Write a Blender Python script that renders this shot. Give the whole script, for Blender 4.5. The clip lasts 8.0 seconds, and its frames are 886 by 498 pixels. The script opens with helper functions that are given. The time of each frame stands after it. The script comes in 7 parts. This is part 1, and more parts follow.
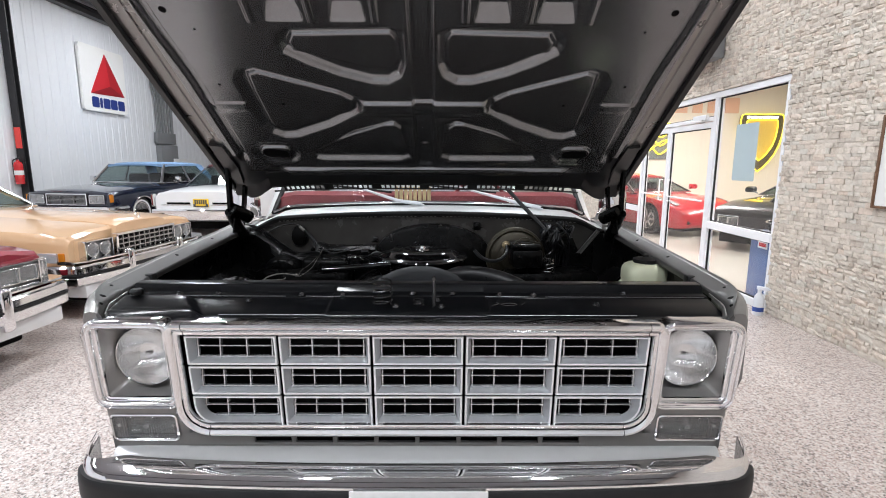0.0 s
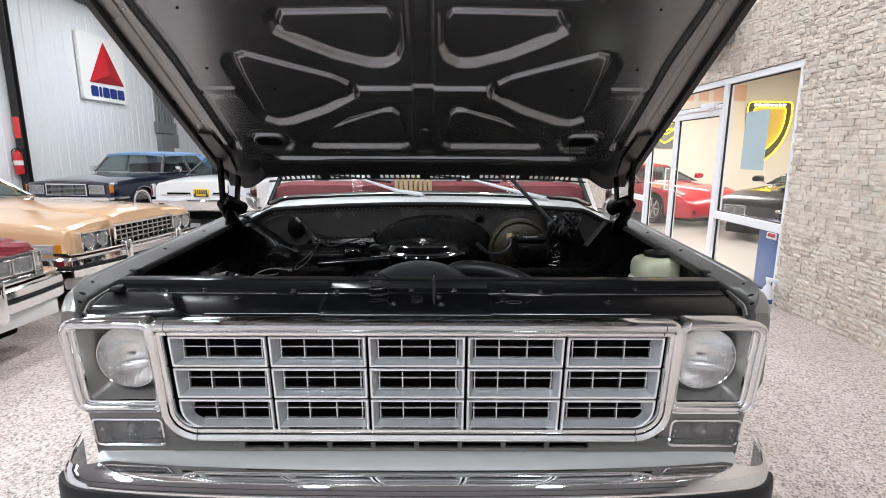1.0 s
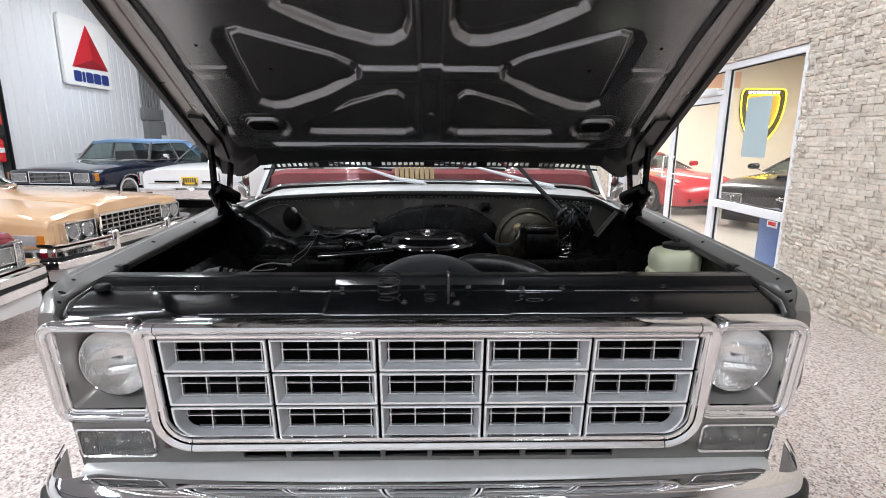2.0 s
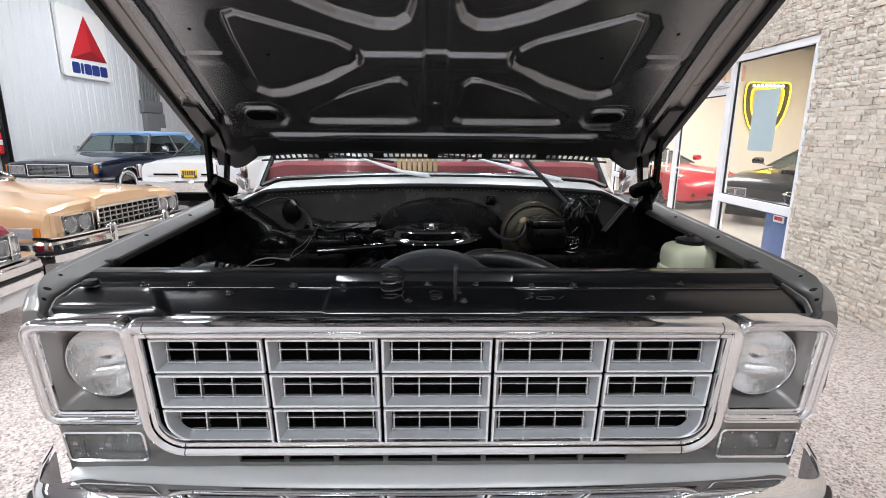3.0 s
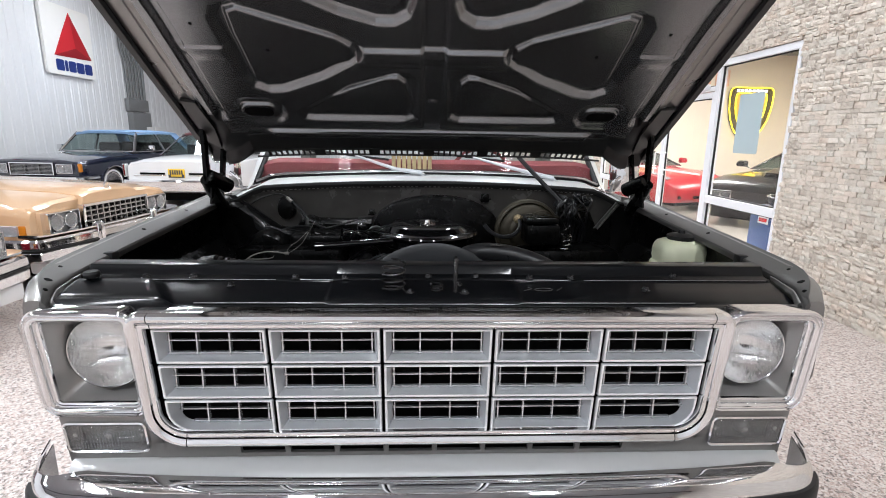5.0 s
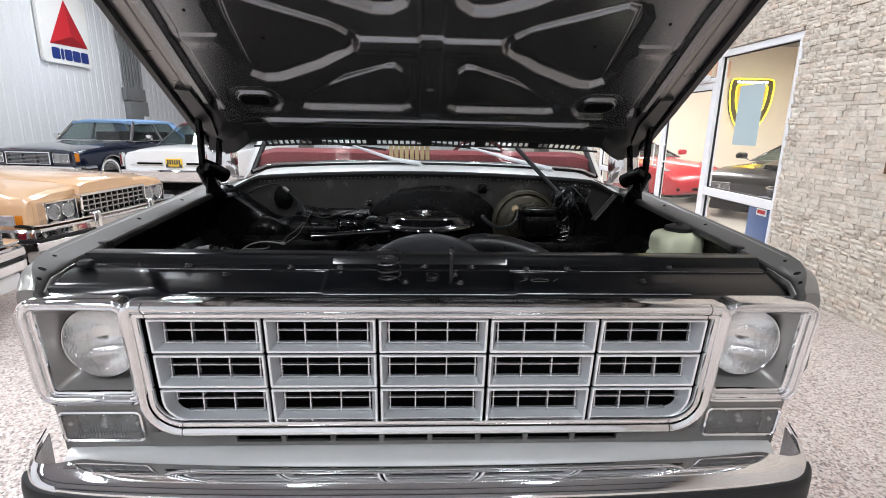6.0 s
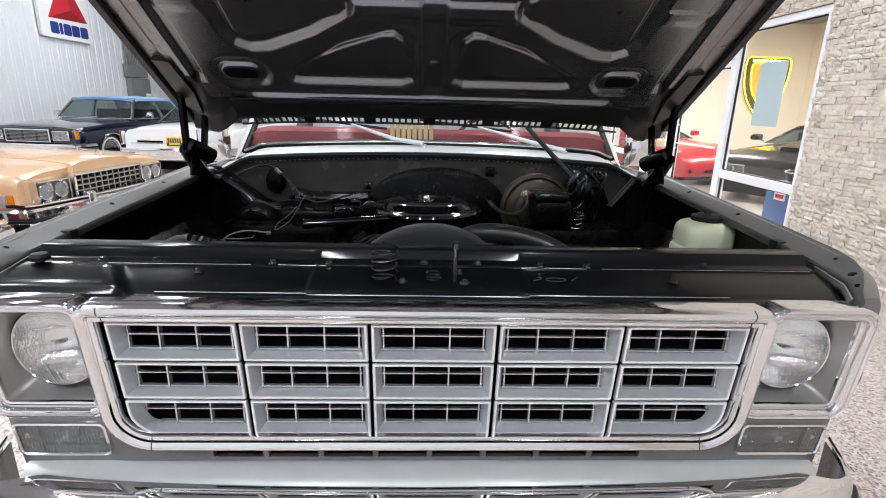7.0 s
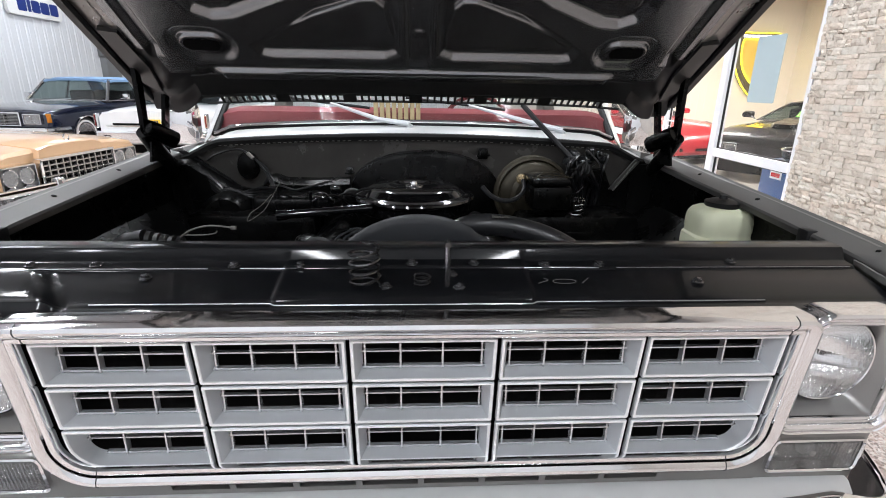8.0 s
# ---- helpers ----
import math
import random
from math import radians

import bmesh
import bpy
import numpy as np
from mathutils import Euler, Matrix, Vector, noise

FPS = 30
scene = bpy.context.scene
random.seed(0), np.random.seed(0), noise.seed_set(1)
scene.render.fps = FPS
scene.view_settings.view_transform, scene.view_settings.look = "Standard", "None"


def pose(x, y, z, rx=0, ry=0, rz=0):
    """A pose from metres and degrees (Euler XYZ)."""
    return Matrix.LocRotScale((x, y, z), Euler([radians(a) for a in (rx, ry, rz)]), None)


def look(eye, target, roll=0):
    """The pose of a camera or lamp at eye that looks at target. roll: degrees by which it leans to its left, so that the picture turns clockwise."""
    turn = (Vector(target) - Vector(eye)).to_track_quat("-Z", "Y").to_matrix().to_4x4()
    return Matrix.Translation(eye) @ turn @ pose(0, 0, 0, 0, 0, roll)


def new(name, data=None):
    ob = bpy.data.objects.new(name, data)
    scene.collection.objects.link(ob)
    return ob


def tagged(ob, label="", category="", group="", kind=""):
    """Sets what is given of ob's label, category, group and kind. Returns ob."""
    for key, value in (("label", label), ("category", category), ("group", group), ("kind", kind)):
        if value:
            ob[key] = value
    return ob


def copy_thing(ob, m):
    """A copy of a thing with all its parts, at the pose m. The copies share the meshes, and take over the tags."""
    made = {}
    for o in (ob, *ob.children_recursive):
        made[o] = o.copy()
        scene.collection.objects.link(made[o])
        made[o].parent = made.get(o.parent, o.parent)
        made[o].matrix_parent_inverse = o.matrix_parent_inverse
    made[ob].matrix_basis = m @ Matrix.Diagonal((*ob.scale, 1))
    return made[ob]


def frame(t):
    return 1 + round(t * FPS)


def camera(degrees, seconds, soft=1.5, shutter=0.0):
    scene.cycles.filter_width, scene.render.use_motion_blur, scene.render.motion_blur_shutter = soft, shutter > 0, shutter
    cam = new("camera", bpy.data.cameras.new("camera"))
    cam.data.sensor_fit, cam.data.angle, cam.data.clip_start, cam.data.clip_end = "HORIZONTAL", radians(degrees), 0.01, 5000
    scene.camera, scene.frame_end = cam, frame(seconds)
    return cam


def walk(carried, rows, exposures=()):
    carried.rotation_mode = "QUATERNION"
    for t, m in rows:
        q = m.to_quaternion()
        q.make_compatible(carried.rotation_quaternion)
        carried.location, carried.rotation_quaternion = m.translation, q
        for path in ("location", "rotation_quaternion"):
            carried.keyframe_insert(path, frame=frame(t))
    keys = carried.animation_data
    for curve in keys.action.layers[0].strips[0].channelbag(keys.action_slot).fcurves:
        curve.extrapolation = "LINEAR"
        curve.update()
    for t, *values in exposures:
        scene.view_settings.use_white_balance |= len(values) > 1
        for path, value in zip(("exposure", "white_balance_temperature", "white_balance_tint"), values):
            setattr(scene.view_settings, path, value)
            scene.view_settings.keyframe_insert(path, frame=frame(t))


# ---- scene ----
cam = camera(83.4, 8.0, soft=0.95)
PATH = [
    (0, (0.059, 0.028, 1.475), (0.075, 1.999, 1.135), 0.3),
    (0.5, (0.068, 0.083, 1.471), (0.068, 2.05, 1.111), 0.2),
    (1, (0.066, 0.12, 1.472), (0.071, 2.084, 1.091), 0.2),
    (1.5, (0.031, 0.195, 1.473), (0.055, 2.153, 1.067), 0.1),
    (1.7, (0.016, 0.208, 1.471), (0.051, 2.164, 1.056), 0.1),
    (2.8, (-0.001, 0.289, 1.453), (0.041, 2.237, 1.003), 0.35),
    (3, (-0.006, 0.294, 1.453), (0.032, 2.242, 1.002), 0.4),
    (3.5, (-0.013, 0.299, 1.45), (0.021, 2.247, 1.0), 0.6),
    (4, (-0.011, 0.293, 1.44), (0.041, 2.242, 0.995), 0.8),
    (4.5, (-0.036, 0.279, 1.433), (0.04, 2.227, 0.988), 0.8),
    (4.7, (-0.038, 0.271, 1.436), (0.046, 2.219, 0.996), 0.8),
    (5.8, (-0.031, 0.267, 1.43), (0.057, 2.209, 0.962), 1.0),
    (6, (-0.03, 0.272, 1.432), (0.061, 2.212, 0.955), 1.1),
    (6.5, (-0.027, 0.312, 1.429), (0.057, 2.244, 0.919), 1.3),
    (7, (-0.018, 0.427, 1.424), (0.053, 2.347, 0.871), 1.4),
    (7.5, (0.0, 0.51, 1.421), (0.056, 2.42, 0.832), 1.2),
    (8, (-0.014, 0.585, 1.412), (0.1, 2.482, 0.787), 1.0),
]
walk(cam, [(t, look(eye, target, roll)) for t, eye, target, roll in PATH], exposures=[(0, -0.1, 6050, 9), (4, -0.02, 6050, 9), (6.5, -0.03, 6050, 9), (8, 0.08, 6050, 9)])

# ---- world and lights ----
CEIL = 5.6
world = bpy.data.worlds.new("world")
world.use_nodes = True
world.node_tree.nodes["Background"].inputs[0].default_value = (0.9, 0.95, 1.0, 1)
world.node_tree.nodes["Background"].inputs[1].default_value = 0.05
scene.world = world
# the hall's linear ceiling lights, four rows along the building, and the side room's
LAMP_W = 108.0
HALL_LAMPS = [(x, y) for x in (-7.0, -4.2, -1.4, 1.4) for y in (-3.2, 2.4, 8.0, 13.6)]
ROOM_LAMPS = [(6.0, 7.0), (6.0, 12.0), (8.6, 9.5)]
for lx, ly in HALL_LAMPS + ROOM_LAMPS:
    room = lx > 3.5
    data = bpy.data.lights.new("ceiling_lamp", "AREA")
    data.shape, data.size, data.size_y = "RECTANGLE", 0.22, 2.4
    data.energy, data.color = (LAMP_W * (2.7 if room else 1.0), (1.0, 0.93, 0.82) if room else (1.0, 0.985, 0.97))
    lamp = new("ceiling_lamp", data)
    lamp.location = (lx, ly, (3.9 if room else CEIL) - 0.17)


# ---- mesh helpers ----
def mesh_ob(name, bm, material, smooth=35):
    bmesh.ops.recalc_face_normals(bm, faces=bm.faces[:])
    me = bpy.data.meshes.new(name)
    bm.to_mesh(me)
    bm.free()
    for m in (material if isinstance(material, (list, tuple)) else [material]):
        me.materials.append(m)
    if smooth:
        me.shade_smooth()
        me.set_sharp_from_angle(angle=radians(smooth))
    return new(name, me)


def part(name, bm, material, parent, label="", smooth=35, split=False, stuff=False):
    """A mesh part under a thing; split: each loose piece becomes a part of its own."""
    if split:
        left, obs = set(bm.verts), []
        while left:
            stack = [left.pop()]
            isle = set(stack)
            while stack:
                for e in stack.pop().link_edges:
                    for v in e.verts:
                        if v in left:
                            left.discard(v)
                            isle.add(v)
                            stack.append(v)
            b2, at = bmesh.new(), {}
            for v in isle:
                at[v] = b2.verts.new(v.co)
            for f in {f for v in isle for f in v.link_faces}:
                b2.faces.new([at[v] for v in f.verts]).material_index = f.material_index
            obs.append(part(name, b2, material, parent, label, smooth))
        bm.free()
        return obs[0]
    ob = mesh_ob(name, bm, material, smooth)
    ob.parent = parent
    if label:
        ob["label"] = label
    if stuff:
        ob["kind"] = "stuff"
    return ob


def again(src, loc, parent, rot=(0, 0, 0), scale=(1, 1, 1)):
    """One more part that shares the mesh of src."""
    ob = new(src.name.split(".")[0], src.data)
    ob.parent, ob.location, ob.rotation_euler, ob.scale = parent, loc, [radians(a) for a in rot], scale
    if "label" in src:
        ob["label"] = src["label"]
    return ob


def thing(name, label, category, loc=(0, 0, 0), rz=0, group="", kind=""):
    ob = new(name)
    ob.empty_display_size = 0.2
    ob.location, ob.rotation_euler = loc, (0, 0, radians(rz))
    return tagged(ob, label, category, group, kind)


def solo(name, bm, material, label, category, loc=(0, 0, 0), rz=0, group="", kind="", smooth=35):
    ob = mesh_ob(name, bm, material, smooth)
    ob.location, ob.rotation_euler = loc, (0, 0, radians(rz))
    return tagged(ob, label, category, group, kind)


def B():
    return bmesh.new()


def box(bm, x0, x1, y0, y1, z0, z1, bev=0.0, seg=2, mi=0):
    r = bmesh.ops.create_cube(bm, size=1.0)
    vs = r["verts"]
    for v in vs:
        v.co = Vector(((x0 + x1) / 2 + v.co.x * (x1 - x0), (y0 + y1) / 2 + v.co.y * (y1 - y0), (z0 + z1) / 2 + v.co.z * (z1 - z0)))
    fs = list({f for v in vs for f in v.link_faces})
    for f in fs:
        f.material_index = mi
    if bev:
        es = list({e for v in vs for e in v.link_edges})
        bmesh.ops.bevel(bm, geom=es, offset=bev, segments=seg, profile=0.5, affect="EDGES", clamp_overlap=True)
    return bm


def loft(bm, rings, closed=True, caps=True, mi=0):
    rows = [[bm.verts.new(p) for p in ring] for ring in rings]
    n = len(rows[0])
    for a, b in zip(rows, rows[1:]):
        for i in range(n if closed else n - 1):
            j = (i + 1) % n
            f = bm.faces.new((a[i], a[j], b[j], b[i]))
            f.material_index = mi
    if caps and closed:
        for row in (rows[0], rows[-1]):
            f = bm.faces.new(row)
            f.material_index = mi
    return rows


def extrude(bm, outline, axis, a, b, mi=0):
    """A prism: outline of 2D points, along axis 0, 1 or 2 from a to b."""
    def at(p, w):
        q = list(p)
        q.insert(axis, w)
        return q
    return loft(bm, [[at(p, a) for p in outline], [at(p, b) for p in outline]], mi=mi)


def tube(bm, pts, r, n=8, closed=False, mi=0, caps=True):
    pts = [Vector(p) for p in pts]
    rad = r if isinstance(r, (list, tuple)) else [r] * len(pts)
    rings, up = [], None
    m = len(pts)
    for i, p in enumerate(pts):
        if closed:
            d = pts[(i + 1) % m] - pts[i - 1]
        else:
            d = pts[min(i + 1, m - 1)] - pts[max(i - 1, 0)]
        d.normalize()
        if up is None:
            up = Vector((0, 0, 1)) if abs(d.z) < 0.9 else Vector((1, 0, 0))
        side = d.cross(up).normalized()
        up = side.cross(d).normalized()
        rings.append([p + (side * math.cos(k * math.tau / n) + up * math.sin(k * math.tau / n)) * rad[i] for k in range(n)])
    if closed:
        rings.append(rings[0])
        rows = [[bm.verts.new(q) for q in ring] for ring in rings[:-1]]
        for a, b in zip(rows, rows[1:] + rows[:1]):
            for i in range(n):
                f = bm.faces.new((a[i], a[(i + 1) % n], b[(i + 1) % n], b[i]))
                f.material_index = mi
    else:
        loft(bm, rings, caps=caps, mi=mi)
    return bm


def spline(pts, k=6):
    """Points along a smooth curve through pts."""
    pts = [Vector(p) for p in pts]
    out = []
    for i in range(len(pts) - 1):
        p0, p1, p2, p3 = pts[max(i - 1, 0)], pts[i], pts[i + 1], pts[min(i + 2, len(pts) - 1)]
        for j in range(k):
            t = j / k
            out.append(0.5 * (2 * p1 + (p2 - p0) * t + (2 * p0 - 5 * p1 + 4 * p2 - p3) * t * t + (3 * p1 - p0 - 3 * p2 + p3) * t ** 3))
    return out + [pts[-1]]


def turned(bm, profile, centre, axis="z", n=24, mi=0, caps=True):
    """A turned body: profile of (radius, height) along the axis from centre."""
    c = Vector(centre)
    rings = []
    for r, h in profile:
        ring = []
        for k in range(n):
            a = k * math.tau / n
            u, v = r * math.cos(a), r * math.sin(a)
            ring.append(c + Vector({"z": (u, v, h), "y": (u, h, v), "x": (h, u, v)}[axis]))
        rings.append(ring)
    loft(bm, rings, mi=mi, caps=caps)
    return bm


def rrect(x0, x1, z0, z1, radii, k=6):
    """A rounded rectangle, from its lower left corner round by lower right, upper right, upper left."""
    if not isinstance(radii, (list, tuple)):
        radii = [radii] * 4
    out = []
    for (cx, cz, sx, sz, a0), r in zip(((x0, z0, 1, 1, 180), (x1, z0, -1, 1, 270), (x1, z1, -1, -1, 0), (x0, z1, 1, -1, 90)), radii):
        for i in range(k):
            a = radians(a0 + 90 * i / (k - 1))
            out.append((cx + sx * r + r * math.cos(a), cz + sz * r + r * math.sin(a)))
    return out


def sweep_frame(bm, outline, profile, lift, mi=0):
    """A closed moulding along a 2D outline (x, z); profile of (outward, forward); lift(x, z) gives the surface's y."""
    m = len(outline)
    rows = []
    for i in range(m):
        a, p, b = Vector(outline[i - 1]), Vector(outline[i]), Vector(outline[(i + 1) % m])
        d0, d1 = (p - a), (b - p)
        if d0.length < 1e-6:
            d0 = d1
        if d1.length < 1e-6:
            d1 = d0
        d0, d1 = d0.normalized(), d1.normalized()
        n0, n1 = Vector((d0.y, -d0.x)), Vector((d1.y, -d1.x))
        nn = (n0 + n1).normalized()
        k = 1 / max(0.5, nn.dot(n0))
        row = []
        for o, fwd in profile:
            q = p + nn * o * k
            row.append(bm.verts.new((q.x, lift(q.x, q.y) - fwd, q.y)))
        rows.append(row)
    for a, b in zip(rows, rows[1:] + rows[:1]):
        for i in range(len(profile) - 1):
            f = bm.faces.new((a[i], a[i + 1], b[i + 1], b[i]))
            f.material_index = mi
    return bm


def baked(ob, cutters):
    """ob's mesh with the cutters' bodies taken out of it."""
    for c in cutters:
        mod = ob.modifiers.new("cut", "BOOLEAN")
        mod.operation, mod.object, mod.solver = "DIFFERENCE", c, "EXACT"
    dg = bpy.context.evaluated_depsgraph_get()
    dg.update()
    me = bpy.data.meshes.new_from_object(ob.evaluated_get(dg))
    ob.modifiers.clear()
    ob.data = me
    for c in cutters:
        bpy.data.objects.remove(c)
    return ob


def smooth01(a, b, x):
    t = np.clip((x - a) / (b - a), 0, 1)
    return t * t * (3 - 2 * t)


# ---- materials ----
def material(name, base, rough=0.5, metal=0.0, coat=0.0, var=0.0, var_scale=6.0, bump=0.0, bump_scale=200.0, rough_var=0.0, spec=0.5, trans=0.0, emit=None, emit_k=0.0, ior=1.45, coat_rough=0.05):
    m = bpy.data.materials.new(name)
    m.use_nodes = True
    nt = m.node_tree
    p = nt.nodes["Principled BSDF"]
    p.inputs["Base Color"].default_value = (*base, 1)
    p.inputs["Roughness"].default_value = rough
    p.inputs["Metallic"].default_value = metal
    p.inputs["Coat Weight"].default_value = coat
    p.inputs["Coat Roughness"].default_value = coat_rough
    p.inputs["Specular IOR Level"].default_value = spec
    p.inputs["Transmission Weight"].default_value = trans
    p.inputs["IOR"].default_value = ior
    if emit:
        p.inputs["Emission Color"].default_value = (*emit, 1)
        p.inputs["Emission Strength"].default_value = emit_k
    tc = nt.nodes.new("ShaderNodeTexCoord")
    if var or rough_var:
        nz = nt.nodes.new("ShaderNodeTexNoise")
        nz.inputs["Scale"].default_value, nz.inputs["Detail"].default_value, nz.inputs["Roughness"].default_value = var_scale, 6, 0.65
        nt.links.new(tc.outputs["Object"], nz.inputs["Vector"])
        if var:
            mix = nt.nodes.new("ShaderNodeMix")
            mix.data_type, mix.blend_type = "RGBA", "MIX"
            mix.inputs["A"].default_value = (*[c * (1 - var) for c in base], 1)
            mix.inputs["B"].default_value = (*[min(1, c * (1 + var)) for c in base], 1)
            nt.links.new(nz.outputs["Fac"], mix.inputs["Factor"])
            nt.links.new(mix.outputs["Result"], p.inputs["Base Color"])
        if rough_var:
            mr = nt.nodes.new("ShaderNodeMapRange")
            mr.inputs["To Min"].default_value, mr.inputs["To Max"].default_value = max(0, rough - rough_var), rough + rough_var
            mr.inputs["From Min"].default_value, mr.inputs["From Max"].default_value = 0.3, 0.7
            nt.links.new(nz.outputs["Fac"], mr.inputs["Value"])
            nt.links.new(mr.outputs["Result"], p.inputs["Roughness"])
    if bump:
        bz = nt.nodes.new("ShaderNodeTexNoise")
        bz.inputs["Scale"].default_value, bz.inputs["Detail"].default_value = bump_scale, 4
        nt.links.new(tc.outputs["Object"], bz.inputs["Vector"])
        bn = nt.nodes.new("ShaderNodeBump")
        bn.inputs["Strength"].default_value, bn.inputs["Distance"].default_value = bump, 0.002
        nt.links.new(bz.outputs["Fac"], bn.inputs["Height"])
        nt.links.new(bn.outputs["Normal"], p.inputs["Normal"])
    return m


def ramp_of(nt, src, stops, interp="LINEAR"):
    r = nt.nodes.new("ShaderNodeValToRGB")
    r.color_ramp.interpolation = interp
    els = r.color_ramp.elements
    while len(els) < len(stops):
        els.new(0.5)
    for e, (pos, col) in zip(els, stops):
        e.position, e.color = pos, (*col, 1)
    nt.links.new(src, r.inputs["Fac"])
    return r


def flake_floor():
    """Epoxy floor with a full broadcast of coloured chips under a clear coat."""
    m = material("flake_epoxy", (0.6, 0.56, 0.52), 0.3, coat=0.35, coat_rough=0.12)
    nt = m.node_tree
    p = nt.nodes["Principled BSDF"]
    tc = nt.nodes.new("ShaderNodeTexCoord")
    cols = None
    for scale, fac in ((95.0, 1.0), (210.0, 0.38)):
        vo = nt.nodes.new("ShaderNodeTexVoronoi")
        vo.feature = "F1"
        vo.inputs["Scale"].default_value = scale
        nt.links.new(tc.outputs["Object"], vo.inputs["Vector"])
        sep = nt.nodes.new("ShaderNodeSeparateColor")
        nt.links.new(vo.outputs["Color"], sep.inputs["Color"])
        r = ramp_of(nt, sep.outputs["Red"], [(0.0, (0.06, 0.045, 0.04)), (0.11, (0.22, 0.155, 0.13)), (0.2, (0.46, 0.37, 0.33)), (0.36, (0.68, 0.62, 0.58)), (0.62, (0.8, 0.76, 0.73)), (0.84, (0.6, 0.47, 0.42))], "CONSTANT")
        if cols is None:
            cols = r.outputs["Color"]
        else:
            mx = nt.nodes.new("ShaderNodeMix")
            mx.data_type = "RGBA"
            mx.inputs["Factor"].default_value = fac
            nt.links.new(cols, mx.inputs["A"])
            nt.links.new(r.outputs["Color"], mx.inputs["B"])
            cols = mx.outputs["Result"]
    nz = nt.nodes.new("ShaderNodeTexNoise")
    nz.inputs["Scale"].default_value, nz.inputs["Detail"].default_value = 1.3, 5
    nt.links.new(tc.outputs["Object"], nz.inputs["Vector"])
    r2 = ramp_of(nt, nz.outputs["Fac"], [(0.3, (0.88, 0.86, 0.85)), (0.7, (1, 1, 1))])
    mul = nt.nodes.new("ShaderNodeMix")
    mul.data_type, mul.blend_type = "RGBA", "MULTIPLY"
    mul.inputs["Factor"].default_value = 1
    nt.links.new(cols, mul.inputs["A"])
    nt.links.new(r2.outputs["Color"], mul.inputs["B"])
    nt.links.new(mul.outputs["Result"], p.inputs["Base Color"])
    bn = nt.nodes.new("ShaderNodeBump")
    bn.inputs["Strength"].default_value, bn.inputs["Distance"].default_value = 0.25, 0.002
    nt.links.new(cols, bn.inputs["Height"])
    nt.links.new(bn.outputs["Normal"], p.inputs["Normal"])
    return m


def ledge_stone(per_island=False):
    """Split-face cream and grey ledge stone."""
    m = material("ledge_stone", (0.5, 0.46, 0.42), 0.85)
    nt = m.node_tree
    p = nt.nodes["Principled BSDF"]
    if per_island:
        rnd = nt.nodes.new("ShaderNodeNewGeometry").outputs["Random Per Island"]
    else:
        rnd = nt.nodes.new("ShaderNodeObjectInfo").outputs["Random"]
    tone = ramp_of(nt, rnd, [(0.0, (0.5, 0.445, 0.39)), (0.2, (0.61, 0.555, 0.495)), (0.45, (0.68, 0.62, 0.55)), (0.62, (0.63, 0.6, 0.545)), (0.8, (0.66, 0.57, 0.495)), (1.0, (0.74, 0.69, 0.625))])
    geo = nt.nodes.new("ShaderNodeNewGeometry")
    nz = nt.nodes.new("ShaderNodeTexNoise")
    nz.inputs["Scale"].default_value, nz.inputs["Detail"].default_value, nz.inputs["Roughness"].default_value = 14, 8, 0.7
    nt.links.new(geo.outputs["Position"], nz.inputs["Vector"])
    mott = ramp_of(nt, nz.outputs["Fac"], [(0.32, (0.7, 0.66, 0.62)), (0.5, (0.95, 0.94, 0.92)), (0.7, (1.0, 1.0, 1.0))])
    mul = nt.nodes.new("ShaderNodeMix")
    mul.data_type, mul.blend_type = "RGBA", "MULTIPLY"
    mul.inputs["Factor"].default_value = 1
    nt.links.new(tone.outputs["Color"], mul.inputs["A"])
    nt.links.new(mott.outputs["Color"], mul.inputs["B"])
    nt.links.new(mul.outputs["Result"], p.inputs["Base Color"])
    mp = nt.nodes.new("ShaderNodeMapping")
    mp.inputs["Scale"].default_value = (60, 22, 70)
    nt.links.new(geo.outputs["Position"], mp.inputs["Vector"])
    b1 = nt.nodes.new("ShaderNodeTexNoise")
    b1.inputs["Scale"].default_value, b1.inputs["Detail"].default_value = 1.0, 7
    nt.links.new(mp.outputs["Vector"], b1.inputs["Vector"])
    bn = nt.nodes.new("ShaderNodeBump")
    bn.inputs["Strength"].default_value, bn.inputs["Distance"].default_value = 0.5, 0.01
    nt.links.new(b1.outputs["Fac"], bn.inputs["Height"])
    nt.links.new(bn.outputs["Normal"], p.inputs["Normal"])
    return m


def lamp_glass(name, axis, scale, rough=0.03, tint=(1, 1, 1), clear=0.8, glass_ior=1.05, metal=0.0, relief=0.5):
    """Pressed glass with flutes."""
    m = material(name, tint, rough, metal=metal, trans=clear, ior=glass_ior, coat=0.0 if metal else 1.0, coat_rough=0.03, var=0.18 if metal else 0.0, var_scale=26)
    nt = m.node_tree
    p = nt.nodes["Principled BSDF"]
    tc = nt.nodes.new("ShaderNodeTexCoord")
    wv = nt.nodes.new("ShaderNodeTexWave")
    wv.bands_direction = axis
    wv.inputs["Scale"].default_value, wv.inputs["Distortion"].default_value = scale, 0.0
    nt.links.new(tc.outputs["Object"], wv.inputs["Vector"])
    bn = nt.nodes.new("ShaderNodeBump")
    bn.inputs["Strength"].default_value, bn.inputs["Distance"].default_value = relief, 0.003
    nt.links.new(wv.outputs["Fac"], bn.inputs["Height"])
    nt.links.new(bn.outputs["Normal"], p.inputs["Normal"])
    nt.links.new(bn.outputs["Normal"], p.inputs["Coat Normal"])
    return m


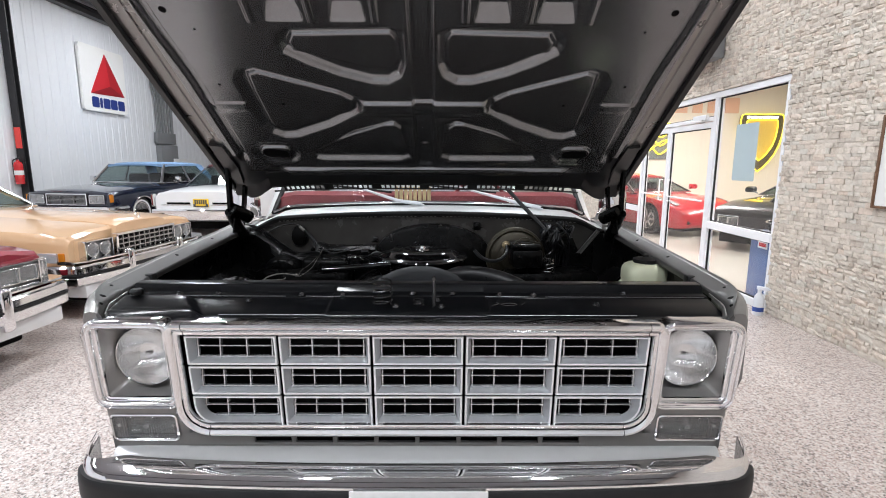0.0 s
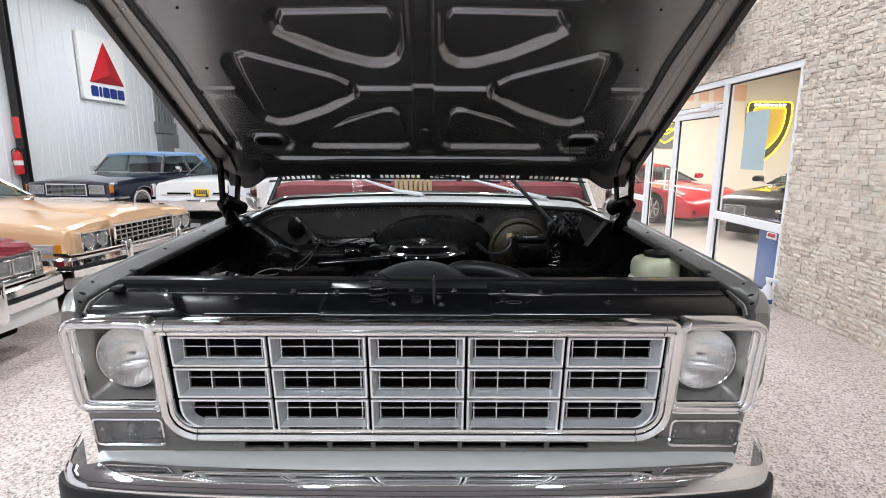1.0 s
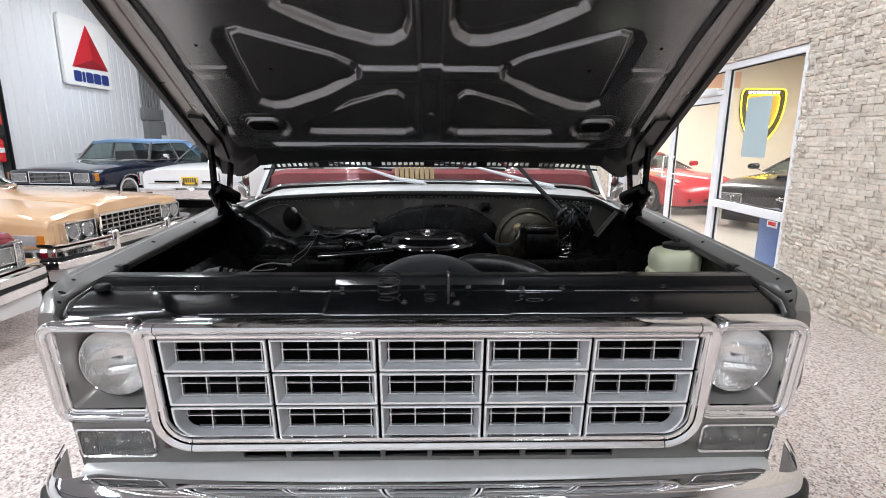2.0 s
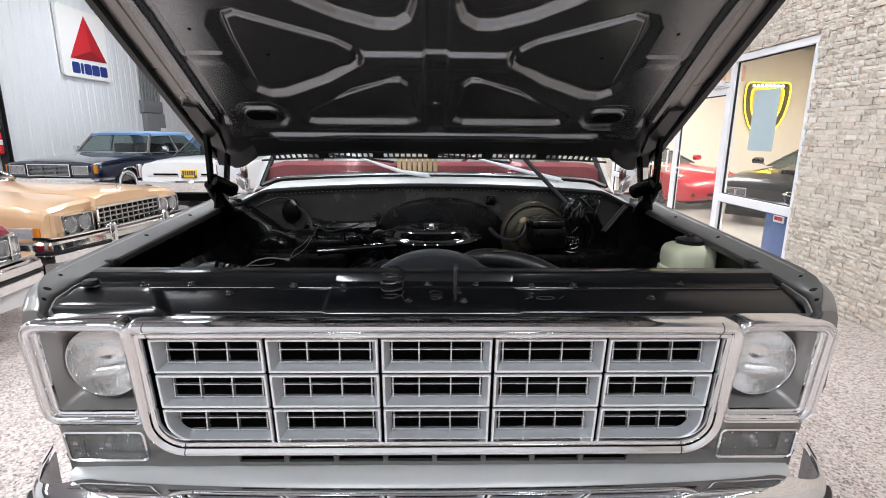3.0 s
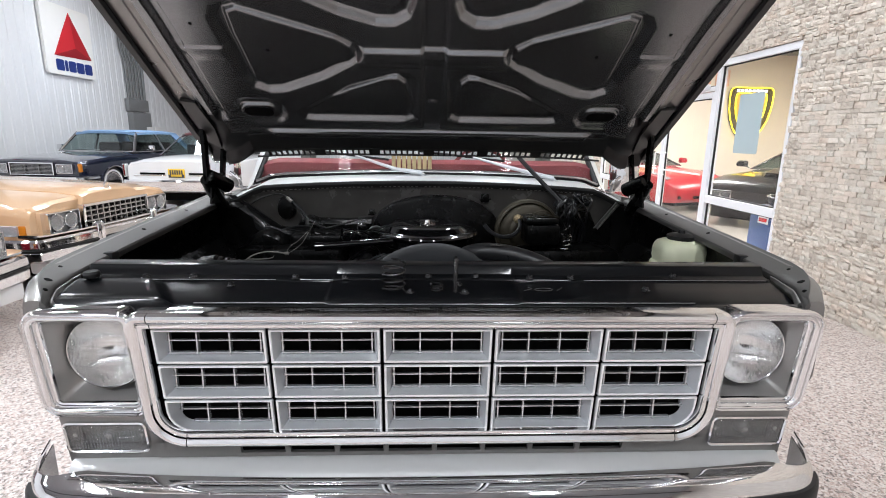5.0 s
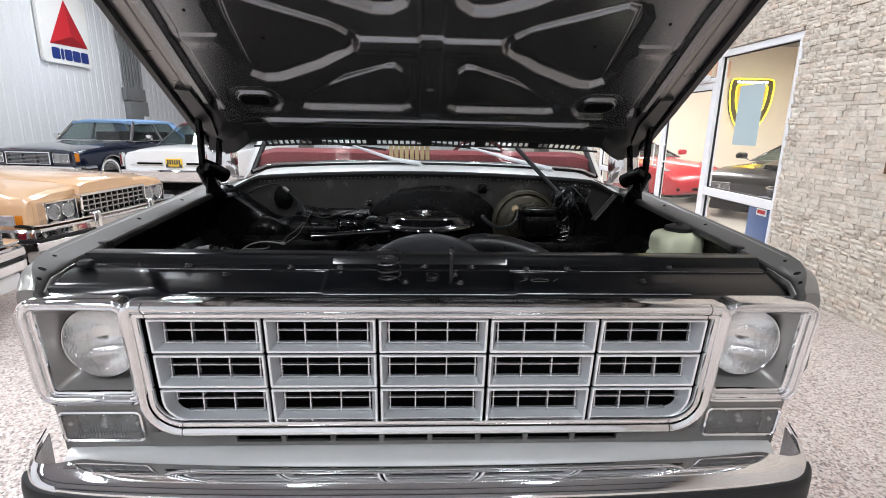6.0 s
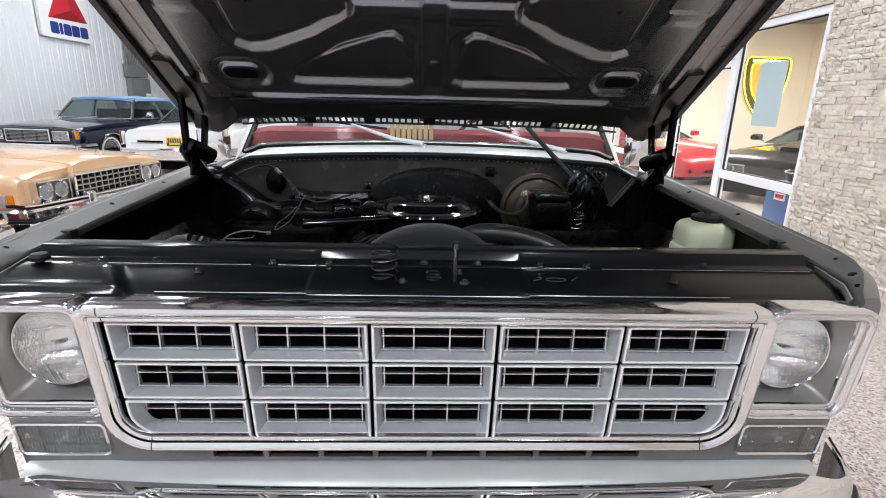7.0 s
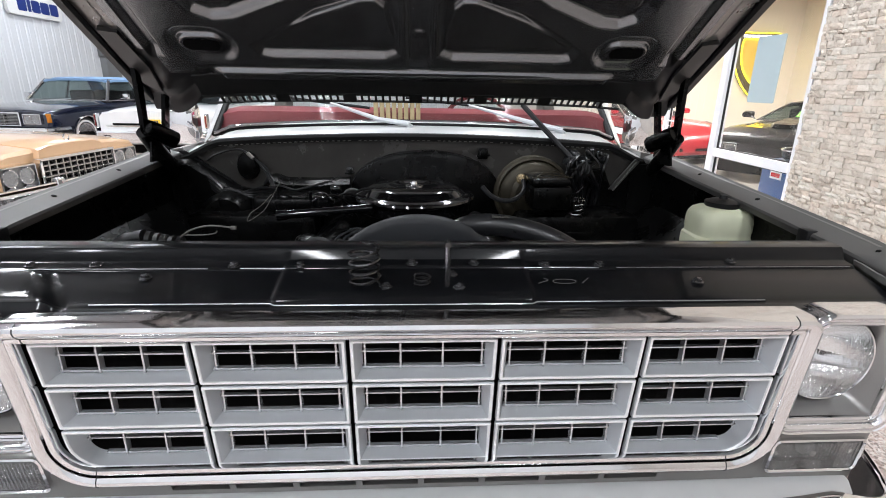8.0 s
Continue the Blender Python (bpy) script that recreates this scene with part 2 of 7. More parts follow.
M_FLOOR = flake_floor()
M_STONE, M_STONES = ledge_stone(), ledge_stone(True)
M_MORTAR = material("stone_backing", (0.5, 0.46, 0.42), 0.95, var=0.3, bump=0.4, bump_scale=60)
M_WHITE_METAL = material("white_ribbed_metal", (0.72, 0.735, 0.76), 0.42, var=0.04, var_scale=1.5, rough_var=0.08)
M_CEILING = material("grey_ceiling", (0.3, 0.312, 0.335), 0.8, var=0.05, var_scale=2)
M_CREAM = material("cream_wall_paint", (0.84, 0.78, 0.68), 0.7, var=0.05, var_scale=2, bump=0.15, bump_scale=90)
M_ROOMFLOOR = material("pale_room_floor", (0.4, 0.37, 0.33), 0.25, var=0.12, var_scale=8)
M_BLACK_STEEL = material("black_painted_steel", (0.02, 0.02, 0.022), 0.45, var=0.3, var_scale=10)
M_ALU = material("white_aluminium_frame", (0.78, 0.79, 0.82), 0.35, metal=0.0, var=0.05)
M_GASKET = material("black_rubber", (0.012, 0.012, 0.013), 0.6, var=0.3, var_scale=40)
M_GLASS = material("clear_glass", (1, 1, 1), 0.0, trans=1.0, ior=1.3)
M_SCREEN = material("windshield_glass", (0.86, 0.95, 0.92), 0.0, trans=1.0, ior=1.0, coat=0.2, coat_rough=0.0)
M_CARGLASS = material("tinted_car_glass", (0.22, 0.3, 0.29), 0.0, trans=1.0, ior=1.0, coat=1.0, coat_rough=0.0)
M_CHROME = material("chrome", (0.83, 0.83, 0.84), 0.05, metal=1.0, rough_var=0.012, var_scale=25)
M_CHROME2 = material("worn_chrome", (0.8, 0.8, 0.805), 0.08, metal=1.0, rough_var=0.025, var_scale=30)
M_ARGENT = material("argent_silver_plastic", (0.56, 0.58, 0.605), 0.36, metal=0.35, var=0.08, var_scale=30, rough_var=0.06)
M_RIM = material("bright_silver_rim", (0.84, 0.85, 0.86), 0.3, metal=0.3, var=0.05, var_scale=30)
M_BARS = material("thin_silver_bars", (0.62, 0.63, 0.65), 0.25, metal=0.7)
M_CRATE = material("grey_chrome_crate", (0.36, 0.36, 0.35), 0.22, metal=0.85, var=0.15, var_scale=30)
M_BODY = material("pewter_grey_paint", (0.19, 0.186, 0.178), 0.32, metal=0.45, coat=0.6, var=0.06, var_scale=120, rough_var=0.04)
M_BRACKET = material("worn_grey_bracket", (0.3, 0.296, 0.285), 0.34, metal=0.7, var=0.3, var_scale=40)
M_BODYLIGHT = material("light_silver_paint", (0.62, 0.63, 0.635), 0.34, metal=0.35, coat=0.4, var=0.07, var_scale=9)
M_HOOD = material("hood_underside_paint", (0.243, 0.246, 0.253), 0.24, metal=0.85, var=0.1, var_scale=5)
M_HOODSIDE = material("taupe_grey_margin", (0.25, 0.24, 0.232), 0.3, metal=0.7, var=0.1, var_scale=4, rough_var=0.05)
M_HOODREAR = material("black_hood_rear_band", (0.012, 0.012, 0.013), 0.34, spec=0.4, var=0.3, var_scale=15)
M_HOODEDGE = material("black_hood_edge", (0.02, 0.02, 0.02), 0.4, var=0.3, var_scale=20)
M_PANEL = material("gloss_black_panel", (0.0045, 0.005, 0.006), 0.3, coat=0.5, spec=0.08, coat_rough=0.08)
M_GLOSS = material("gloss_black_enamel", (0.003, 0.003, 0.0035), 0.07, spec=0.6)
M_BAY = material("black_bay_paint", (0.0022, 0.0022, 0.0022), 0.28, spec=0.14, var=0.5, var_scale=9, rough_var=0.12)
M_FIREWALL = material("dark_firewall_paint", (0.057, 0.0545, 0.051), 0.24, spec=0.5, var=0.45, var_scale=5, rough_var=0.1)
M_FLANGE = material("satin_grey_flange_paint", (0.088, 0.086, 0.083), 0.4, metal=0.4, spec=0.3, coat=0.1, var=0.25, var_scale=9, rough_var=0.06)
M_RUBBER = material("rubber", (0.011, 0.011, 0.012), 0.5, spec=0.35, var=0.35, var_scale=30, bump=0.1)
M_HOSE = material("worn_hose_rubber", (0.016, 0.0165, 0.018), 0.32, spec=0.6, var=0.3, var_scale=20, rough_var=0.06, bump=0.06, bump_scale=500)
M_SEAL = material("dull_seal_rubber", (0.005, 0.005, 0.005), 0.7, spec=0.2, var=0.3, var_scale=40)
# bright metal for the painted glint on the support panel's folds
M_SEAM = material("seam_glint_metal", (0.36, 0.36, 0.37), 0.28, metal=0.85, var=0.6, var_scale=60)
M_HARNESS = material("taped_wiring", (0.006, 0.006, 0.0065), 0.3, spec=0.4, var=0.4, var_scale=30)
M_SPRING = material("dark_spring_steel", (0.06, 0.06, 0.062), 0.22, metal=0.8)
M_ZINC = material("dull_gold_zinc", (0.036, 0.031, 0.021), 0.4, metal=0.5, var=0.9, var_scale=16, rough_var=0.12)
M_GREYPLASTIC = material("grey_sleeve", (0.016, 0.016, 0.017), 0.4, var=0.3, var_scale=30)
M_TANK = material("milky_plastic_tank", (0.72, 0.74, 0.54), 0.42, var=0.1, var_scale=12)
M_REFLECTOR = lamp_glass("fluted_lamp_reflector", "X", 58, 0.08, (0.88, 0.88, 0.87), 0.0, 1.45, 0.9, 0.16)
M_BOWL = material("bright_lamp_bowl", (0.85, 0.85, 0.84), 0.16, metal=0.85, var=0.3, var_scale=45)
M_LENS = lamp_glass("sealed_beam_glass", "X", 62, 0.0, (0.95, 0.96, 0.97), 1.0, 1.2, relief=0.22)
M_PARKLENS = lamp_glass("clear_ribbed_lens", "X", 44, 0.03, (0.5, 0.505, 0.51), 0.95, 1.0)
M_BUCKET = material("lamp_bucket_silver", (0.38, 0.372, 0.36), 0.34, metal=0.6, var=0.12, var_scale=8)
M_MAROON = material("maroon_vinyl", (0.17, 0.036, 0.042), 0.45, var=0.2, var_scale=9, bump=0.2)
M_TAN_CURTAIN = material("tan_woven_strap", (0.5, 0.38, 0.22), 0.8, var=0.3, var_scale=40)
M_TYRE = material("tyre_rubber", (0.022, 0.022, 0.022), 0.75, var=0.3, var_scale=20)
# near-black colour for the shade in voids and gaps, and for plain black trim
M_DARK = material("black_trim_and_void_shade", (0.003, 0.003, 0.003), 0.8, spec=0.1)
M_PLATE = material("white_plate_paint", (0.72, 0.72, 0.72), 0.4, var=0.12, var_scale=30)
M_INK = material("dark_print", (0.05, 0.05, 0.06), 0.6)
M_BOLT = material("blackened_steel", (0.13, 0.13, 0.135), 0.2, metal=0.85)
M_STAPLE = material("dull_staple", (0.1, 0.095, 0.085), 0.5)
M_SHROUD = material("satin_grey_shroud", (0.024, 0.026, 0.029), 0.33, spec=0.5, var=0.25, var_scale=9, rough_var=0.06)
M_CHALK = material("grey_chalk_mark", (0.1, 0.1, 0.1), 0.8)
M_WIRE = material("pale_wire", (0.13, 0.124, 0.112), 0.5)
M_COPPER = material("dull_brass_tube", (0.4, 0.32, 0.2), 0.4, metal=0.8)
M_AMBER = material("amber_lens", (0.5, 0.17, 0.012), 0.2, coat=0.4)
M_REDLENS = material("red_lens", (0.16, 0.006, 0.01), 0.15, coat=0.5)
M_WHEEL = material("bright_alloy", (0.6, 0.6, 0.62), 0.25, metal=0.9)


def paint(name, base, metal=0.0, rough=0.3, coat=0.9):
    return material(name, base, rough, metal=metal, coat=coat, var=0.05, var_scale=3, coat_rough=0.03)


M_TANPAINT = paint("tan_car_paint", (0.62, 0.395, 0.22))
M_REDPAINT = paint("deep_red_car_paint", (0.22, 0.008, 0.022), 0.1)
M_NAVY = paint("navy_car_paint", (0.004, 0.007, 0.022), coat=1.0, rough=0.15)
M_WHITEPAINT = paint("white_car_paint", (0.76, 0.77, 0.78))
M_SPORTRED = paint("bright_red_car_paint", (0.42, 0.01, 0.018))
M_BLACKPAINT = paint("black_car_paint", (0.008, 0.008, 0.009))
M_BLUEROOF = material("powder_blue_vinyl", (0.22, 0.36, 0.58), 0.55, var=0.08, var_scale=20, bump=0.15)
M_MAROONROOF = material("maroon_vinyl_roof", (0.13, 0.045, 0.05), 0.5, var=0.1, bump=0.15)
M_YELLOWPLATE = material("yellow_plate_paint", (0.75, 0.5, 0.03), 0.4)
M_YELLOW = material("yellow_decal", (0.8, 0.52, 0.03), 0.4)
M_GREEN = material("green_sticker", (0.2, 0.65, 0.08), 0.5)
M_NEON = material("yellow_neon", (0.9, 0.75, 0.05), 0.3, emit=(1.0, 0.78, 0.03), emit_k=2.2)
M_NEONW = material("white_neon", (0.9, 0.9, 0.95), 0.3, emit=(0.9, 0.92, 1.0), emit_k=2.0)
M_SIGNWHITE = material("white_sign_face", (0.82, 0.82, 0.8), 0.35, var=0.03)
M_SIGNRED = [material("red_sign_face", c, 0.4, var=0.05) for c in ((0.55, 0.02, 0.03), (0.4, 0.012, 0.02), (0.26, 0.008, 0.015))]
M_SIGNBLUE = material("blue_sign_face", (0.015, 0.035, 0.2), 0.4)
M_EXTRED = material("extinguisher_red", (0.5, 0.015, 0.02), 0.25, coat=0.5)
M_GREYBOX = material("grey_enclosure_paint", (0.2, 0.205, 0.21), 0.45, var=0.1, var_scale=8)
M_BLUECAB = material("blue_cabinet_paint", (0.03, 0.075, 0.2), 0.35, coat=0.3, var=0.1, var_scale=5)
M_FILM = material("frosted_blue_film", (0.4, 0.49, 0.52), 0.6, var=0.04)
M_WOOD = material("brown_wood_frame", (0.14, 0.075, 0.04), 0.5, var=0.3, var_scale=20)
M_PAPER = material("white_mat_board", (0.78, 0.78, 0.77), 0.7)
M_PINK = material("print_magenta", (0.5, 0.08, 0.15), 0.6)
M_BOTTLE = material("bottle_plastic", (0.72, 0.74, 0.78), 0.3, var=0.05)
M_NAVYLABEL = material("blue_label", (0.04, 0.08, 0.3), 0.5)
M_LAMPGLOW = material("lamp_diffuser", (0.9, 0.9, 0.9), 0.5, emit=(1, 0.99, 0.97), emit_k=6.0)

# ---- large structure ----
XW, XE = -9.3, 3.39          # ribbed west wall, core of the stone wall
YS, YN = -6.5, 22.0
bm = B()
box(bm, XW - 0.3, 11.4, YS - 0.3, YN + 0.3, -0.12, 0.0)
solo("floor", bm, M_FLOOR, "cream and brown speckled flake epoxy floor", "floor", kind="structure", smooth=0)
bm = B()
box(bm, XE + 0.17, 11.0, 3.2, 15.4, 0.0, 0.004)
solo("floor_side_room", bm, M_ROOMFLOOR, "pale smooth floor of the glazed side room", "floor", kind="structure", smooth=0)
bm = B()
box(bm, XW - 0.3, XE + 0.2, YS - 0.3, YN + 0.3, CEIL, CEIL + 0.15)
solo("ceiling", bm, M_CEILING, "grey flat ceiling of the hall", "ceiling", kind="structure", smooth=0)
bm = B()
box(bm, XE + 0.201, 11.0, 3.0, 15.6, 3.9, 4.05)
solo("ceiling_side_room", bm, M_CEILING, "grey ceiling of the side room", "ceiling", kind="structure", smooth=0)


def ribbed_wall(name, label, along, fixed, a, b, out, z1=CEIL):
    """White metal wall panels with raised ribs every 0.3 m; along: axis it runs on; out: side of the ribs."""
    bm = B()
    prof = []
    p = a
    while p < b:
        for d, o in ((0.0, 0), (0.115, 0), (0.135, 0.015), (0.16, 0.015), (0.18, 0), (0.232, 0), (0.237, 0.004), (0.248, 0.004), (0.253, 0)):
            if p + d < b:
                prof.append((p + d, fixed + out * o))
        p += 0.305
    prof += [(b, fixed), (b, fixed - out * 0.14), (a, fixed - out * 0.14)]
    if along == 1:
        prof = [(q, p) for p, q in prof]
    extrude(bm, prof, 2, 0.0, z1)
    return solo(name, bm, M_WHITE_METAL, label, "wall", kind="structure", smooth=0)


ribbed_wall("wall_west", "white ribbed metal wall panels", 1, XW, YS, YN, 1)
ribbed_wall("wall_north", "white ribbed metal end wall", 0, YN, XW, XE, -1)
ribbed_wall("wall_south", "white ribbed metal end wall", 0, YS, XW, XE, 1)
OY0, OY1, OZ = 4.88, 9.78, 2.33   # opening of the storefront
bm = B()
box(bm, XE, XE + 0.17, YS, OY0, 0, CEIL)
box(bm, XE, XE + 0.17, OY1, YN, 0, CEIL)
box(bm, XE, XE + 0.17, OY0, OY1, OZ, CEIL)
wall_e = solo("wall_east", bm, M_MORTAR, "stone-clad wall with an opening for a storefront", "wall", kind="structure", smooth=0)
for nm, x0, x1, y0, y1 in (("wall_room_north", XE + 0.17, 11.0, 15.4, 15.55), ("wall_room_east", 11.0, 11.15, 3.05, 15.55), ("wall_room_south", XE + 0.17, 11.0, 3.05, 3.2)):
    bm = B()
    box(bm, x0, x1, y0, y1, 0, 3.9)
    solo(nm, bm, M_CREAM, "cream painted wall of the side room", "wall", kind="structure", smooth=0)

# steel post and beam on the west wall
bm = B()
box(bm, XW + 0.03, XW + 0.19, 11.27, 11.29, 0, CEIL)
box(bm, XW + 0.03, XW + 0.19, 11.39, 11.41, 0, CEIL)
box(bm, XW + 0.1, XW + 0.115, 11.29, 11.39, 0, CEIL)
solo("steel_column", bm, M_BLACK_STEEL, "black painted steel column against the white wall", "column", kind="structure", smooth=0)
bm = B()
box(bm, XW + 0.03, XW + 0.25, YS, YN, 5.22, 5.25)
box(bm, XW + 0.03, XW + 0.25, YS, YN, 5.4, 5.43)
box(bm, XW + 0.12, XW + 0.14, YS, YN, 5.25, 5.4)
solo("steel_beam", bm, M_BLACK_STEEL, "black steel beam along the top of the wall", "beam", kind="structure", smooth=0)
for k, by in enumerate((-5.2, -1.0, 0.4, 4.6, 6.0, 10.2)):
    bm = B()
    box(bm, XW + 0.26, XE - 0.01, by - 0.07, by + 0.07, CEIL - 0.26, CEIL - 0.245)
    box(bm, XW + 0.26, XE - 0.01, by - 0.01, by + 0.01, CEIL - 0.245, CEIL - 0.004)
    solo(f"ceiling_beam_{k + 1}", bm, M_BLACK_STEEL, "black steel beam across the ceiling", "beam", kind="structure", smooth=0)

# storefront: side light, pair of glazed doors, side light
FX = 3.42


def bar(bm, y0, y1, z0, z1, x0=FX - 0.045, x1=FX + 0.045, bev=0.004):
    return box(bm, x0, x1, y0, y1, z0, z1, bev, 1)


def pane(parent, y0, y1, z0, z1):
    bm = B()
    box(bm, FX - 0.004, FX + 0.004, y0, y1, z0, z1)
    ob = part("pane", bm, M_GLASS, parent, smooth=0)
    ob.visible_shadow = False
    g = B()
    for a, b, c, d in ((y0, y0 + 0.012, z0, z1), (y1 - 0.012, y1, z0, z1), (y0 + 0.012, y1 - 0.012, z0, z0 + 0.012), (y0 + 0.012, y1 - 0.012, z1 - 0.012, z1)):
        box(g, FX - 0.012, FX + 0.012, a, b, c, d)
    part("gasket", g, M_GASKET, ob, smooth=0)
    return ob


def window(name, y0, y1, label, jamb0=0.05, jamb1=0.07):
    win = thing(name, label, "window", kind="structure")
    bm = B()
    bar(bm, y0, y0 + jamb0, 0, OZ - 0.07)
    bar(bm, y1 - jamb1, y1, 0, OZ - 0.07)
    bar(bm, y0, y1, OZ - 0.07, OZ - 0.003)
    bar(bm, y0 + jamb0, y1 - jamb1, 0.7, 0.79)
    bar(bm, y0 + jamb0, y1 - jamb1, 0.0, 0.08)
    part("window_frame", bm, M_ALU, win, smooth=0)
    pane(win, y0 + jamb0, y1 - jamb1, 0.79, OZ - 0.07)
    pane(win, y0 + jamb0, y1 - jamb1, 0.08, 0.7)
    return win


window("window_1", OY0 + 0.004, 6.2, "white aluminium side light with a low transom bar")
window("window_2", 8.24, OY1 - 0.004, "white aluminium side light with a low transom bar", 0.07, 0.05)
door = thing("door_1", "closed pair of white aluminium glazed doors under a transom light", "door", kind="structure")
bm = B()
bar(bm, 6.202, 8.238, OZ - 0.07, OZ - 0.003)
bar(bm, 6.202, 8.238, 2.0, 2.05)
part("door_frame", bm, M_ALU, door, smooth=0)
pane(door, 6.204, 8.236, 2.05, OZ - 0.07)
for y0, y1 in ((6.215, 7.36), (7.375, 8.225)):
    bm = B()
    bar(bm, y0, y0 + 0.055, 0.01, 1.99, FX - 0.03, FX + 0.03)
    bar(bm, y1 - 0.055, y1, 0.01, 1.99, FX - 0.03, FX + 0.03)
    bar(bm, y0 + 0.055, y1 - 0.055, 1.92, 1.99, FX - 0.03, FX + 0.03)
    bar(bm, y0 + 0.055, y1 - 0.055, 0.01, 0.16, FX - 0.03, FX + 0.03)
    leaf = part("door_leaf", bm, M_ALU, door, smooth=0)
    pane(leaf, y0 + 0.055, y1 - 0.055, 0.16, 1.92)
    bm = B()
    hy = y1 - 0.11 if y0 < 7 else y0 + 0.11
    tube(bm, [(FX - 0.03, hy, 0.95), (FX - 0.075, hy, 0.95), (FX - 0.075, hy, 1.25), (FX - 0.03, hy, 1.25)], 0.011)
    tube(bm, [(FX - 0.06, y0 + 0.06, 1.02), (FX - 0.06, y1 - 0.06, 1.02)], 0.011)
    part("door_handle", bm, M_ALU, leaf)
bm = B()
box(bm, FX - 0.09, FX - 0.046, 6.3, 6.62, 2.02, 2.08, 0.006)
tube(bm, [(FX - 0.075, 6.4, 2.02), (FX - 0.16, 6.75, 2.0), (FX - 0.075, 7.1, 1.99)], 0.01)
part("door_closer", bm, M_ALU, door)

# ---- the pickup truck with its raised hood; its own y runs back from the grille ----
TY = 1.33
truck = thing("pickup_truck", "grey two-tone square-body pickup truck with its hood raised", "truck", (0, TY, 0))


def lean(x, z):
    return 0.12 * (1 - z)


# grille: near-black back sheet for the shade behind, fifteen cells, chrome surround
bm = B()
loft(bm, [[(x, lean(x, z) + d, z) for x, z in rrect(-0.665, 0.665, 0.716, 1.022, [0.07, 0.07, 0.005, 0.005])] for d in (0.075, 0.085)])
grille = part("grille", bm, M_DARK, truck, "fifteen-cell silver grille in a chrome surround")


def grille_cell(w, h, corner):
    """One bezelled grille cell; corner: which lower corner is rounded, -1, 0 or 1."""
    bm = B()
    rad = [0.058 if corner < 0 else 0.003, 0.058 if corner > 0 else 0.003, 0.003, 0.003]
    inn = [max(0.002, r - 0.006) for r in rad]
    bk = [max(0.002, r - 0.028) for r in rad]
    rings = []
    for (x0, x1, z0, z1), r, d in (((-w / 2, w / 2, -h / 2, h / 2), rad, 0.035), ((-w / 2, w / 2, -h / 2, h / 2), rad, 0.009), ((-w / 2, w / 2, -h / 2, h / 2), rad, 0.002), ((-w / 2 + 0.0015, w / 2 - 0.0015, -h / 2 + 0.0015, h / 2 - 0.0015), rad, 0.0),
                                   ((-w / 2 + 0.0055, w / 2 - 0.0055, -h / 2 + 0.0055, h / 2 - 0.005), inn, 0.0), ((-w / 2 + 0.0065, w / 2 - 0.0065, -h / 2 + 0.0065, h / 2 - 0.006), inn, 0.002),
                                   ((-w / 2 + 0.017, w / 2 - 0.017, -h / 2 + 0.0135, h / 2 - 0.006), bk, 0.036)):
        rings.append([(x, d - 0.12 * z, z) for x, z in rrect(x0, x1, z0, z1, r)])
    # outer cell sides coloured near-black, as the shade in the gaps
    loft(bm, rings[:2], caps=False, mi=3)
    loft(bm, rings[1:4], caps=False)
    loft(bm, rings[3:6], caps=False, mi=2)
    loft(bm, rings[5:], caps=False)
    xa, xb, za, zb = -w / 2 + 0.017, w / 2 - 0.017, -h / 2 + 0.0135, h / 2 - 0.006
    zm = za + 0.5 * (zb - za)
    for k in (0.31, 0.655):
        xm = xa + k * (xb - xa)
        box(bm, xm - 0.0016, xm + 0.0016, 0.028, 0.042, za - 0.001, zb + 0.001, mi=1)
    for zz, t in ((zm, 0.0012), (za + 0.003, 0.0016), (zb - 0.003, 0.0012)):
        cut = 0.03 if zz < zm - 0.01 else 0.0
        box(bm, xa - 0.001 + cut * (corner < 0), xb + 0.001 - cut * (corner > 0), 0.03, 0.039, zz - t, zz + t, mi=1)
    box(bm, xa + 0.003, xa + 0.006, 0.03, 0.039, za + 0.03 * (corner < 0), zb, mi=1)
    box(bm, xb - 0.006, xb - 0.003, 0.03, 0.039, za + 0.03 * (corner > 0), zb, mi=1)
    return bm


CELL_W = 0.2505
first = {}
for row, (z0, z1) in enumerate(((0.9185, 1.006), (0.8245, 0.9135), (0.729, 0.8195))):
    for col in range(5):
        corner = 0 if row < 2 else (-1 if col == 0 else 1 if col == 4 else 0)
        zc, h = (z0 + z1) / 2, z1 - z0
        key = (round(h, 4), corner)
        loc = ((col - 2) * 0.2578 + 0.002, lean(0, zc), zc)
        if key not in first:
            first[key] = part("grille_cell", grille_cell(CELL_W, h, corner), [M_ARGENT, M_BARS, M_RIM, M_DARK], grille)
            first[key].location = loc
        else:
            again(first[key], loc, grille)

bm = B()
path = rrect(-0.6685, 0.6685, 0.714, 1.032, [0.078, 0.078, 0.014, 0.014], k=11)
sweep_frame(bm, path, [(-0.0205, -0.04), (-0.0205, 0.004), (-0.0185, 0.010), (-0.013, 0.0125), (-0.010, 0.012), (-0.0095, 0.007), (-0.0072, 0.007), (-0.0065, 0.0155), (0.0, 0.0205), (0.007, 0.0225), (0.0135, 0.019), (0.018, 0.010), (0.0195, 0.0), (0.0195, -0.03)], lean)
surround = part("grille_surround", bm, M_CHROME2, grille, "polished chrome surround")
bm = B()
SEAM = [(-0.0185, 0.0105), (-0.013, 0.013), (-0.0085, 0.0125), (-0.0065, 0.0165), (0.0, 0.021), (0.007, 0.023), (0.0135, 0.0195), (0.0185, 0.010), (0.018, 0.004), (-0.0185, 0.004)]
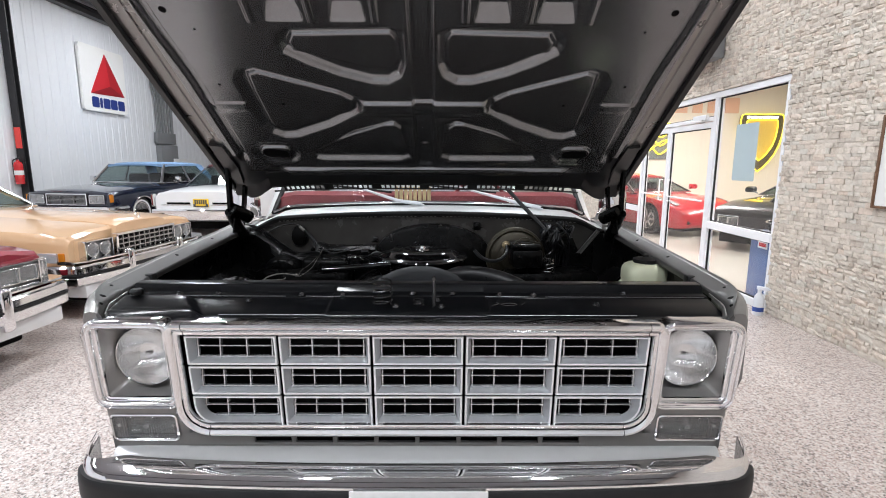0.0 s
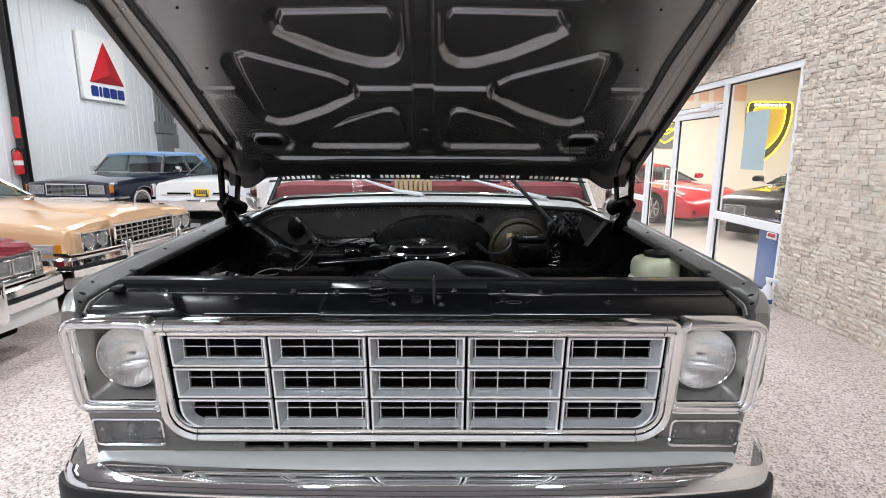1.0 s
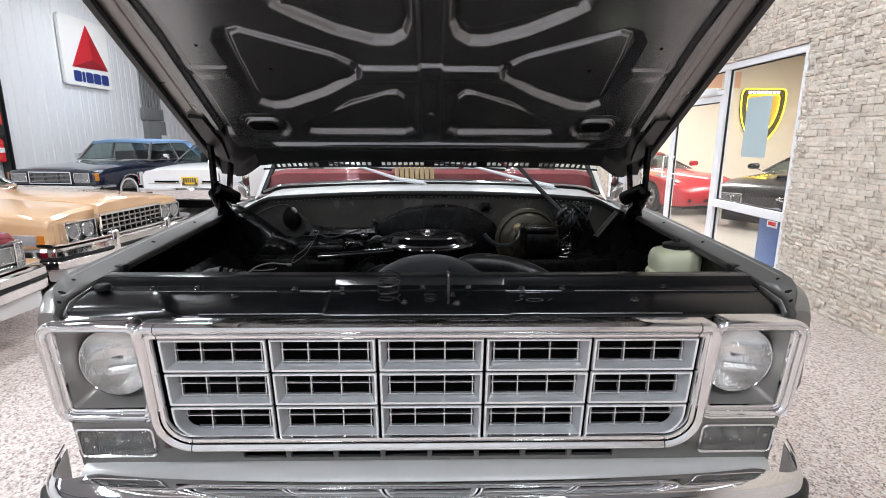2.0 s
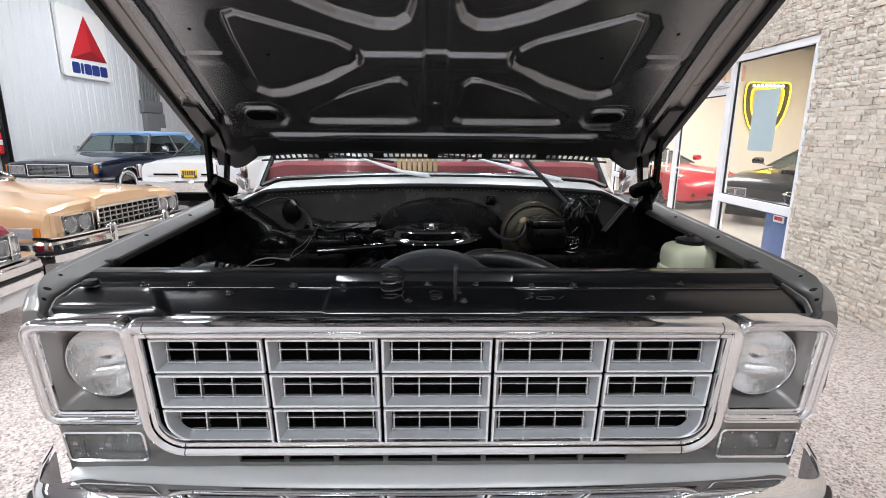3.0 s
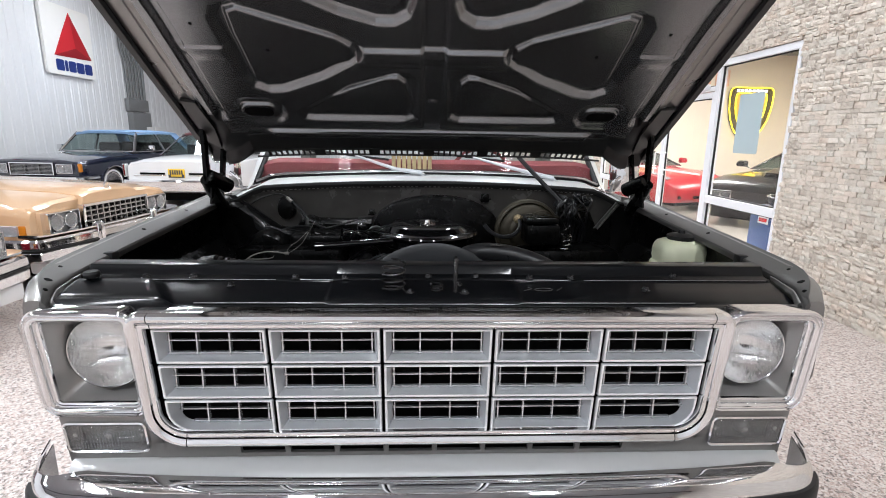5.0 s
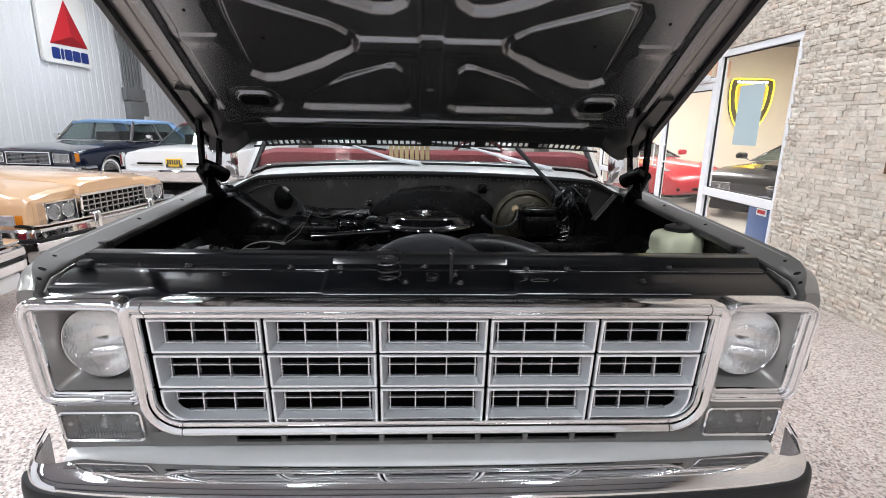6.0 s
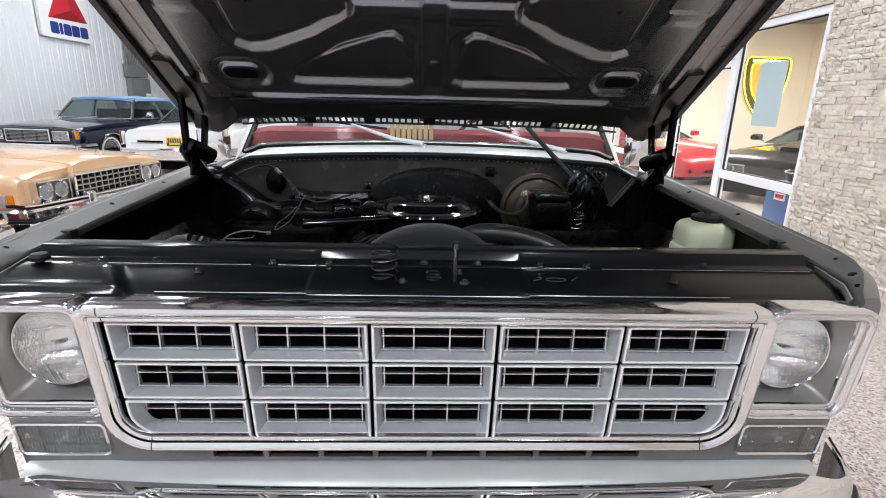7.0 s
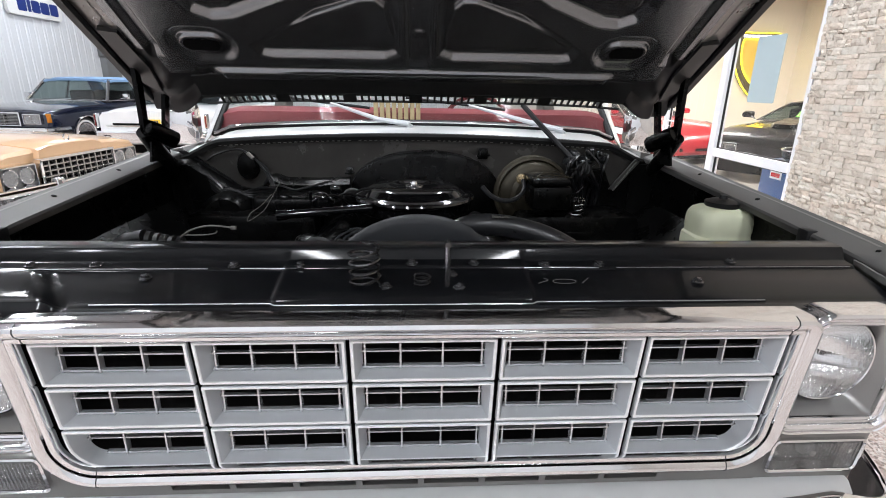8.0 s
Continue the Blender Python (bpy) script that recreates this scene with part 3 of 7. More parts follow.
for sx in (-1, 1):
    for x, z, up in ((sx * 0.594, 0.714, -1), (sx * 0.632, 1.032, 1)):
        loft(bm, [[(x + dx, lean(0, z + up * o) - f, z + up * o) for o, f in SEAM] for dx in (-0.0009, 0.0009)])
part("trim_seam", bm, M_GASKET, surround, smooth=0, split=True)

# lamps and their bezels on both sides
for s in (-1, 1):
    bm = B()
    x0, x1 = sorted((s * 0.677, 0.882 if s > 0 else -0.89))
    out = rrect(x0, x1, 0.802, 1.036, 0.026, k=7)
    sweep_frame(bm, out, [(-0.0175, -0.022), (-0.0175, -0.002), (-0.016, 0.003), (-0.012, 0.005), (-0.0075, 0.003), (-0.006, 0.009), (-0.0035, 0.0135), (0.0, 0.0155), (0.004, 0.0145), (0.0065, 0.011), (0.0075, 0.0085), (0.009, 0.0095), (0.0105, 0.0145), (0.013, 0.0165), (0.0165, 0.014), (0.02, 0.006), (0.021, -0.035)], lean)
    # the inner bead is narrow along the top
    bm.verts.ensure_lookup_table()
    for i, (_, pz0) in enumerate(out):
        for j, k in enumerate((1.0, 1.0, 0.9, 0.55, 0.2)):
            bm.verts[i * 17 + j].co.z += 0.0085 * k * max(0.0, min(1.0, (pz0 - 1.01) / 0.026))
    bez = part("headlight_bezel", bm, M_CHROME, truck, "square chrome headlight bezel")
    # bucket from the square opening to the round lamp
    bm = B()
    cx, cz = s * 0.768, 0.933
    sq = rrect(x0 + 0.0165, x1 - 0.0165, 0.8185, 1.0275, 0.012, k=9)
    rings = []
    for f, d in ((0.0, 0.0), (0.06, 0.007), (0.15, 0.016), (0.3, 0.028), (0.5, 0.041), (0.75, 0.053), (0.92, 0.06), (1.0, 0.062)):
        ring = []
        for x, z in sq:
            a = math.atan2(z - cz, x - cx)
            ring.append((x + (cx + 0.0935 * math.cos(a) - x) * f, lean(x, z) + d, z + (cz + 0.0935 * math.sin(a) - z) * f))
        rings.append(ring)
    loft(bm, rings, caps=False)
    part("lamp_bucket", bm, M_BUCKET, bez, "satin silver lamp bucket", smooth=85)
    yl = lean(0, cz) + 0.034
    bm = B()
    turned(bm, [(0.086, 0.035), (0.087, 0.0), (0.0865, -0.004), (0.085, -0.0055), (0.0835, -0.004), (0.0832, 0.01)], (cx, yl, cz), "y", 40, caps=False)
    part("lamp_ring", bm, M_CHROME2, bez)
    bm = B()
    for adx, adz in ((s * 0.0905, 0.004), (0.0, 0.0895)):
        turned(bm, [(0.004, 0.03), (0.0045, 0.012), (0.0025, 0.01)], (cx + adx, yl, cz + adz), "y", 8)
    tube(bm, [(cx + s * 0.09, yl + 0.018, cz + 0.004), (cx + s * 0.112, yl + 0.008, cz + 0.007)], 0.0022, 6)
    part("adjuster", bm, M_GASKET, bez, "black aiming screw", split=True)
    # raised black ring drawn as the shaded gap round the lamp
    bm = B()
    turned(bm, [(0.0869, 0.002), (0.0878, -0.002), (0.0892, -0.002), (0.0902, 0.002), (0.091, 0.03)], (cx, yl, cz), "y", 40, caps=False)
    part("gap_shade_ring", bm, M_GASKET, bez)
    bm = B()
    prof = [(0.0845 * math.sin(radians(a)) / math.sin(radians(62)), 0.062 - 0.064 * (math.sin(radians(a)) / math.sin(radians(62))) ** 2) for a in (62, 54, 45, 35, 25, 15, 7)]
    rings = [[(cx + r * math.cos(k * math.tau / 40), yl + h, cz + r * math.sin(k * math.tau / 40)) for k in range(40)] for r, h in prof]
    loft(bm, rings, caps=False)
    bm.faces.new([bm.verts.new(p) for p in rings[-1]])
    part("reflector", bm, M_REFLECTOR, bez)
    bm = B()
    # front glass, domed, with pressed upright flutes in three fields
    rings = []
    for w in np.sin(np.linspace(-0.495, 0.495, 41) * math.pi) * 0.084:
        half = math.sqrt(0.0841 ** 2 - w * w)
        ring = []
        for u in np.linspace(-half, half, 110):
            f2 = (u * u + w * w) / 0.0841 ** 2
            pitch = 0.0062 if w > 0.03 else 0.0044 if w > -0.04 else 0.0075
            fl = 0.0016 * abs(math.sin(math.pi * u / pitch)) * float(smooth01(0.99, 0.9, f2)) + 0.001 * (w > 0.03) - 0.0008 * (w < -0.04)
            ring.append((cx + u, yl - 0.003 - 0.02 * (1 - f2) - fl, cz + w))
        rings.append(ring)
    loft(bm, rings, closed=False, caps=False)
    ob = part("lens", bm, M_LENS, bez, "clear fluted sealed-beam glass")
    ob.visible_shadow = False
    bm = B()
    turned(bm, [(0.002, 0.018), (0.0045, 0.02), (0.0055, 0.026), (0.004, 0.034)], (cx, yl, cz + 0.004), "y", 16)
    box(bm, cx - 0.009, cx + 0.009, yl + 0.014, yl + 0.018, cz + 0.006, cz + 0.01)
    part("filament_shield", bm, M_BOLT, bez)
    # parking lamp below
    xa, xb = sorted((s * 0.688, s * 0.888))
    yp = lean(0, 0.72)
    bm = B()
    out = rrect(xa + 0.006, xb - 0.006, 0.678, 0.759, 0.012, k=5)
    sweep_frame(bm, out, [(-0.0045, -0.02), (-0.004, 0.003), (-0.001, 0.006), (0.003, 0.004), (0.005, -0.02)], lean)
    pk = part("parking_lamp", bm, M_CHROME2, truck, "clear ribbed parking lamp with a bright rim")
    bm = B()
    loft(bm, [[(x, lean(x, z) + d, z) for x, z in rrect(xa + 0.01 + i, xb - 0.01 - i, 0.682 + i, 0.755 - i, 0.008)] for d, i in ((0.004, 0.0), (0.0, 0.0), (-0.004, 0.004))])
    part("lens", bm, M_PARKLENS, pk).visible_shadow = False
    bm = B()
    loft(bm, [[(x, lean(x, z) + d, z) for x, z in rrect(xa + 0.009, xb - 0.009, 0.681, 0.756, 0.008)] for d in (0.035, 0.03)])
    turned(bm, [(0.02, 0.028), (0.016, 0.012), (0.008, 0.004), (0.003, 0.003)], ((xa + xb) / 2, yp, 0.72), "y", 16)
    for xx in (xa + 0.022, xb - 0.022):
        turned(bm, [(0.0065, 0.028), (0.0065, 0.006), (0.004, 0.003)], (xx, yp, 0.722), "y", 10)
    part("reflector", bm, M_BUCKET, pk)

# front sheet metal between and below the lamps
for s in (-1, 1):
    x0, x1 = sorted((s * 0.664, s * 0.892))
    xa, xb = sorted((s * 0.69, s * 0.885))
    outer, hole = rrect(x0, x1, 0.64, 0.787, 0.008, 4), rrect(xa, xb, 0.681, 0.757, 0.012, 4)
    bm = B()
    loft(bm, [[(x, lean(x, z) + d, z) for x, z in o] for o, d in ((outer, 0.03), (outer, 0.006), (hole, 0.004), (hole, 0.03))], caps=False)
    part("front_panel", bm, M_BODY, truck, "pewter grey sheet metal round the parking lamp")

# valance with eight air slots, and the light filler panel down to the bumper
bm = B()
edges = [-0.68] + [v for i in range(8) for v in (-0.478 + i * 0.1205, -0.478 + i * 0.1205 + 0.108)] + [0.68]
zs = [(0.7, 0.0), (0.686, 0.0), (0.665, 0.003), (0.655, 0.002)]
front = [[bm.verts.new((x, lean(0, z) + d, z)) for z, d in zs] for x in edges]
back = [[bm.verts.new((x, lean(0, z) + d + 0.012, z)) for z, d in zs] for x in edges]
for i in range(len(edges) - 1):
    for j in range(3):
        if i % 2 == 1 and j == 1:
            for a, b in (((i, 1), (i + 1, 1)), ((i, 2), (i + 1, 2)), ((i, 1), (i, 2)), ((i + 1, 1), (i + 1, 2))):
                bm.faces.new((front[a[0]][a[1]], front[b[0]][b[1]], back[b[0]][b[1]], back[a[0]][a[1]]))
            continue
        for g in (front, back):
            bm.faces.new((g[i][j], g[i + 1][j], g[i + 1][j + 1], g[i][j + 1]))
part("valance", bm, M_BODY, truck, "slotted grey valance under the grille")
# near-black sheet for the shade inside the air slots
bm = B()
box(bm, -0.6, 0.6, 0.075, 0.08, 0.62, 0.7)
part("slot_backing", bm, M_DARK, truck, smooth=0)
bm = B()
rings = []
for x in np.linspace(-0.882, 0.882, 25):
    w = max(0.0, (abs(x) - 0.84) / 0.04)
    rings.append([(x, 0.055 + 0.01 * w, 0.655), (x, 0.036, 0.65), (x, -0.005 + 0.02 * w, 0.628), (x, -0.012 + 0.02 * w, 0.616), (x, -0.005, 0.6), (x, 0.05, 0.6)])
loft(bm, rings)
part("bumper_filler", bm, M_BODYLIGHT, truck, "light silver filler panel above the bumper")

# bumper: chrome bar with wrapped ends, black impact strip
def bumper_line(k=8):
    half = spline([(a, b, 0) for a, b in ((0, -0.108), (0.35, -0.103), (0.62, -0.09), (0.8, -0.072), (0.9, -0.048), (0.955, -0.005), (0.985, 0.055), (1.005, 0.105), (1.02, 0.145))], k)
    half = [(v.x, v.y) for v in half]
    return [(-x, y) for x, y in reversed(half[1:])] + half


line = bumper_line()


def along_line(bm, prof_at, caps=True):
    rings = []
    m = len(line)
    for i, (x, y) in enumerate(line):
        a, b = line[max(i - 1, 0)], line[min(i + 1, m - 1)]
        d = Vector((b[0] - a[0], b[1] - a[1])).normalized()
        n = Vector((-d.y, d.x))
        rings.append([(x + n.x * o, y + n.y * o, z) for o, z in prof_at(x)])
    loft(bm, rings, caps=caps)
    return bm


def bump_prof(x):
    e = float(smooth01(0.84, 1.0, abs(x)))
    w = 1 - 0.9 * e
    zt = 0.646 - 0.006 * e
    return [(0.085 * w, zt - 0.004), (0.07 * w, zt + 0.001), (0.035 * w, zt - 0.006), (0.012 * w, zt - 0.017), (0.002, zt - 0.026), (0.0, 0.61), (0.006, 0.53 + 0.05 * e), (0.018 * w, 0.47 + 0.09 * e), (0.05 * w, 0.44 + 0.12 * e), (0.058 * w, 0.446 + 0.12 * e), (0.03 * w, 0.5 + 0.08 * e), (0.02 * w, 0.6), (0.03 * w, 0.625), (0.08 * w, zt - 0.01)]


bm = along_line(B(), bump_prof)
bumper = part("bumper", bm, M_CHROME, truck, "polished chrome front bumper with wrapped ends")
line_full = line
for s in (-1, 1):
    line = [p for p in line_full if s * p[0] > 0.972]
    bm = along_line(B(), lambda x: [(0.0105, 0.624), (0.0125, 0.624), (0.0125, 0.52), (0.0105, 0.52)])
    part("bumper_lining", bm, M_BOLT, bumper, "unpolished black inside of the bumper end")
line = [p for p in line_full if abs(p[0]) < 0.972]
bm = along_line(B(), lambda x: [(0.004, 0.613), (-0.006, 0.612), (-0.011, 0.605), (-0.013, 0.59), (-0.013, 0.545), (0.002, 0.535), (0.008, 0.6)])
part("impact_strip", bm, M_RUBBER, bumper, "black rubber impact strip")
line = line_full
bm = B()
box(bm, -0.173, 0.19, -0.138, -0.131, 0.445, 0.634, 0.004)
plate = part("licence_plate", bm, M_PLATE, bumper, "white plate in a plastic holder")
bm = B()
for i in range(6):
    box(bm, -0.12 + i * 0.045, -0.12 + i * 0.045 + 0.028, -0.1405, -0.138, 0.48, 0.56)
part("print", bm, M_INK, plate, smooth=0, stuff=True)
bm = B()
box(bm, -0.2, 0.21, -0.128, -0.1, 0.43, 0.6, 0.006)
part("plate_bracket", bm, M_RUBBER, bumper)

# radiator support panel behind the grille
bm = B()
prof = [(0.012, 1.0), (0.012, 1.044), (0.02, 1.05), (0.026, 1.0498), (0.032, 1.0496), (0.038, 1.0493), (0.045, 1.049), (0.05, 1.052), (0.0625, 1.056), (0.075, 1.06), (0.1, 1.066), (0.112, 1.0685), (0.125, 1.071), (0.135, 1.0732), (0.146, 1.0755), (0.1485, 1.0795), (0.153, 1.0815), (0.172, 1.0835), (0.176, 1.086), (0.185, 1.104), (0.188, 1.1075), (0.193, 1.1085), (0.228, 1.1095), (0.233, 1.107), (0.234, 1.02), (0.1, 1.0)]
rings = []
for x in np.linspace(-0.87, 0.87, 420):
    mid = float(smooth01(0.235, 0.225, abs(x + 0.03)))
    ring = []
    for k, (y, z) in enumerate(prof):
        if k in (0, len(prof) - 1) and abs(x) > 0.668:
            z = 1.04
        c = 0.666 - 0.75 * (0.14 - y)
        e = float(smooth01(c, c + 0.045, -x)) * (1 - float(smooth01(0.86, 0.87, abs(x))))
        bump = 0.019 * e * float(smooth01(0.02, 0.035, y)) * float(smooth01(0.15, 0.12, y))
        step = 0.004 * mid * float(smooth01(0.046, 0.052, y)) * float(smooth01(0.2, 0.15, y))
        ring.append((x, y, z + bump + step))
    rings.append(ring)
loft(bm, rings)
support = part("radiator_support", bm, M_PANEL, truck, "gloss black radiator support panel")


def bolt(bm, x, y, z, r=0.008):
    turned(bm, [(r * 1.5, 0), (r * 1.5, 0.0025), (r * 0.95, 0.003), (r * 0.95, 0.008), (r * 0.5, 0.0095)], (x, y, z), "z", 6)


bm = B()
bolt(bm, 0, 0, 0)
first_bolt = part("bolt", bm, M_BOLT, support, smooth=0)
spots = [(-0.353, 0.153, 1.082), (0.346, 0.153, 1.082), (-0.72, 0.156, 1.0825), (-0.605, 0.156, 1.0825), (-0.23, 0.153, 1.082), (-0.02, 0.153, 1.086), (0.1, 0.153, 1.086), (0.62, 0.165, 1.084), (0.52, 0.1, 1.067), (-0.5, 0.12, 1.071), (0.24, 0.153, 1.082), (0.066, 0.08, 1.066), (-0.065, 0.085, 1.066), (0.055, 0.12, 1.075)]
first_bolt.location = spots[0]
for sp in spots[1:]:
    again(first_bolt, sp, support)
# thin bright beads stand in for light caught by the seam and front fold
bm = B()
tube(bm, [(x, 0.1475, 1.0797 + 0.0005 * math.sin(31 * x)) for x in np.linspace(-0.34, 0.345, 60)], 0.0011, 5)
tube(bm, [(x, 0.1475, 1.0797) for x in np.linspace(-0.86, -0.4, 30)], 0.0009, 5)
tube(bm, [(x, 0.1475, 1.0797) for x in np.linspace(0.38, 0.86, 30)], 0.0007, 5)
xs0 = list(np.linspace(-0.56, -0.262, 20)) + list(np.linspace(-0.252, 0.192, 24)) + list(np.linspace(0.202, 0.62, 20))
tube(bm, [(x, 0.0485 - 0.006 * float(smooth01(0.232, 0.222, abs(x + 0.03))), 1.0525 - 0.001 * float(smooth01(0.232, 0.222, abs(x + 0.03)))) for x in xs0], 0.0012, 5)
part("seam_glint", bm, M_SEAM, support, "bright bead as the glint along the panel's seam and front edge", split=True)
bm = B()
tube(bm, [(-0.103 + 0.026 * math.cos(a), 0.09 + 0.026 * math.sin(a), 1.068 + a * 0.0019 * 1.45) for a in np.linspace(0, math.tau * 4.3, 110)], 0.003, 6)
part("latch_spring", bm, M_SPRING, support, "black coil spring of the hood latch")
bm = B()
tube(bm, [(0.0 + 0.014 * math.cos(a), 0.09 + 0.014 * math.sin(a), 1.068 + a * 0.0012) for a in np.linspace(0, math.tau * 2.5, 50)], 0.0025, 6)
part("small_spring", bm, M_SPRING, support)
bm = B()
tube(bm, [(0.045, 0.09, 1.065), (0.045, 0.09, 1.14), (0.045, 0.084, 1.152), (0.045, 0.07, 1.15)], 0.0055, 8)
part("latch_post", bm, M_SPRING, support, "black hooked latch post")
bm = B()
tube(bm, spline([(0.215, 0.098, 1.0675), (0.235, 0.108, 1.0695), (0.228, 0.112, 1.071)]), 0.0007, 4)
tube(bm, [(0.265 + 0.022 * math.cos(a), 0.103 + 0.007 * math.sin(a), 1.069 + 0.0015 * math.sin(a)) for a in np.linspace(0, math.tau, 19)[:-1]], 0.0007, 4, closed=True)
tube(bm, [(0.298, 0.098, 1.068), (0.312, 0.112, 1.071)], 0.0007, 4)
part("chalk_mark", bm, M_CHALK, support, "faint grey handwritten loop", stuff=True)
for sx in (-1,):
    bm = B()
    turned(bm, [(0.006, 0), (0.006, 0.014), (0.018, 0.016), (0.019, 0.024), (0.015, 0.03), (0.004, 0.031)], (sx * 0.828, 0.122, 1.077), "z", 16)
    box(bm, sx * 0.85, sx * 0.8, 0.105, 0.145, 1.076, 1.08, 0.001)
    part("hood_stop", bm, M_RUBBER, support, "black rubber hood stop")

# fenders
def fender_top(y):
    return float(np.interp(y, [-0.012, 0.02, 0.07, 0.14, 0.37, 1.1, 1.3], [1.052, 1.076, 1.1, 1.11, 1.126, 1.168, 1.18]))


def fender_side(y):
    return float(np.interp(y, [0.0, 0.012, 0.05, 0.09, 0.16, 0.25, 0.5], [0.908, 0.915, 0.937, 0.95, 0.964, 0.969, 0.972]))


def ridge_x(y):
    return float(np.interp(y, [0.0, 0.02, 0.05, 0.09, 0.14, 0.2, 1.3], [0.868, 0.876, 0.9, 0.929, 0.95, 0.963, 0.969]))


def flange_x(y):
    return float(np.interp(y, [0.0, 0.02, 0.06, 0.1, 0.2, 0.4, 1.3], [0.855, 0.86, 0.875, 0.884, 0.891, 0.894, 0.894]))


def flange_z(y, x):
    """Height of the inward-sloping fender flange."""
    drop = 0.01 + 0.012 * float(smooth01(0.0, 0.12, y))
    return fender_top(y) + 0.003 - drop * max(0.0, (ridge_x(y) - x) / (ridge_x(y) - flange_x(y)))


for s in (-1, 1):
    bm = B()
    rings = []
    for y in [0.012, 0.02, 0.032, 0.045, 0.065, 0.09, 0.12, 0.16, 0.25, 0.4, 0.6, 0.8, 1.0, 1.22]:
        zt, w = fender_top(y), fender_side(y)
        lo = float(np.interp(y, [0.012, 0.05, 0.25, 0.5], [0.878, 0.885, 0.935, 0.968]))
        zb = 0.64
        f = min(ridge_x(y) - 0.004, w - 0.024)
        ring = [(s * f, y, zt - 0.002), (s * (w - 0.02), y, zt), (s * (w - 0.008), y, zt - 0.004), (s * (w - 0.002), y, zt - 0.018), (s * w, y, zt - 0.07), (s * w, y, 0.88), (s * (0.4 * w + 0.6 * lo), max(y, 0.03), 0.79), (s * lo, max(y, 0.04), 0.74), (s * (lo - 0.01), max(y, 0.05), zb)]
        ring += [(s * (lo - 0.03), max(y, 0.052), zb), (s * (lo - 0.025), max(y, 0.042), 0.74), (s * (w - 0.03), y + 0.003, 0.88), (s * (w - 0.034), y + 0.004, zt - 0.06), (s * (f - 0.004), y + 0.004, zt - 0.016)]
        rings.append(ring)
    loft(bm, rings)
    fend = part("fender", bm, M_BODY, truck, "pewter grey front fender")
    bm = B()
    rings = []
    for y in [0.006, 0.02, 0.035, 0.05, 0.07, 0.1, 0.14, 0.2, 0.3, 0.4, 0.5, 0.75, 1.0, 1.2]:
        zt, xi, o = fender_top(y), flange_x(y), ridge_x(y)
        zi = flange_z(y, xi)
        rings.append([(s * (o + 0.002), y, zt - 0.004), (s * o, y, zt + 0.002), (s * (o - 0.003), y, zt + 0.003), (s * (0.5 * o + 0.5 * xi), y, flange_z(y, 0.5 * o + 0.5 * xi)), (s * (xi + 0.004), y, flange_z(y, xi + 0.004)), (s * xi, y, zi - 0.004), (s * xi, y, zi - 0.018), (s * (xi + 0.005), y, zi - 0.02), (s * (xi + 0.012), y, zi - 0.012), (s * o, y, zt - 0.012)])
    loft(bm, rings)
    fl = part("fender_flange", bm, M_FLANGE, fend, "dark grey inner flange with bolt holes")
    # bolt holes as thin black discs for the shade inside
    bm = B()
    for y, k, r in ((0.045, 0.5, 0.0045), (0.085, 0.5, 0.008), (0.165, 0.4, 0.0045), (0.55, 0.5, 0.006), (0.85, 0.5, 0.006)):
        hx = ridge_x(y) * (1 - k) + flange_x(y) * k
        disc = []
        for d in (-0.003, 0.0015):
            disc.append([(s * (hx + r * math.cos(a)), y + r * math.sin(a), flange_z(y, hx) + d + (flange_z(y + 0.01, hx) - flange_z(y - 0.01, hx)) / 0.02 * r * math.sin(a) + (flange_z(y, hx + 0.005) - flange_z(y, hx - 0.005)) / 0.01 * r * math.cos(a)) for a in np.arange(12) * math.tau / 12])
        loft(bm, disc)
    part("bolt_hole", bm, M_DARK, fl, smooth=0, split=True)
    bm = B()
    xr, zr = s * (flange_x(0.32) + 0.006), flange_z(0.32, flange_x(0.32))
    box(bm, xr - 0.014, xr + 0.014, 0.3, 0.335, zr - 0.03, zr + 0.007, 0.006)
    part("rubber_bumper", bm, M_RUBBER, fend)
    # corner bracket between fender and radiator support
    bm = B()
    rib = []
    for k, y in enumerate(np.linspace(0.022, 0.17, 22)):
        xi = flange_x(y)
        zi = flange_z(y, xi) - 0.008
        wd = 0.007 * float(smooth01(0.17, 0.07, y)) + 0.003 + 0.0012 * math.sin(0.9 * k)
        rib.append([(s * (xi + 0.003), y, zi + 0.002), (s * (xi - 0.004), y, zi + 0.001), (s * (xi - wd), y - 0.002, zi - 0.006), (s * (xi - wd), y, zi - 0.009), (s * (xi + 0.003), y, zi - 0.004)])
    loft(bm, rib)
    part("corner_bracket", bm, M_BRACKET, fend, "pale edge of the corner bracket")
    # inner apron
    bm = B()
    loft(bm, [[(s * 0.93, y, fender_top(y) - 0.05), (s * 0.93, y, 0.98), (s * 0.8, y, 0.86), (s * 0.62, y, 0.8), (s * 0.62, y, 0.78), (s * 0.82, y, 0.84), (s * 0.942, y, 0.98), (s * 0.942, y, fender_top(y) - 0.05)] for y in (0.24, 0.5, 0.75, 1.0, 1.2)])
    part("inner_apron", bm, M_BAY, truck, "black inner fender apron")

# firewall, cowl and seal
def cowl_z(x):
    return 1.232 - 0.028 * (abs(x) / 0.75) ** 2 - 0.05 * float(smooth01(0.74, 0.9, abs(x)))


bm = B()
xs = np.linspace(-0.9, 0.9, 49)
loft(bm, [[(x, 1.2, cowl_z(x) - 0.012), (x, 1.205, 1.0), (x, 1.215, 0.62), (x, 1.25, 0.62), (x, 1.25, cowl_z(x) - 0.012)] for x in xs])
fw = part("firewall", bm, M_FIREWALL, truck, "dark grey painted firewall")
bm = B()
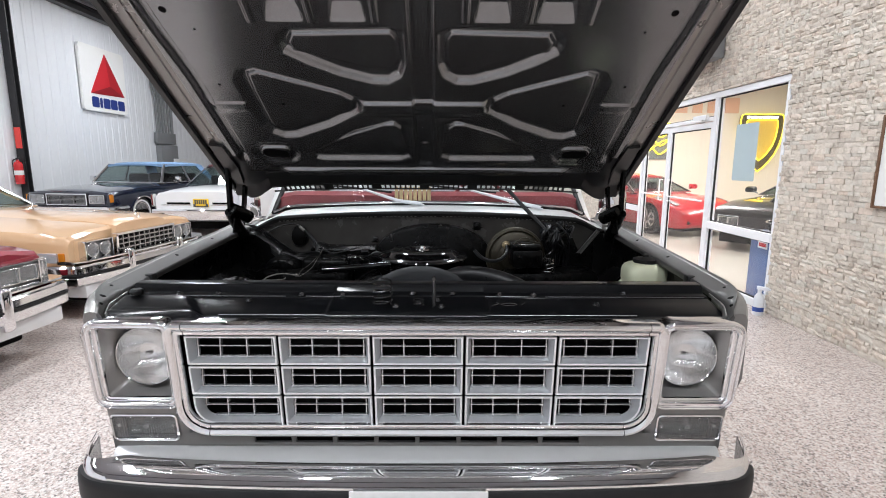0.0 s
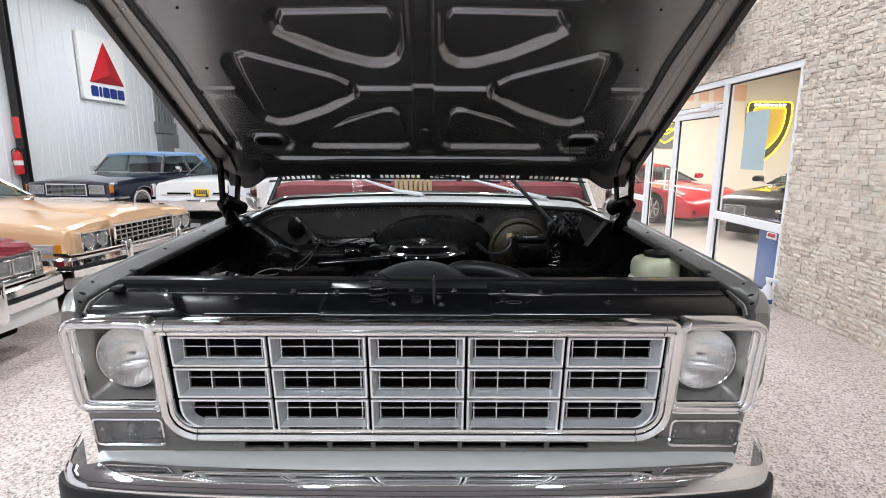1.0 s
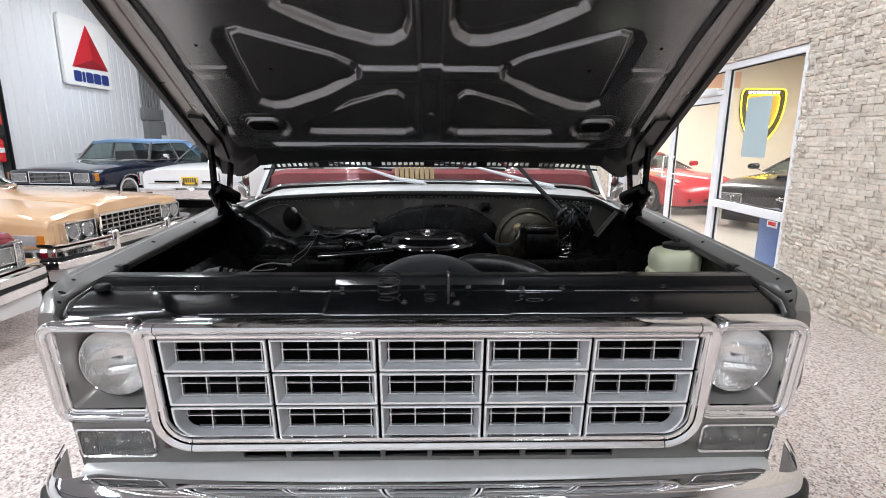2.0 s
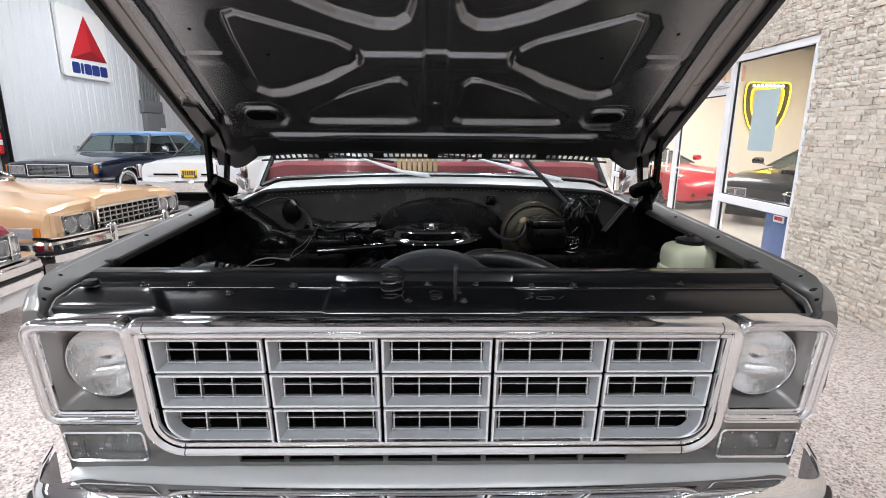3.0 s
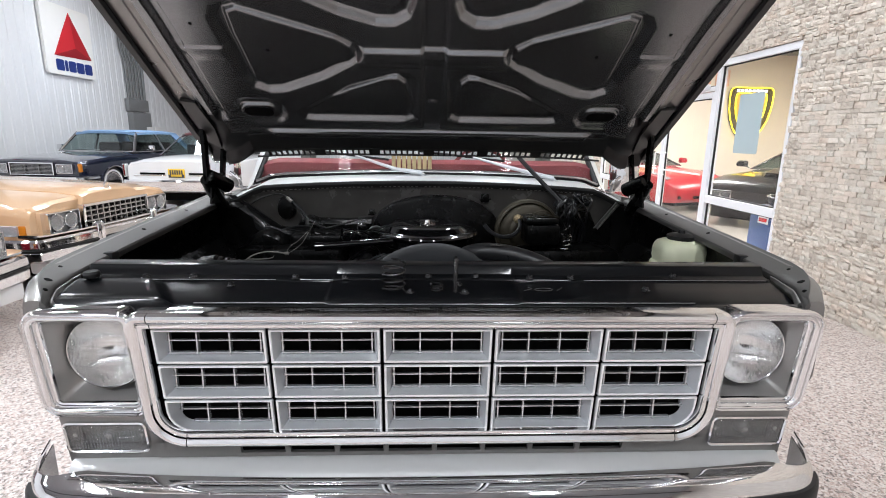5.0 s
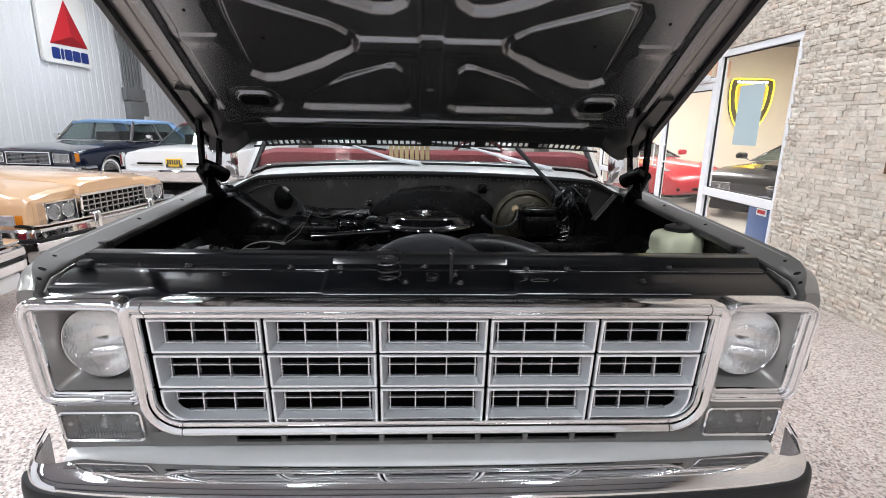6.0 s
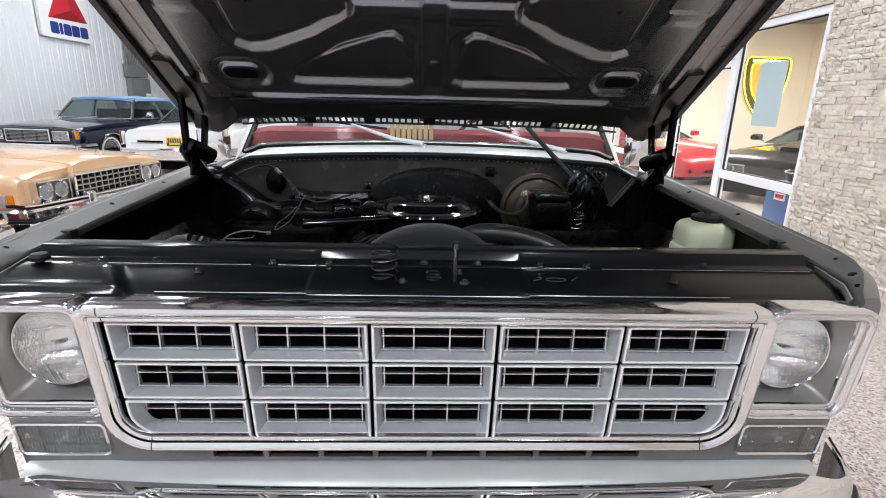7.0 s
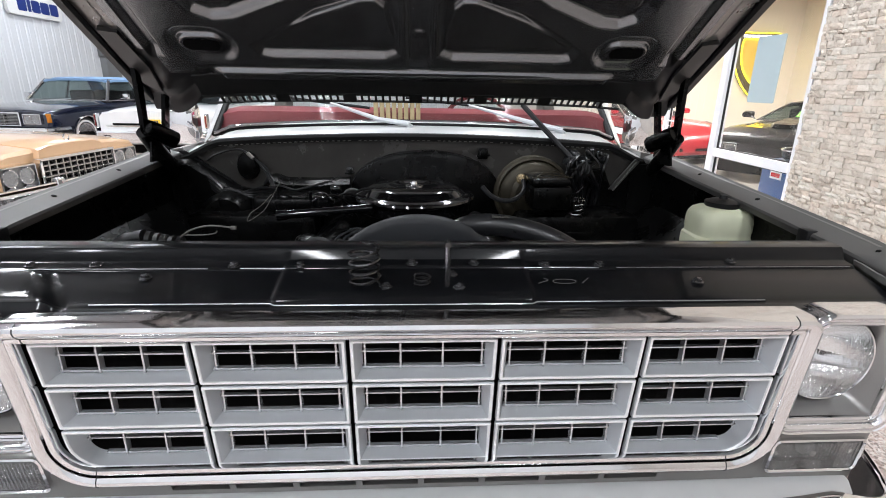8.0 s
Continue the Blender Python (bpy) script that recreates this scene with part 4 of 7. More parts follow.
loft(bm, [[(x, 1.185, cowl_z(x) - 0.024), (x, 1.184, cowl_z(x) - 0.006), (x, 1.19, cowl_z(x) + 0.002), (x, 1.202, cowl_z(x) + 0.005), (x, 1.213, cowl_z(x) + 0.002), (x, 1.2138, cowl_z(x) - 0.014)] for x in xs])
seal = part("cowl_seal", bm, M_SEAL, fw, "black rubber hood seal")
bm = B()
for x in np.linspace(-0.74, 0.74, 75):
    if random.random() < 0.18:
        continue
    box(bm, x - 0.005, x + 0.005, 1.182, 1.186, cowl_z(x) - 0.022, cowl_z(x) - 0.0195)
part("staple", bm, M_STAPLE, seal, smooth=0, stuff=True)
bm = B()
loft(bm, [[(x, 1.214, cowl_z(x) - 0.006), (x, 1.26, cowl_z(x) + 0.009), (x, 1.33, cowl_z(x) + 0.016), (x, 1.37 + 0.02 * (abs(x) < 0.84), cowl_z(x) + 0.02), (x, 1.37, cowl_z(x) - 0.05), (x, 1.22, cowl_z(x) - 0.06)] for x in np.linspace(-0.93, 0.93, 49)])
part("cowl_panel", bm, M_BODYLIGHT, truck, "light silver cowl panel under the windshield")
# dark arched recess and heater box on the firewall
bm = B()
arch = [(0.03 + 0.29 * math.cos(a), 1.0 + 0.175 * math.sin(a) ** 0.8) for a in np.linspace(0, math.pi, 25)]
arch = [(0.32, 0.7)] + arch + [(-0.26, 0.7)]
loft(bm, [[(x, 1.2, z) for x, z in arch], [(x, 1.165, z - 0.004) for x, z in arch], [(0.03 + (x - 0.03) * 0.93, 1.155, z - 0.02) for x, z in arch]])
part("engine_cover_arch", bm, M_BAY, fw, "black arched cover on the firewall")
bm = B()
hb = [(-0.9, 1.135), (-0.85, 1.14), (-0.8, 1.105), (-0.73, 1.06), (-0.68, 1.03), (-0.63, 1.02), (-0.595, 1.035), (-0.57, 1.075), (-0.54, 1.08), (-0.5, 1.066), (-0.38, 1.064), (-0.26, 1.07), (-0.25, 0.62), (-0.9, 0.62)]
loft(bm, [[(x, 1.2, z) for x, z in hb], [(x, 1.16, z - 0.003) for x, z in hb], [(x, 1.14, z - 0.02) for x, z in hb]])
turned(bm, [(0.1, 0.0), (0.1, -0.08), (0.08, -0.11), (0.02, -0.12)], (-0.7, 1.15, 0.93), "y", 20)
box(bm, -0.6, -0.36, 1.02, 1.16, 0.75, 1.03, 0.03, 3)
part("heater_box", bm, M_BAY, fw, "black heater blower box")
bm = B()
loft(bm, [[(-0.645 + 0.04 * k * math.cos(a), 1.2 - d, 1.11 + 0.055 * k * math.sin(a)) for a in np.linspace(0, math.tau, 21)[:-1]] for k, d in ((1.0, 0.0), (0.98, 0.02), (0.85, 0.035), (0.3, 0.04))])
part("blower_cap", bm, M_BAY, fw, "black oval blower cap")
bm = B()
loft(bm, [[(x, 1.2 - d, z) for x, z in ((-0.9, 1.165), (-0.87, 1.165), (-0.66 + d, 1.0 + d), (-0.69, 0.985))] for d in (0.0, 0.012)])
for k in range(4):
    tube(bm, spline([(-0.86 + 0.012 * k, 1.17, 1.12), (-0.76, 1.14, 1.06 - 0.012 * k), (-0.7, 1.12, 1.01 + 0.008 * k), (-0.62, 1.11, 1.03 - 0.008 * k), (-0.56, 1.08, 1.045 - 0.012 * k), (-0.5, 1.03, 1.05 - 0.01 * k)]), 0.007, 8)
part("wiring_harness", bm, M_HARNESS, fw, "black taped wiring harness along the firewall", stuff=True)
for s in (-1, 1):
    bm = B()
    box(bm, *sorted((s * 0.36, s * 0.82)), 0.98, 1.19, 0.62, 0.97, 0.03, 2)
    part("black_shroud", bm, M_BAY, fw)
# brake booster, master cylinder
bm = B()
turned(bm, [(0.02, 0.02), (0.12, 0.02), (0.142, 0.0), (0.147, -0.012), (0.143, -0.019), (0.136, -0.021), (0.137, -0.027), (0.147, -0.03), (0.144, -0.04), (0.134, -0.046), (0.128, -0.04), (0.12, -0.05), (0.105, -0.062), (0.09, -0.064), (0.075, -0.08), (0.04, -0.085), (0.005, -0.085)], (0.437, 1.15, 1.02), "y", 44)
bo = part("brake_booster", bm, M_ZINC, fw, "dull stained gold brake booster drum")
bm = B()
box(bm, 0.395, 0.535, 0.93, 1.06, 1.0, 1.085, 0.014, 2)
box(bm, 0.39, 0.525, 0.925, 1.06, 1.088, 1.112, 0.009, 2)
tube(bm, [(0.42, 1.0, 0.985), (0.54, 0.98, 1.0), (0.56, 0.96, 1.01)], 0.02, 10)
part("master_cylinder", bm, M_BAY, bo, "black master cylinder")
bm = B()
tube(bm, spline([(0.4, 0.93, 1.112), (0.42, 0.93, 1.128), (0.47, 0.935, 1.124), (0.53, 0.94, 1.116)]), 0.003, 6)
tube(bm, [(0.395, 0.95, 1.114), (0.53, 0.955, 1.114)], 0.0025, 6)
tube(bm, spline([(0.41, 0.95, 1.116), (0.44, 0.95, 1.137), (0.48, 0.95, 1.135), (0.5, 0.95, 1.118)]), 0.0025, 6)
part("bail_wire", bm, M_ZINC, bo, "dull wire bail over the master cylinder lid", stuff=True)
bm = B()
turned(bm, [(0.02, 0.02), (0.02, -0.004), (0.013, -0.006), (0.013, -0.022), (0.006, -0.024)], (0.385, 1.075, 1.085), "y", 14)
part("check_valve", bm, M_COPPER, bo, "brass check valve")
bm = B()
tube(bm, spline([(0.385, 1.05, 1.085), (0.378, 1.0, 1.06), (0.34, 0.96, 1.035), (0.29, 0.95, 1.032), (0.25, 0.96, 1.05), (0.225, 0.98, 1.075)]), 0.0085, 8)
part("vacuum_hose", bm, M_HOSE, bo)
bm = B()
for k in range(5):
    z = 0.985 + 0.013 * k
    tube(bm, [(0.568 + (0.03 + 0.003 * math.sin(3 * k)) * math.cos(a), 0.98 + 0.022 * math.sin(a), z + 0.006 * math.sin(a + k)) for a in np.linspace(0, math.tau, 25)[:-1]], 0.0022, 6, closed=True)
tube(bm, spline([(0.54, 0.98, 1.045), (0.57, 0.97, 1.062), (0.59, 0.98, 1.08)]), 0.0022, 6)
tube(bm, spline([(0.54, 0.98, 0.985), (0.532, 0.99, 0.96), (0.535, 0.99, 0.9)]), 0.0022, 6)
tube(bm, spline([(0.59, 0.98, 0.985), (0.603, 0.99, 0.95), (0.6, 0.99, 0.88)]), 0.0022, 6)
part("brake_line", bm, M_CHROME2, bo, "coiled steel brake line", stuff=True)
bm = B()
wr2 = random.Random(12)
for k in range(16):
    x, z = wr2.uniform(0.57, 0.71), wr2.uniform(1.12, 1.18)
    tube(bm, spline([(x, 1.195, z), (x + wr2.uniform(-0.03, 0.03), 1.13, z + wr2.uniform(-0.01, 0.02)), (x + wr2.uniform(-0.04, 0.04), 1.1, z - 0.04), (x + wr2.uniform(-0.03, 0.05), 1.13, z - 0.1), (x + 0.02, 1.15, z - 0.2)]), wr2.choice((0.004, 0.006, 0.008)), 6)
part("wiring_loom", bm, M_HARNESS, fw, "black bundle of wiring at the firewall", stuff=True)
for k in range(7):
    x, z = 0.575 + 0.022 * k, 1.165 + 0.018 * math.sin(1.9 * k) + 0.004 * k
    bm = B()
    box(bm, -0.012, 0.012, -0.03, 0.02, -0.017, 0.014, 0.004, 2)
    turned(bm, [(0.007, 0.0), (0.007, -0.018), (0.004, -0.02)], (0, -0.028, 0), "y", 8)
    ob = part("connector", bm, M_PANEL, fw)
    ob.location, ob.rotation_euler = (x, 1.15, z - 0.02), (0.3 * math.sin(k), 0.4 * math.cos(2 * k), 0.3 * math.sin(3 * k))
bm = B()
dark_side = [(0.6, 1.1), (0.68, 1.105), (0.735, 1.11), (0.772, 1.03), (0.86, 1.145), (0.9, 1.145), (0.9, 0.62), (0.6, 0.62)]
loft(bm, [[(x, 1.2 - d, z - 0.2 * d) for x, z in dark_side] for d in (0.0, 0.02)])
part("kick_panel", bm, M_BAY, fw, "black panel on the firewall", smooth=0)
bm = B()
loft(bm, [[(x - 0.004, 1.178 - d, z) for x, z in ((0.76, 1.03), (0.785, 1.03), (0.872, 1.14), (0.855, 1.15))] for d in (0.0, 0.01)])
part("cowl_brace", bm, M_FLANGE, fw, "grey diagonal cowl brace", smooth=0)
bm = B()
for x0, z0, x1, z1 in ((0.772, 1.026, 0.857, 1.143),):
    for k in range(9):
        f0, f1 = k / 9, (k + 0.72) / 9
        tube(bm, [(x0 + (x1 - x0) * f, 1.166, z0 + (z1 - z0) * f) for f in (f0, f1)], 0.0025, 6)
part("brace_flange", bm, M_STAPLE, fw, stuff=True)
for x, z, sc in ((0.25, 1.168, 1.0), (-0.262, 1.098, 0.7)):
    bm = B()
    box(bm, x - 0.02 * sc, x + 0.02 * sc, 1.175, 1.2, z - 0.026 * sc, z + 0.016 * sc, 0.007, 2)
    turned(bm, [(0.013 * sc, 0), (0.013 * sc, -0.02), (0.006, -0.025)], (x, 1.176, z), "y", 10)
    tube(bm, [(x - 0.026 * sc, 1.172, z - 0.012), (x + 0.026 * sc, 1.172, z - 0.008)], 0.004, 6)
    part("firewall_plug", bm, M_BAY if sc == 1 else M_SPRING, fw)
bm = B()
tube(bm, spline([(-0.8, 1.19, 1.125), (-0.76, 1.18, 1.15), (-0.7, 1.17, 1.17), (-0.655, 1.16, 1.172), (-0.61, 1.15, 1.145), (-0.565, 1.12, 1.1), (-0.535, 1.08, 1.06), (-0.52, 1.05, 1.0)]), 0.004, 6)
tube(bm, spline([(-0.6, 1.15, 1.135), (-0.56, 1.12, 1.11), (-0.53, 1.08, 1.07), (-0.5, 1.04, 1.0)]), 0.006, 6)
tube(bm, spline([(-0.54, 1.08, 1.055), (-0.49, 1.05, 1.06), (-0.44, 1.03, 1.05), (-0.38, 1.02, 1.065), (-0.3, 1.0, 1.09)]), 0.004, 6)
part("wiring_loom", bm, M_HARNESS, fw, stuff=True)
bm = B()
tube(bm, [(-0.632, 1.153, 1.162), (-0.61, 1.147, 1.143)], 0.008, 8)
tube(bm, spline([(-0.47, 0.95, 1.09), (-0.5, 0.95, 1.04), (-0.53, 0.95, 0.995), (-0.57, 0.95, 0.965), (-0.59, 0.95, 0.957), (-0.575, 0.95, 0.985), (-0.54, 0.95, 1.01), (-0.5, 0.95, 1.05)]), 0.0014, 6)
part("wire_end", bm, M_WIRE, fw, "pale wire end", split=True)

# engine: block, covers, air cleaner, fan shroud, hoses
bm = B()
box(bm, -0.24, 0.2, 0.62, 1.1, 0.55, 0.9, 0.03, 2)
engine = part("engine", bm, M_BAY, truck, "black V8 engine deep in the bay")
for s in (-1, 1):
    bm = B()
    box(bm, -0.075, 0.075, 0.66, 1.08, 0.86, 0.95, 0.03, 3)
    ob = part("valve_cover", bm, M_BAY, engine)
    ob.rotation_euler = (0, radians(s * 30), 0)
    ob.location = (-0.02 + s * 0.23 - s * 0.42, 0, 0.12)
bm = B()
turned(bm, [(0.02, -0.06), (0.12, -0.06), (0.12, 0.0), (0.178, 0.004), (0.186, 0.01), (0.19, 0.036), (0.197, 0.043), (0.2, 0.05), (0.197, 0.056), (0.186, 0.06), (0.172, 0.061), (0.166, 0.063), (0.15, 0.077), (0.135, 0.082), (0.09, 0.087), (0.065, 0.086), (0.055, 0.081), (0.012, 0.081)], (-0.015, 0.885, 1.015), "z", 48)
ac = part("air_cleaner", bm, M_GLOSS, engine, "gloss black round air cleaner")
bm = B()
turned(bm, [(0.03, 0.0), (0.03, 0.004), (0.012, 0.006), (0.01, 0.014), (0.004, 0.016)], (-0.015, 0.885, 1.096), "z", 16)
part("wing_nut", bm, M_CHROME, ac, "chrome wing nut")
bm = B()
for x in (-0.1, 0.07):
    box(bm, x - 0.03, x + 0.03, 0.885 - 0.2, 0.885 - 0.19, 0.975, 1.012)
part("sticker", bm, M_WIRE, ac, smooth=0, split=True)
bm = B()
turned(bm, [(0.2, 0.05), (0.244, 0.025), (0.253, 0.012), (0.255, 0.004), (0.25, 0.0), (0.232, -0.002), (0.18, -0.012), (0.1, -0.018), (0.01, -0.02)], (-0.004, 0.4, 0.866), "y", 72)
part("fan_shroud", bm, M_SHROUD, engine, "satin dark grey rounded fan cover")
bm = B()
for x in (-0.15, -0.17, -0.19):
    tube(bm, spline([(x, 0.44, 1.0), (x - 0.02, 0.43, 1.045), (x + 0.03, 0.44, 1.075), (x + 0.06, 0.46, 1.06)]), 0.003, 6)
part("ignition_lead", bm, M_SHROUD, engine, stuff=True)
bm = B()
tube(bm, spline([(0.08, 0.52, 1.03), (0.11, 0.46, 1.072), (0.15, 0.42, 1.09), (0.2, 0.41, 1.09), (0.26, 0.4, 1.08), (0.315, 0.385, 1.063), (0.37, 0.37, 1.033), (0.42, 0.34, 0.985), (0.44, 0.3, 0.93)], 8), 0.0275, 20)
hose = part("radiator_hose", bm, M_HOSE, engine, "black ribbed upper radiator hose")
bm = B()
for k in range(7):
    box(bm, 0.17 + k * 0.006, 0.174 + k * 0.006, 0.385, 0.395 + 0.004 * (k % 2), 1.1165, 1.1185)
    box(bm, 0.172 + k * 0.007, 0.177 + k * 0.007, 0.4, 0.406, 1.1172 - 0.0012 * k, 1.1192 - 0.0012 * k)
part("print", bm, M_STAPLE, hose, smooth=0, stuff=True)
bm = B()
box(bm, -0.78, 0.78, 0.25, 0.3, 0.6, 1.04, 0.01)
part("radiator", bm, M_BAY, truck, "black radiator core")
bm = B()
tube(bm, [(-0.415, 0.7, 1.04), (-0.28, 0.71, 1.05), (-0.14, 0.72, 1.06)], 0.0125, 12)
tube(bm, [(-0.418, 0.7, 1.04), (-0.39, 0.702, 1.042)], 0.016, 12)
part("intake_tube", bm, M_GLOSS, engine, "gloss black tube beside the air cleaner")
bm = B()
turned(bm, [(0.03, 0.0), (0.036, 0.008), (0.036, 0.022), (0.028, 0.03), (0.012, 0.034)], (-0.3, 0.8, 1.045), "z", 18)
tube(bm, [(-0.338, 0.8, 1.06), (-0.338, 0.8, 1.09)], 0.005, 8)
tube(bm, spline([(-0.34, 0.8, 1.078), (-0.3, 0.79, 1.088), (-0.27, 0.8, 1.07)]), 0.003, 6)
box(bm, -0.285, -0.25, 0.84, 0.88, 1.075, 1.1, 0.006, 2)
part("choke_pot", bm, M_GLOSS, engine, "small black vacuum pot with fittings")
bm = B()
turned(bm, [(0.06, 0.0), (0.065, 0.02), (0.065, 0.12), (0.05, 0.14), (0.02, 0.145)], (-0.3, 0.55, 0.92), "y", 20)
for k in range(10):
    a = k * math.tau / 10
    box(bm, -0.3 + 0.05 * math.cos(a) - 0.006, -0.3 + 0.05 * math.cos(a) + 0.006, 0.535, 0.552, 0.92 + 0.05 * math.sin(a) - 0.006, 0.92 + 0.05 * math.sin(a) + 0.006)
part("alternator", bm, M_GREYPLASTIC, engine)
bm = B()
for k, (x, z) in enumerate(((-0.28, 1.05), (-0.22, 1.065), (-0.33, 1.045))):
    turned(bm, [(0.03, 0), (0.032, 0.02), (0.02, 0.035), (0.008, 0.04)], (x, 0.86 + 0.03 * k, z - 0.02), "z", 14)
    tube(bm, spline([(x, 0.86, z), (x + 0.05, 0.83, z + 0.03), (x + 0.1, 0.86, z), (x + 0.12, 0.9, z - 0.04)]), 0.005, 6)
part("carburettor_linkage", bm, M_HARNESS, engine, "dark linkage and fittings beside the air cleaner")
bm = B()
for k in range(8):
    x = -0.2 + 0.012 * k
    tube(bm, spline([(x, 0.7, 0.93), (x - 0.03 + 0.01 * (k % 3), 0.62, 0.99 + 0.01 * (k % 4)), (x + 0.04, 0.56, 0.98), (x + 0.08, 0.55, 0.92)]), 0.0045, 6)
part("ignition_lead", bm, M_GREYPLASTIC, engine, "dark ignition leads", stuff=True)
crng = random.Random(3)
for k in range(26):
    sx = crng.choice((-1, 1))
    x, y, z = sx * crng.uniform(0.3, 0.78), crng.uniform(0.42, 1.1), crng.uniform(0.72, 0.93)
    bm = B()
    if k % 3 == 0:
        box(bm, x - crng.uniform(0.03, 0.09), x + crng.uniform(0.03, 0.09), y - 0.06, y + 0.06, z - 0.15, z + crng.uniform(0.0, 0.05), 0.012, 2)
    elif k % 3 == 1:
        tube(bm, spline([(x, y, z - 0.2), (x + crng.uniform(-0.1, 0.1), y + crng.uniform(-0.1, 0.1), z), (x + crng.uniform(-0.2, 0.2), y + crng.uniform(-0.15, 0.1), z + crng.uniform(-0.02, 0.06)), (x + crng.uniform(-0.25, 0.25), y + 0.1, z - 0.1)]), crng.choice((0.008, 0.012, 0.02)), 8)
    else:
        turned(bm, [(0.05, -0.2), (0.05, 0.0), (0.035, 0.03), (0.01, 0.035)], (x, y, z), "z", 14)
    part("bay_fitting", bm, M_BAY, truck)
# battery side: sleeves and terminals
bm = B()
tube(bm, spline([(-0.74, 0.45, 1.02), (-0.69, 0.43, 1.047), (-0.655, 0.425, 1.056)]), [0.023] * 7 + [0.02] * 6, 12)
for k in range(5):
    turned(bm, [(0.012, 0), (0.021 - 0.002 * (k % 2), 0.004), (0.02, 0.014), (0.012, 0.018)], (-0.65 + 0.017 * k, 0.42 + 0.003 * math.sin(2 * k), 1.052 - 0.003 * k), "x", 12)
part("cable_sleeve", bm, M_HARNESS, truck, "black corrugated cable sleeve")
bm = B()
tube(bm, spline([(-0.575, 0.42, 1.055), (-0.545, 0.42, 1.076), (-0.5, 0.42, 1.087), (-0.445, 0.42, 1.082)]), 0.0022, 6)
tube(bm, spline([(-0.56, 0.42, 1.064), (-0.52, 0.42, 1.064), (-0.49, 0.42, 1.068), (-0.484, 0.42, 1.074)]), 0.0016, 6)
turned(bm, [(0.005, 0), (0.005, 0.012)], (-0.45, 0.42, 1.082), "x", 8)
part("battery_cable", bm, M_WIRE, truck, split=True)
# apron hole drawn as a black oval disc, its inner shade put in the colour
bm = B()
loft(bm, [[(0.929 - d, 0.76 + 0.022 * math.cos(a), 1.05 + 0.034 * math.sin(a)) for a in np.linspace(0, math.tau, 21)[:-1]] for d in (0.0, 0.003)])
part("apron_hole", bm, M_DARK, truck, "dark oval hole in the apron")
# washer reservoir
bm = B()
loft(bm, [[(0.868 + sx * x, 0.605 + y * sy, z) for x, y in rrect(-0.085, 0.085, -0.07, 0.07, 0.045, 8)] for z, sx, sy in ((0.9, 1.02, 1.02), (1.0, 1.04, 1.03), (1.012, 1.02, 1.02), (1.018, 0.94, 0.98), (1.026, 0.94, 0.98), (1.034, 0.97, 1.0), (1.062, 0.96, 0.99), (1.076, 0.92, 0.95), (1.087, 0.83, 0.86), (1.094, 0.66, 0.7), (1.097, 0.45, 0.5))])
tank = part("washer_tank", bm, M_TANK, truck, "milky green-white plastic washer tank")
bm = B()
turned(bm, [(0.045, 0), (0.047, 0.004), (0.047, 0.014), (0.03, 0.02), (0.012, 0.022), (0.01, 0.032), (0.004, 0.033)], (0.868, 0.605, 1.096), "z", 20)
part("cap", bm, M_RUBBER, tank, "black cap")
# added black sheets that close gaps and stand in for the bay's deep shade
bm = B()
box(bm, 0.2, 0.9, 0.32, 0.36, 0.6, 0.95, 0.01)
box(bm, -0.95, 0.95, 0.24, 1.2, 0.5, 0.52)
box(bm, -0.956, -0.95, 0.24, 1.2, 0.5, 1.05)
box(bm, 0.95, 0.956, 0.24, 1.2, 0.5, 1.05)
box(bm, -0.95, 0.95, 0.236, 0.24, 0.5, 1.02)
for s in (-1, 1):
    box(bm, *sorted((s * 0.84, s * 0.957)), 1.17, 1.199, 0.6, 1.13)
part("bay_shade_sheet", bm, M_DARK, truck, smooth=0)

# hood hinges with springs
for s in (-1, 1):
    bm = B()
    def plateb(pts, x0, x1):
        extrude(bm, [(p[0], p[1]) for p in pts], 0, s * x0, s * x1)
    plateb([(0.93, 1.16), (1.07, 1.15), (1.06, 1.24), (1.02, 1.27), (0.96, 1.265), (0.95, 1.22)], 0.868, 0.874)
    plateb([(0.955, 1.245), (0.985, 1.255), (0.99, 1.4), (0.975, 1.46), (0.955, 1.45)], 0.886, 0.9)
    plateb([(1.01, 1.24), (1.045, 1.245), (1.08, 1.36), (1.05, 1.37)], 0.85, 0.862)
    hinge = part("hood_hinge", bm, M_BAY, truck, "black sprung hood hinge")
    bm = B()
    tube(bm, [(s * 0.885, 0.95, 1.255), (s * 0.885, 1.0, 1.2), (s * 0.885, 1.1, 1.12)], 0.026, 12)
    tube(bm, [(s * 0.872, 0.94, 1.27), (s * 0.86, 0.965, 1.257), (s * 0.835, 1.03, 1.222)], [0.025, 0.027, 0.03], 16, caps=False)
    tube(bm, [(s * 0.868, 0.948, 1.266), (s * 0.85, 0.99, 1.244)], [0.019, 0.019], 16)
    part("hinge_spring", bm, M_BAY, hinge)

# ---- the raised hood ----
HO = Vector((0, 0.864, 1.511))                 # a point of the inner panel
HV = Vector((0, -0.8346, 0.5508))              # towards the hood's front edge
HN = Vector((0, -0.5508, -0.8346))             # out of the underside


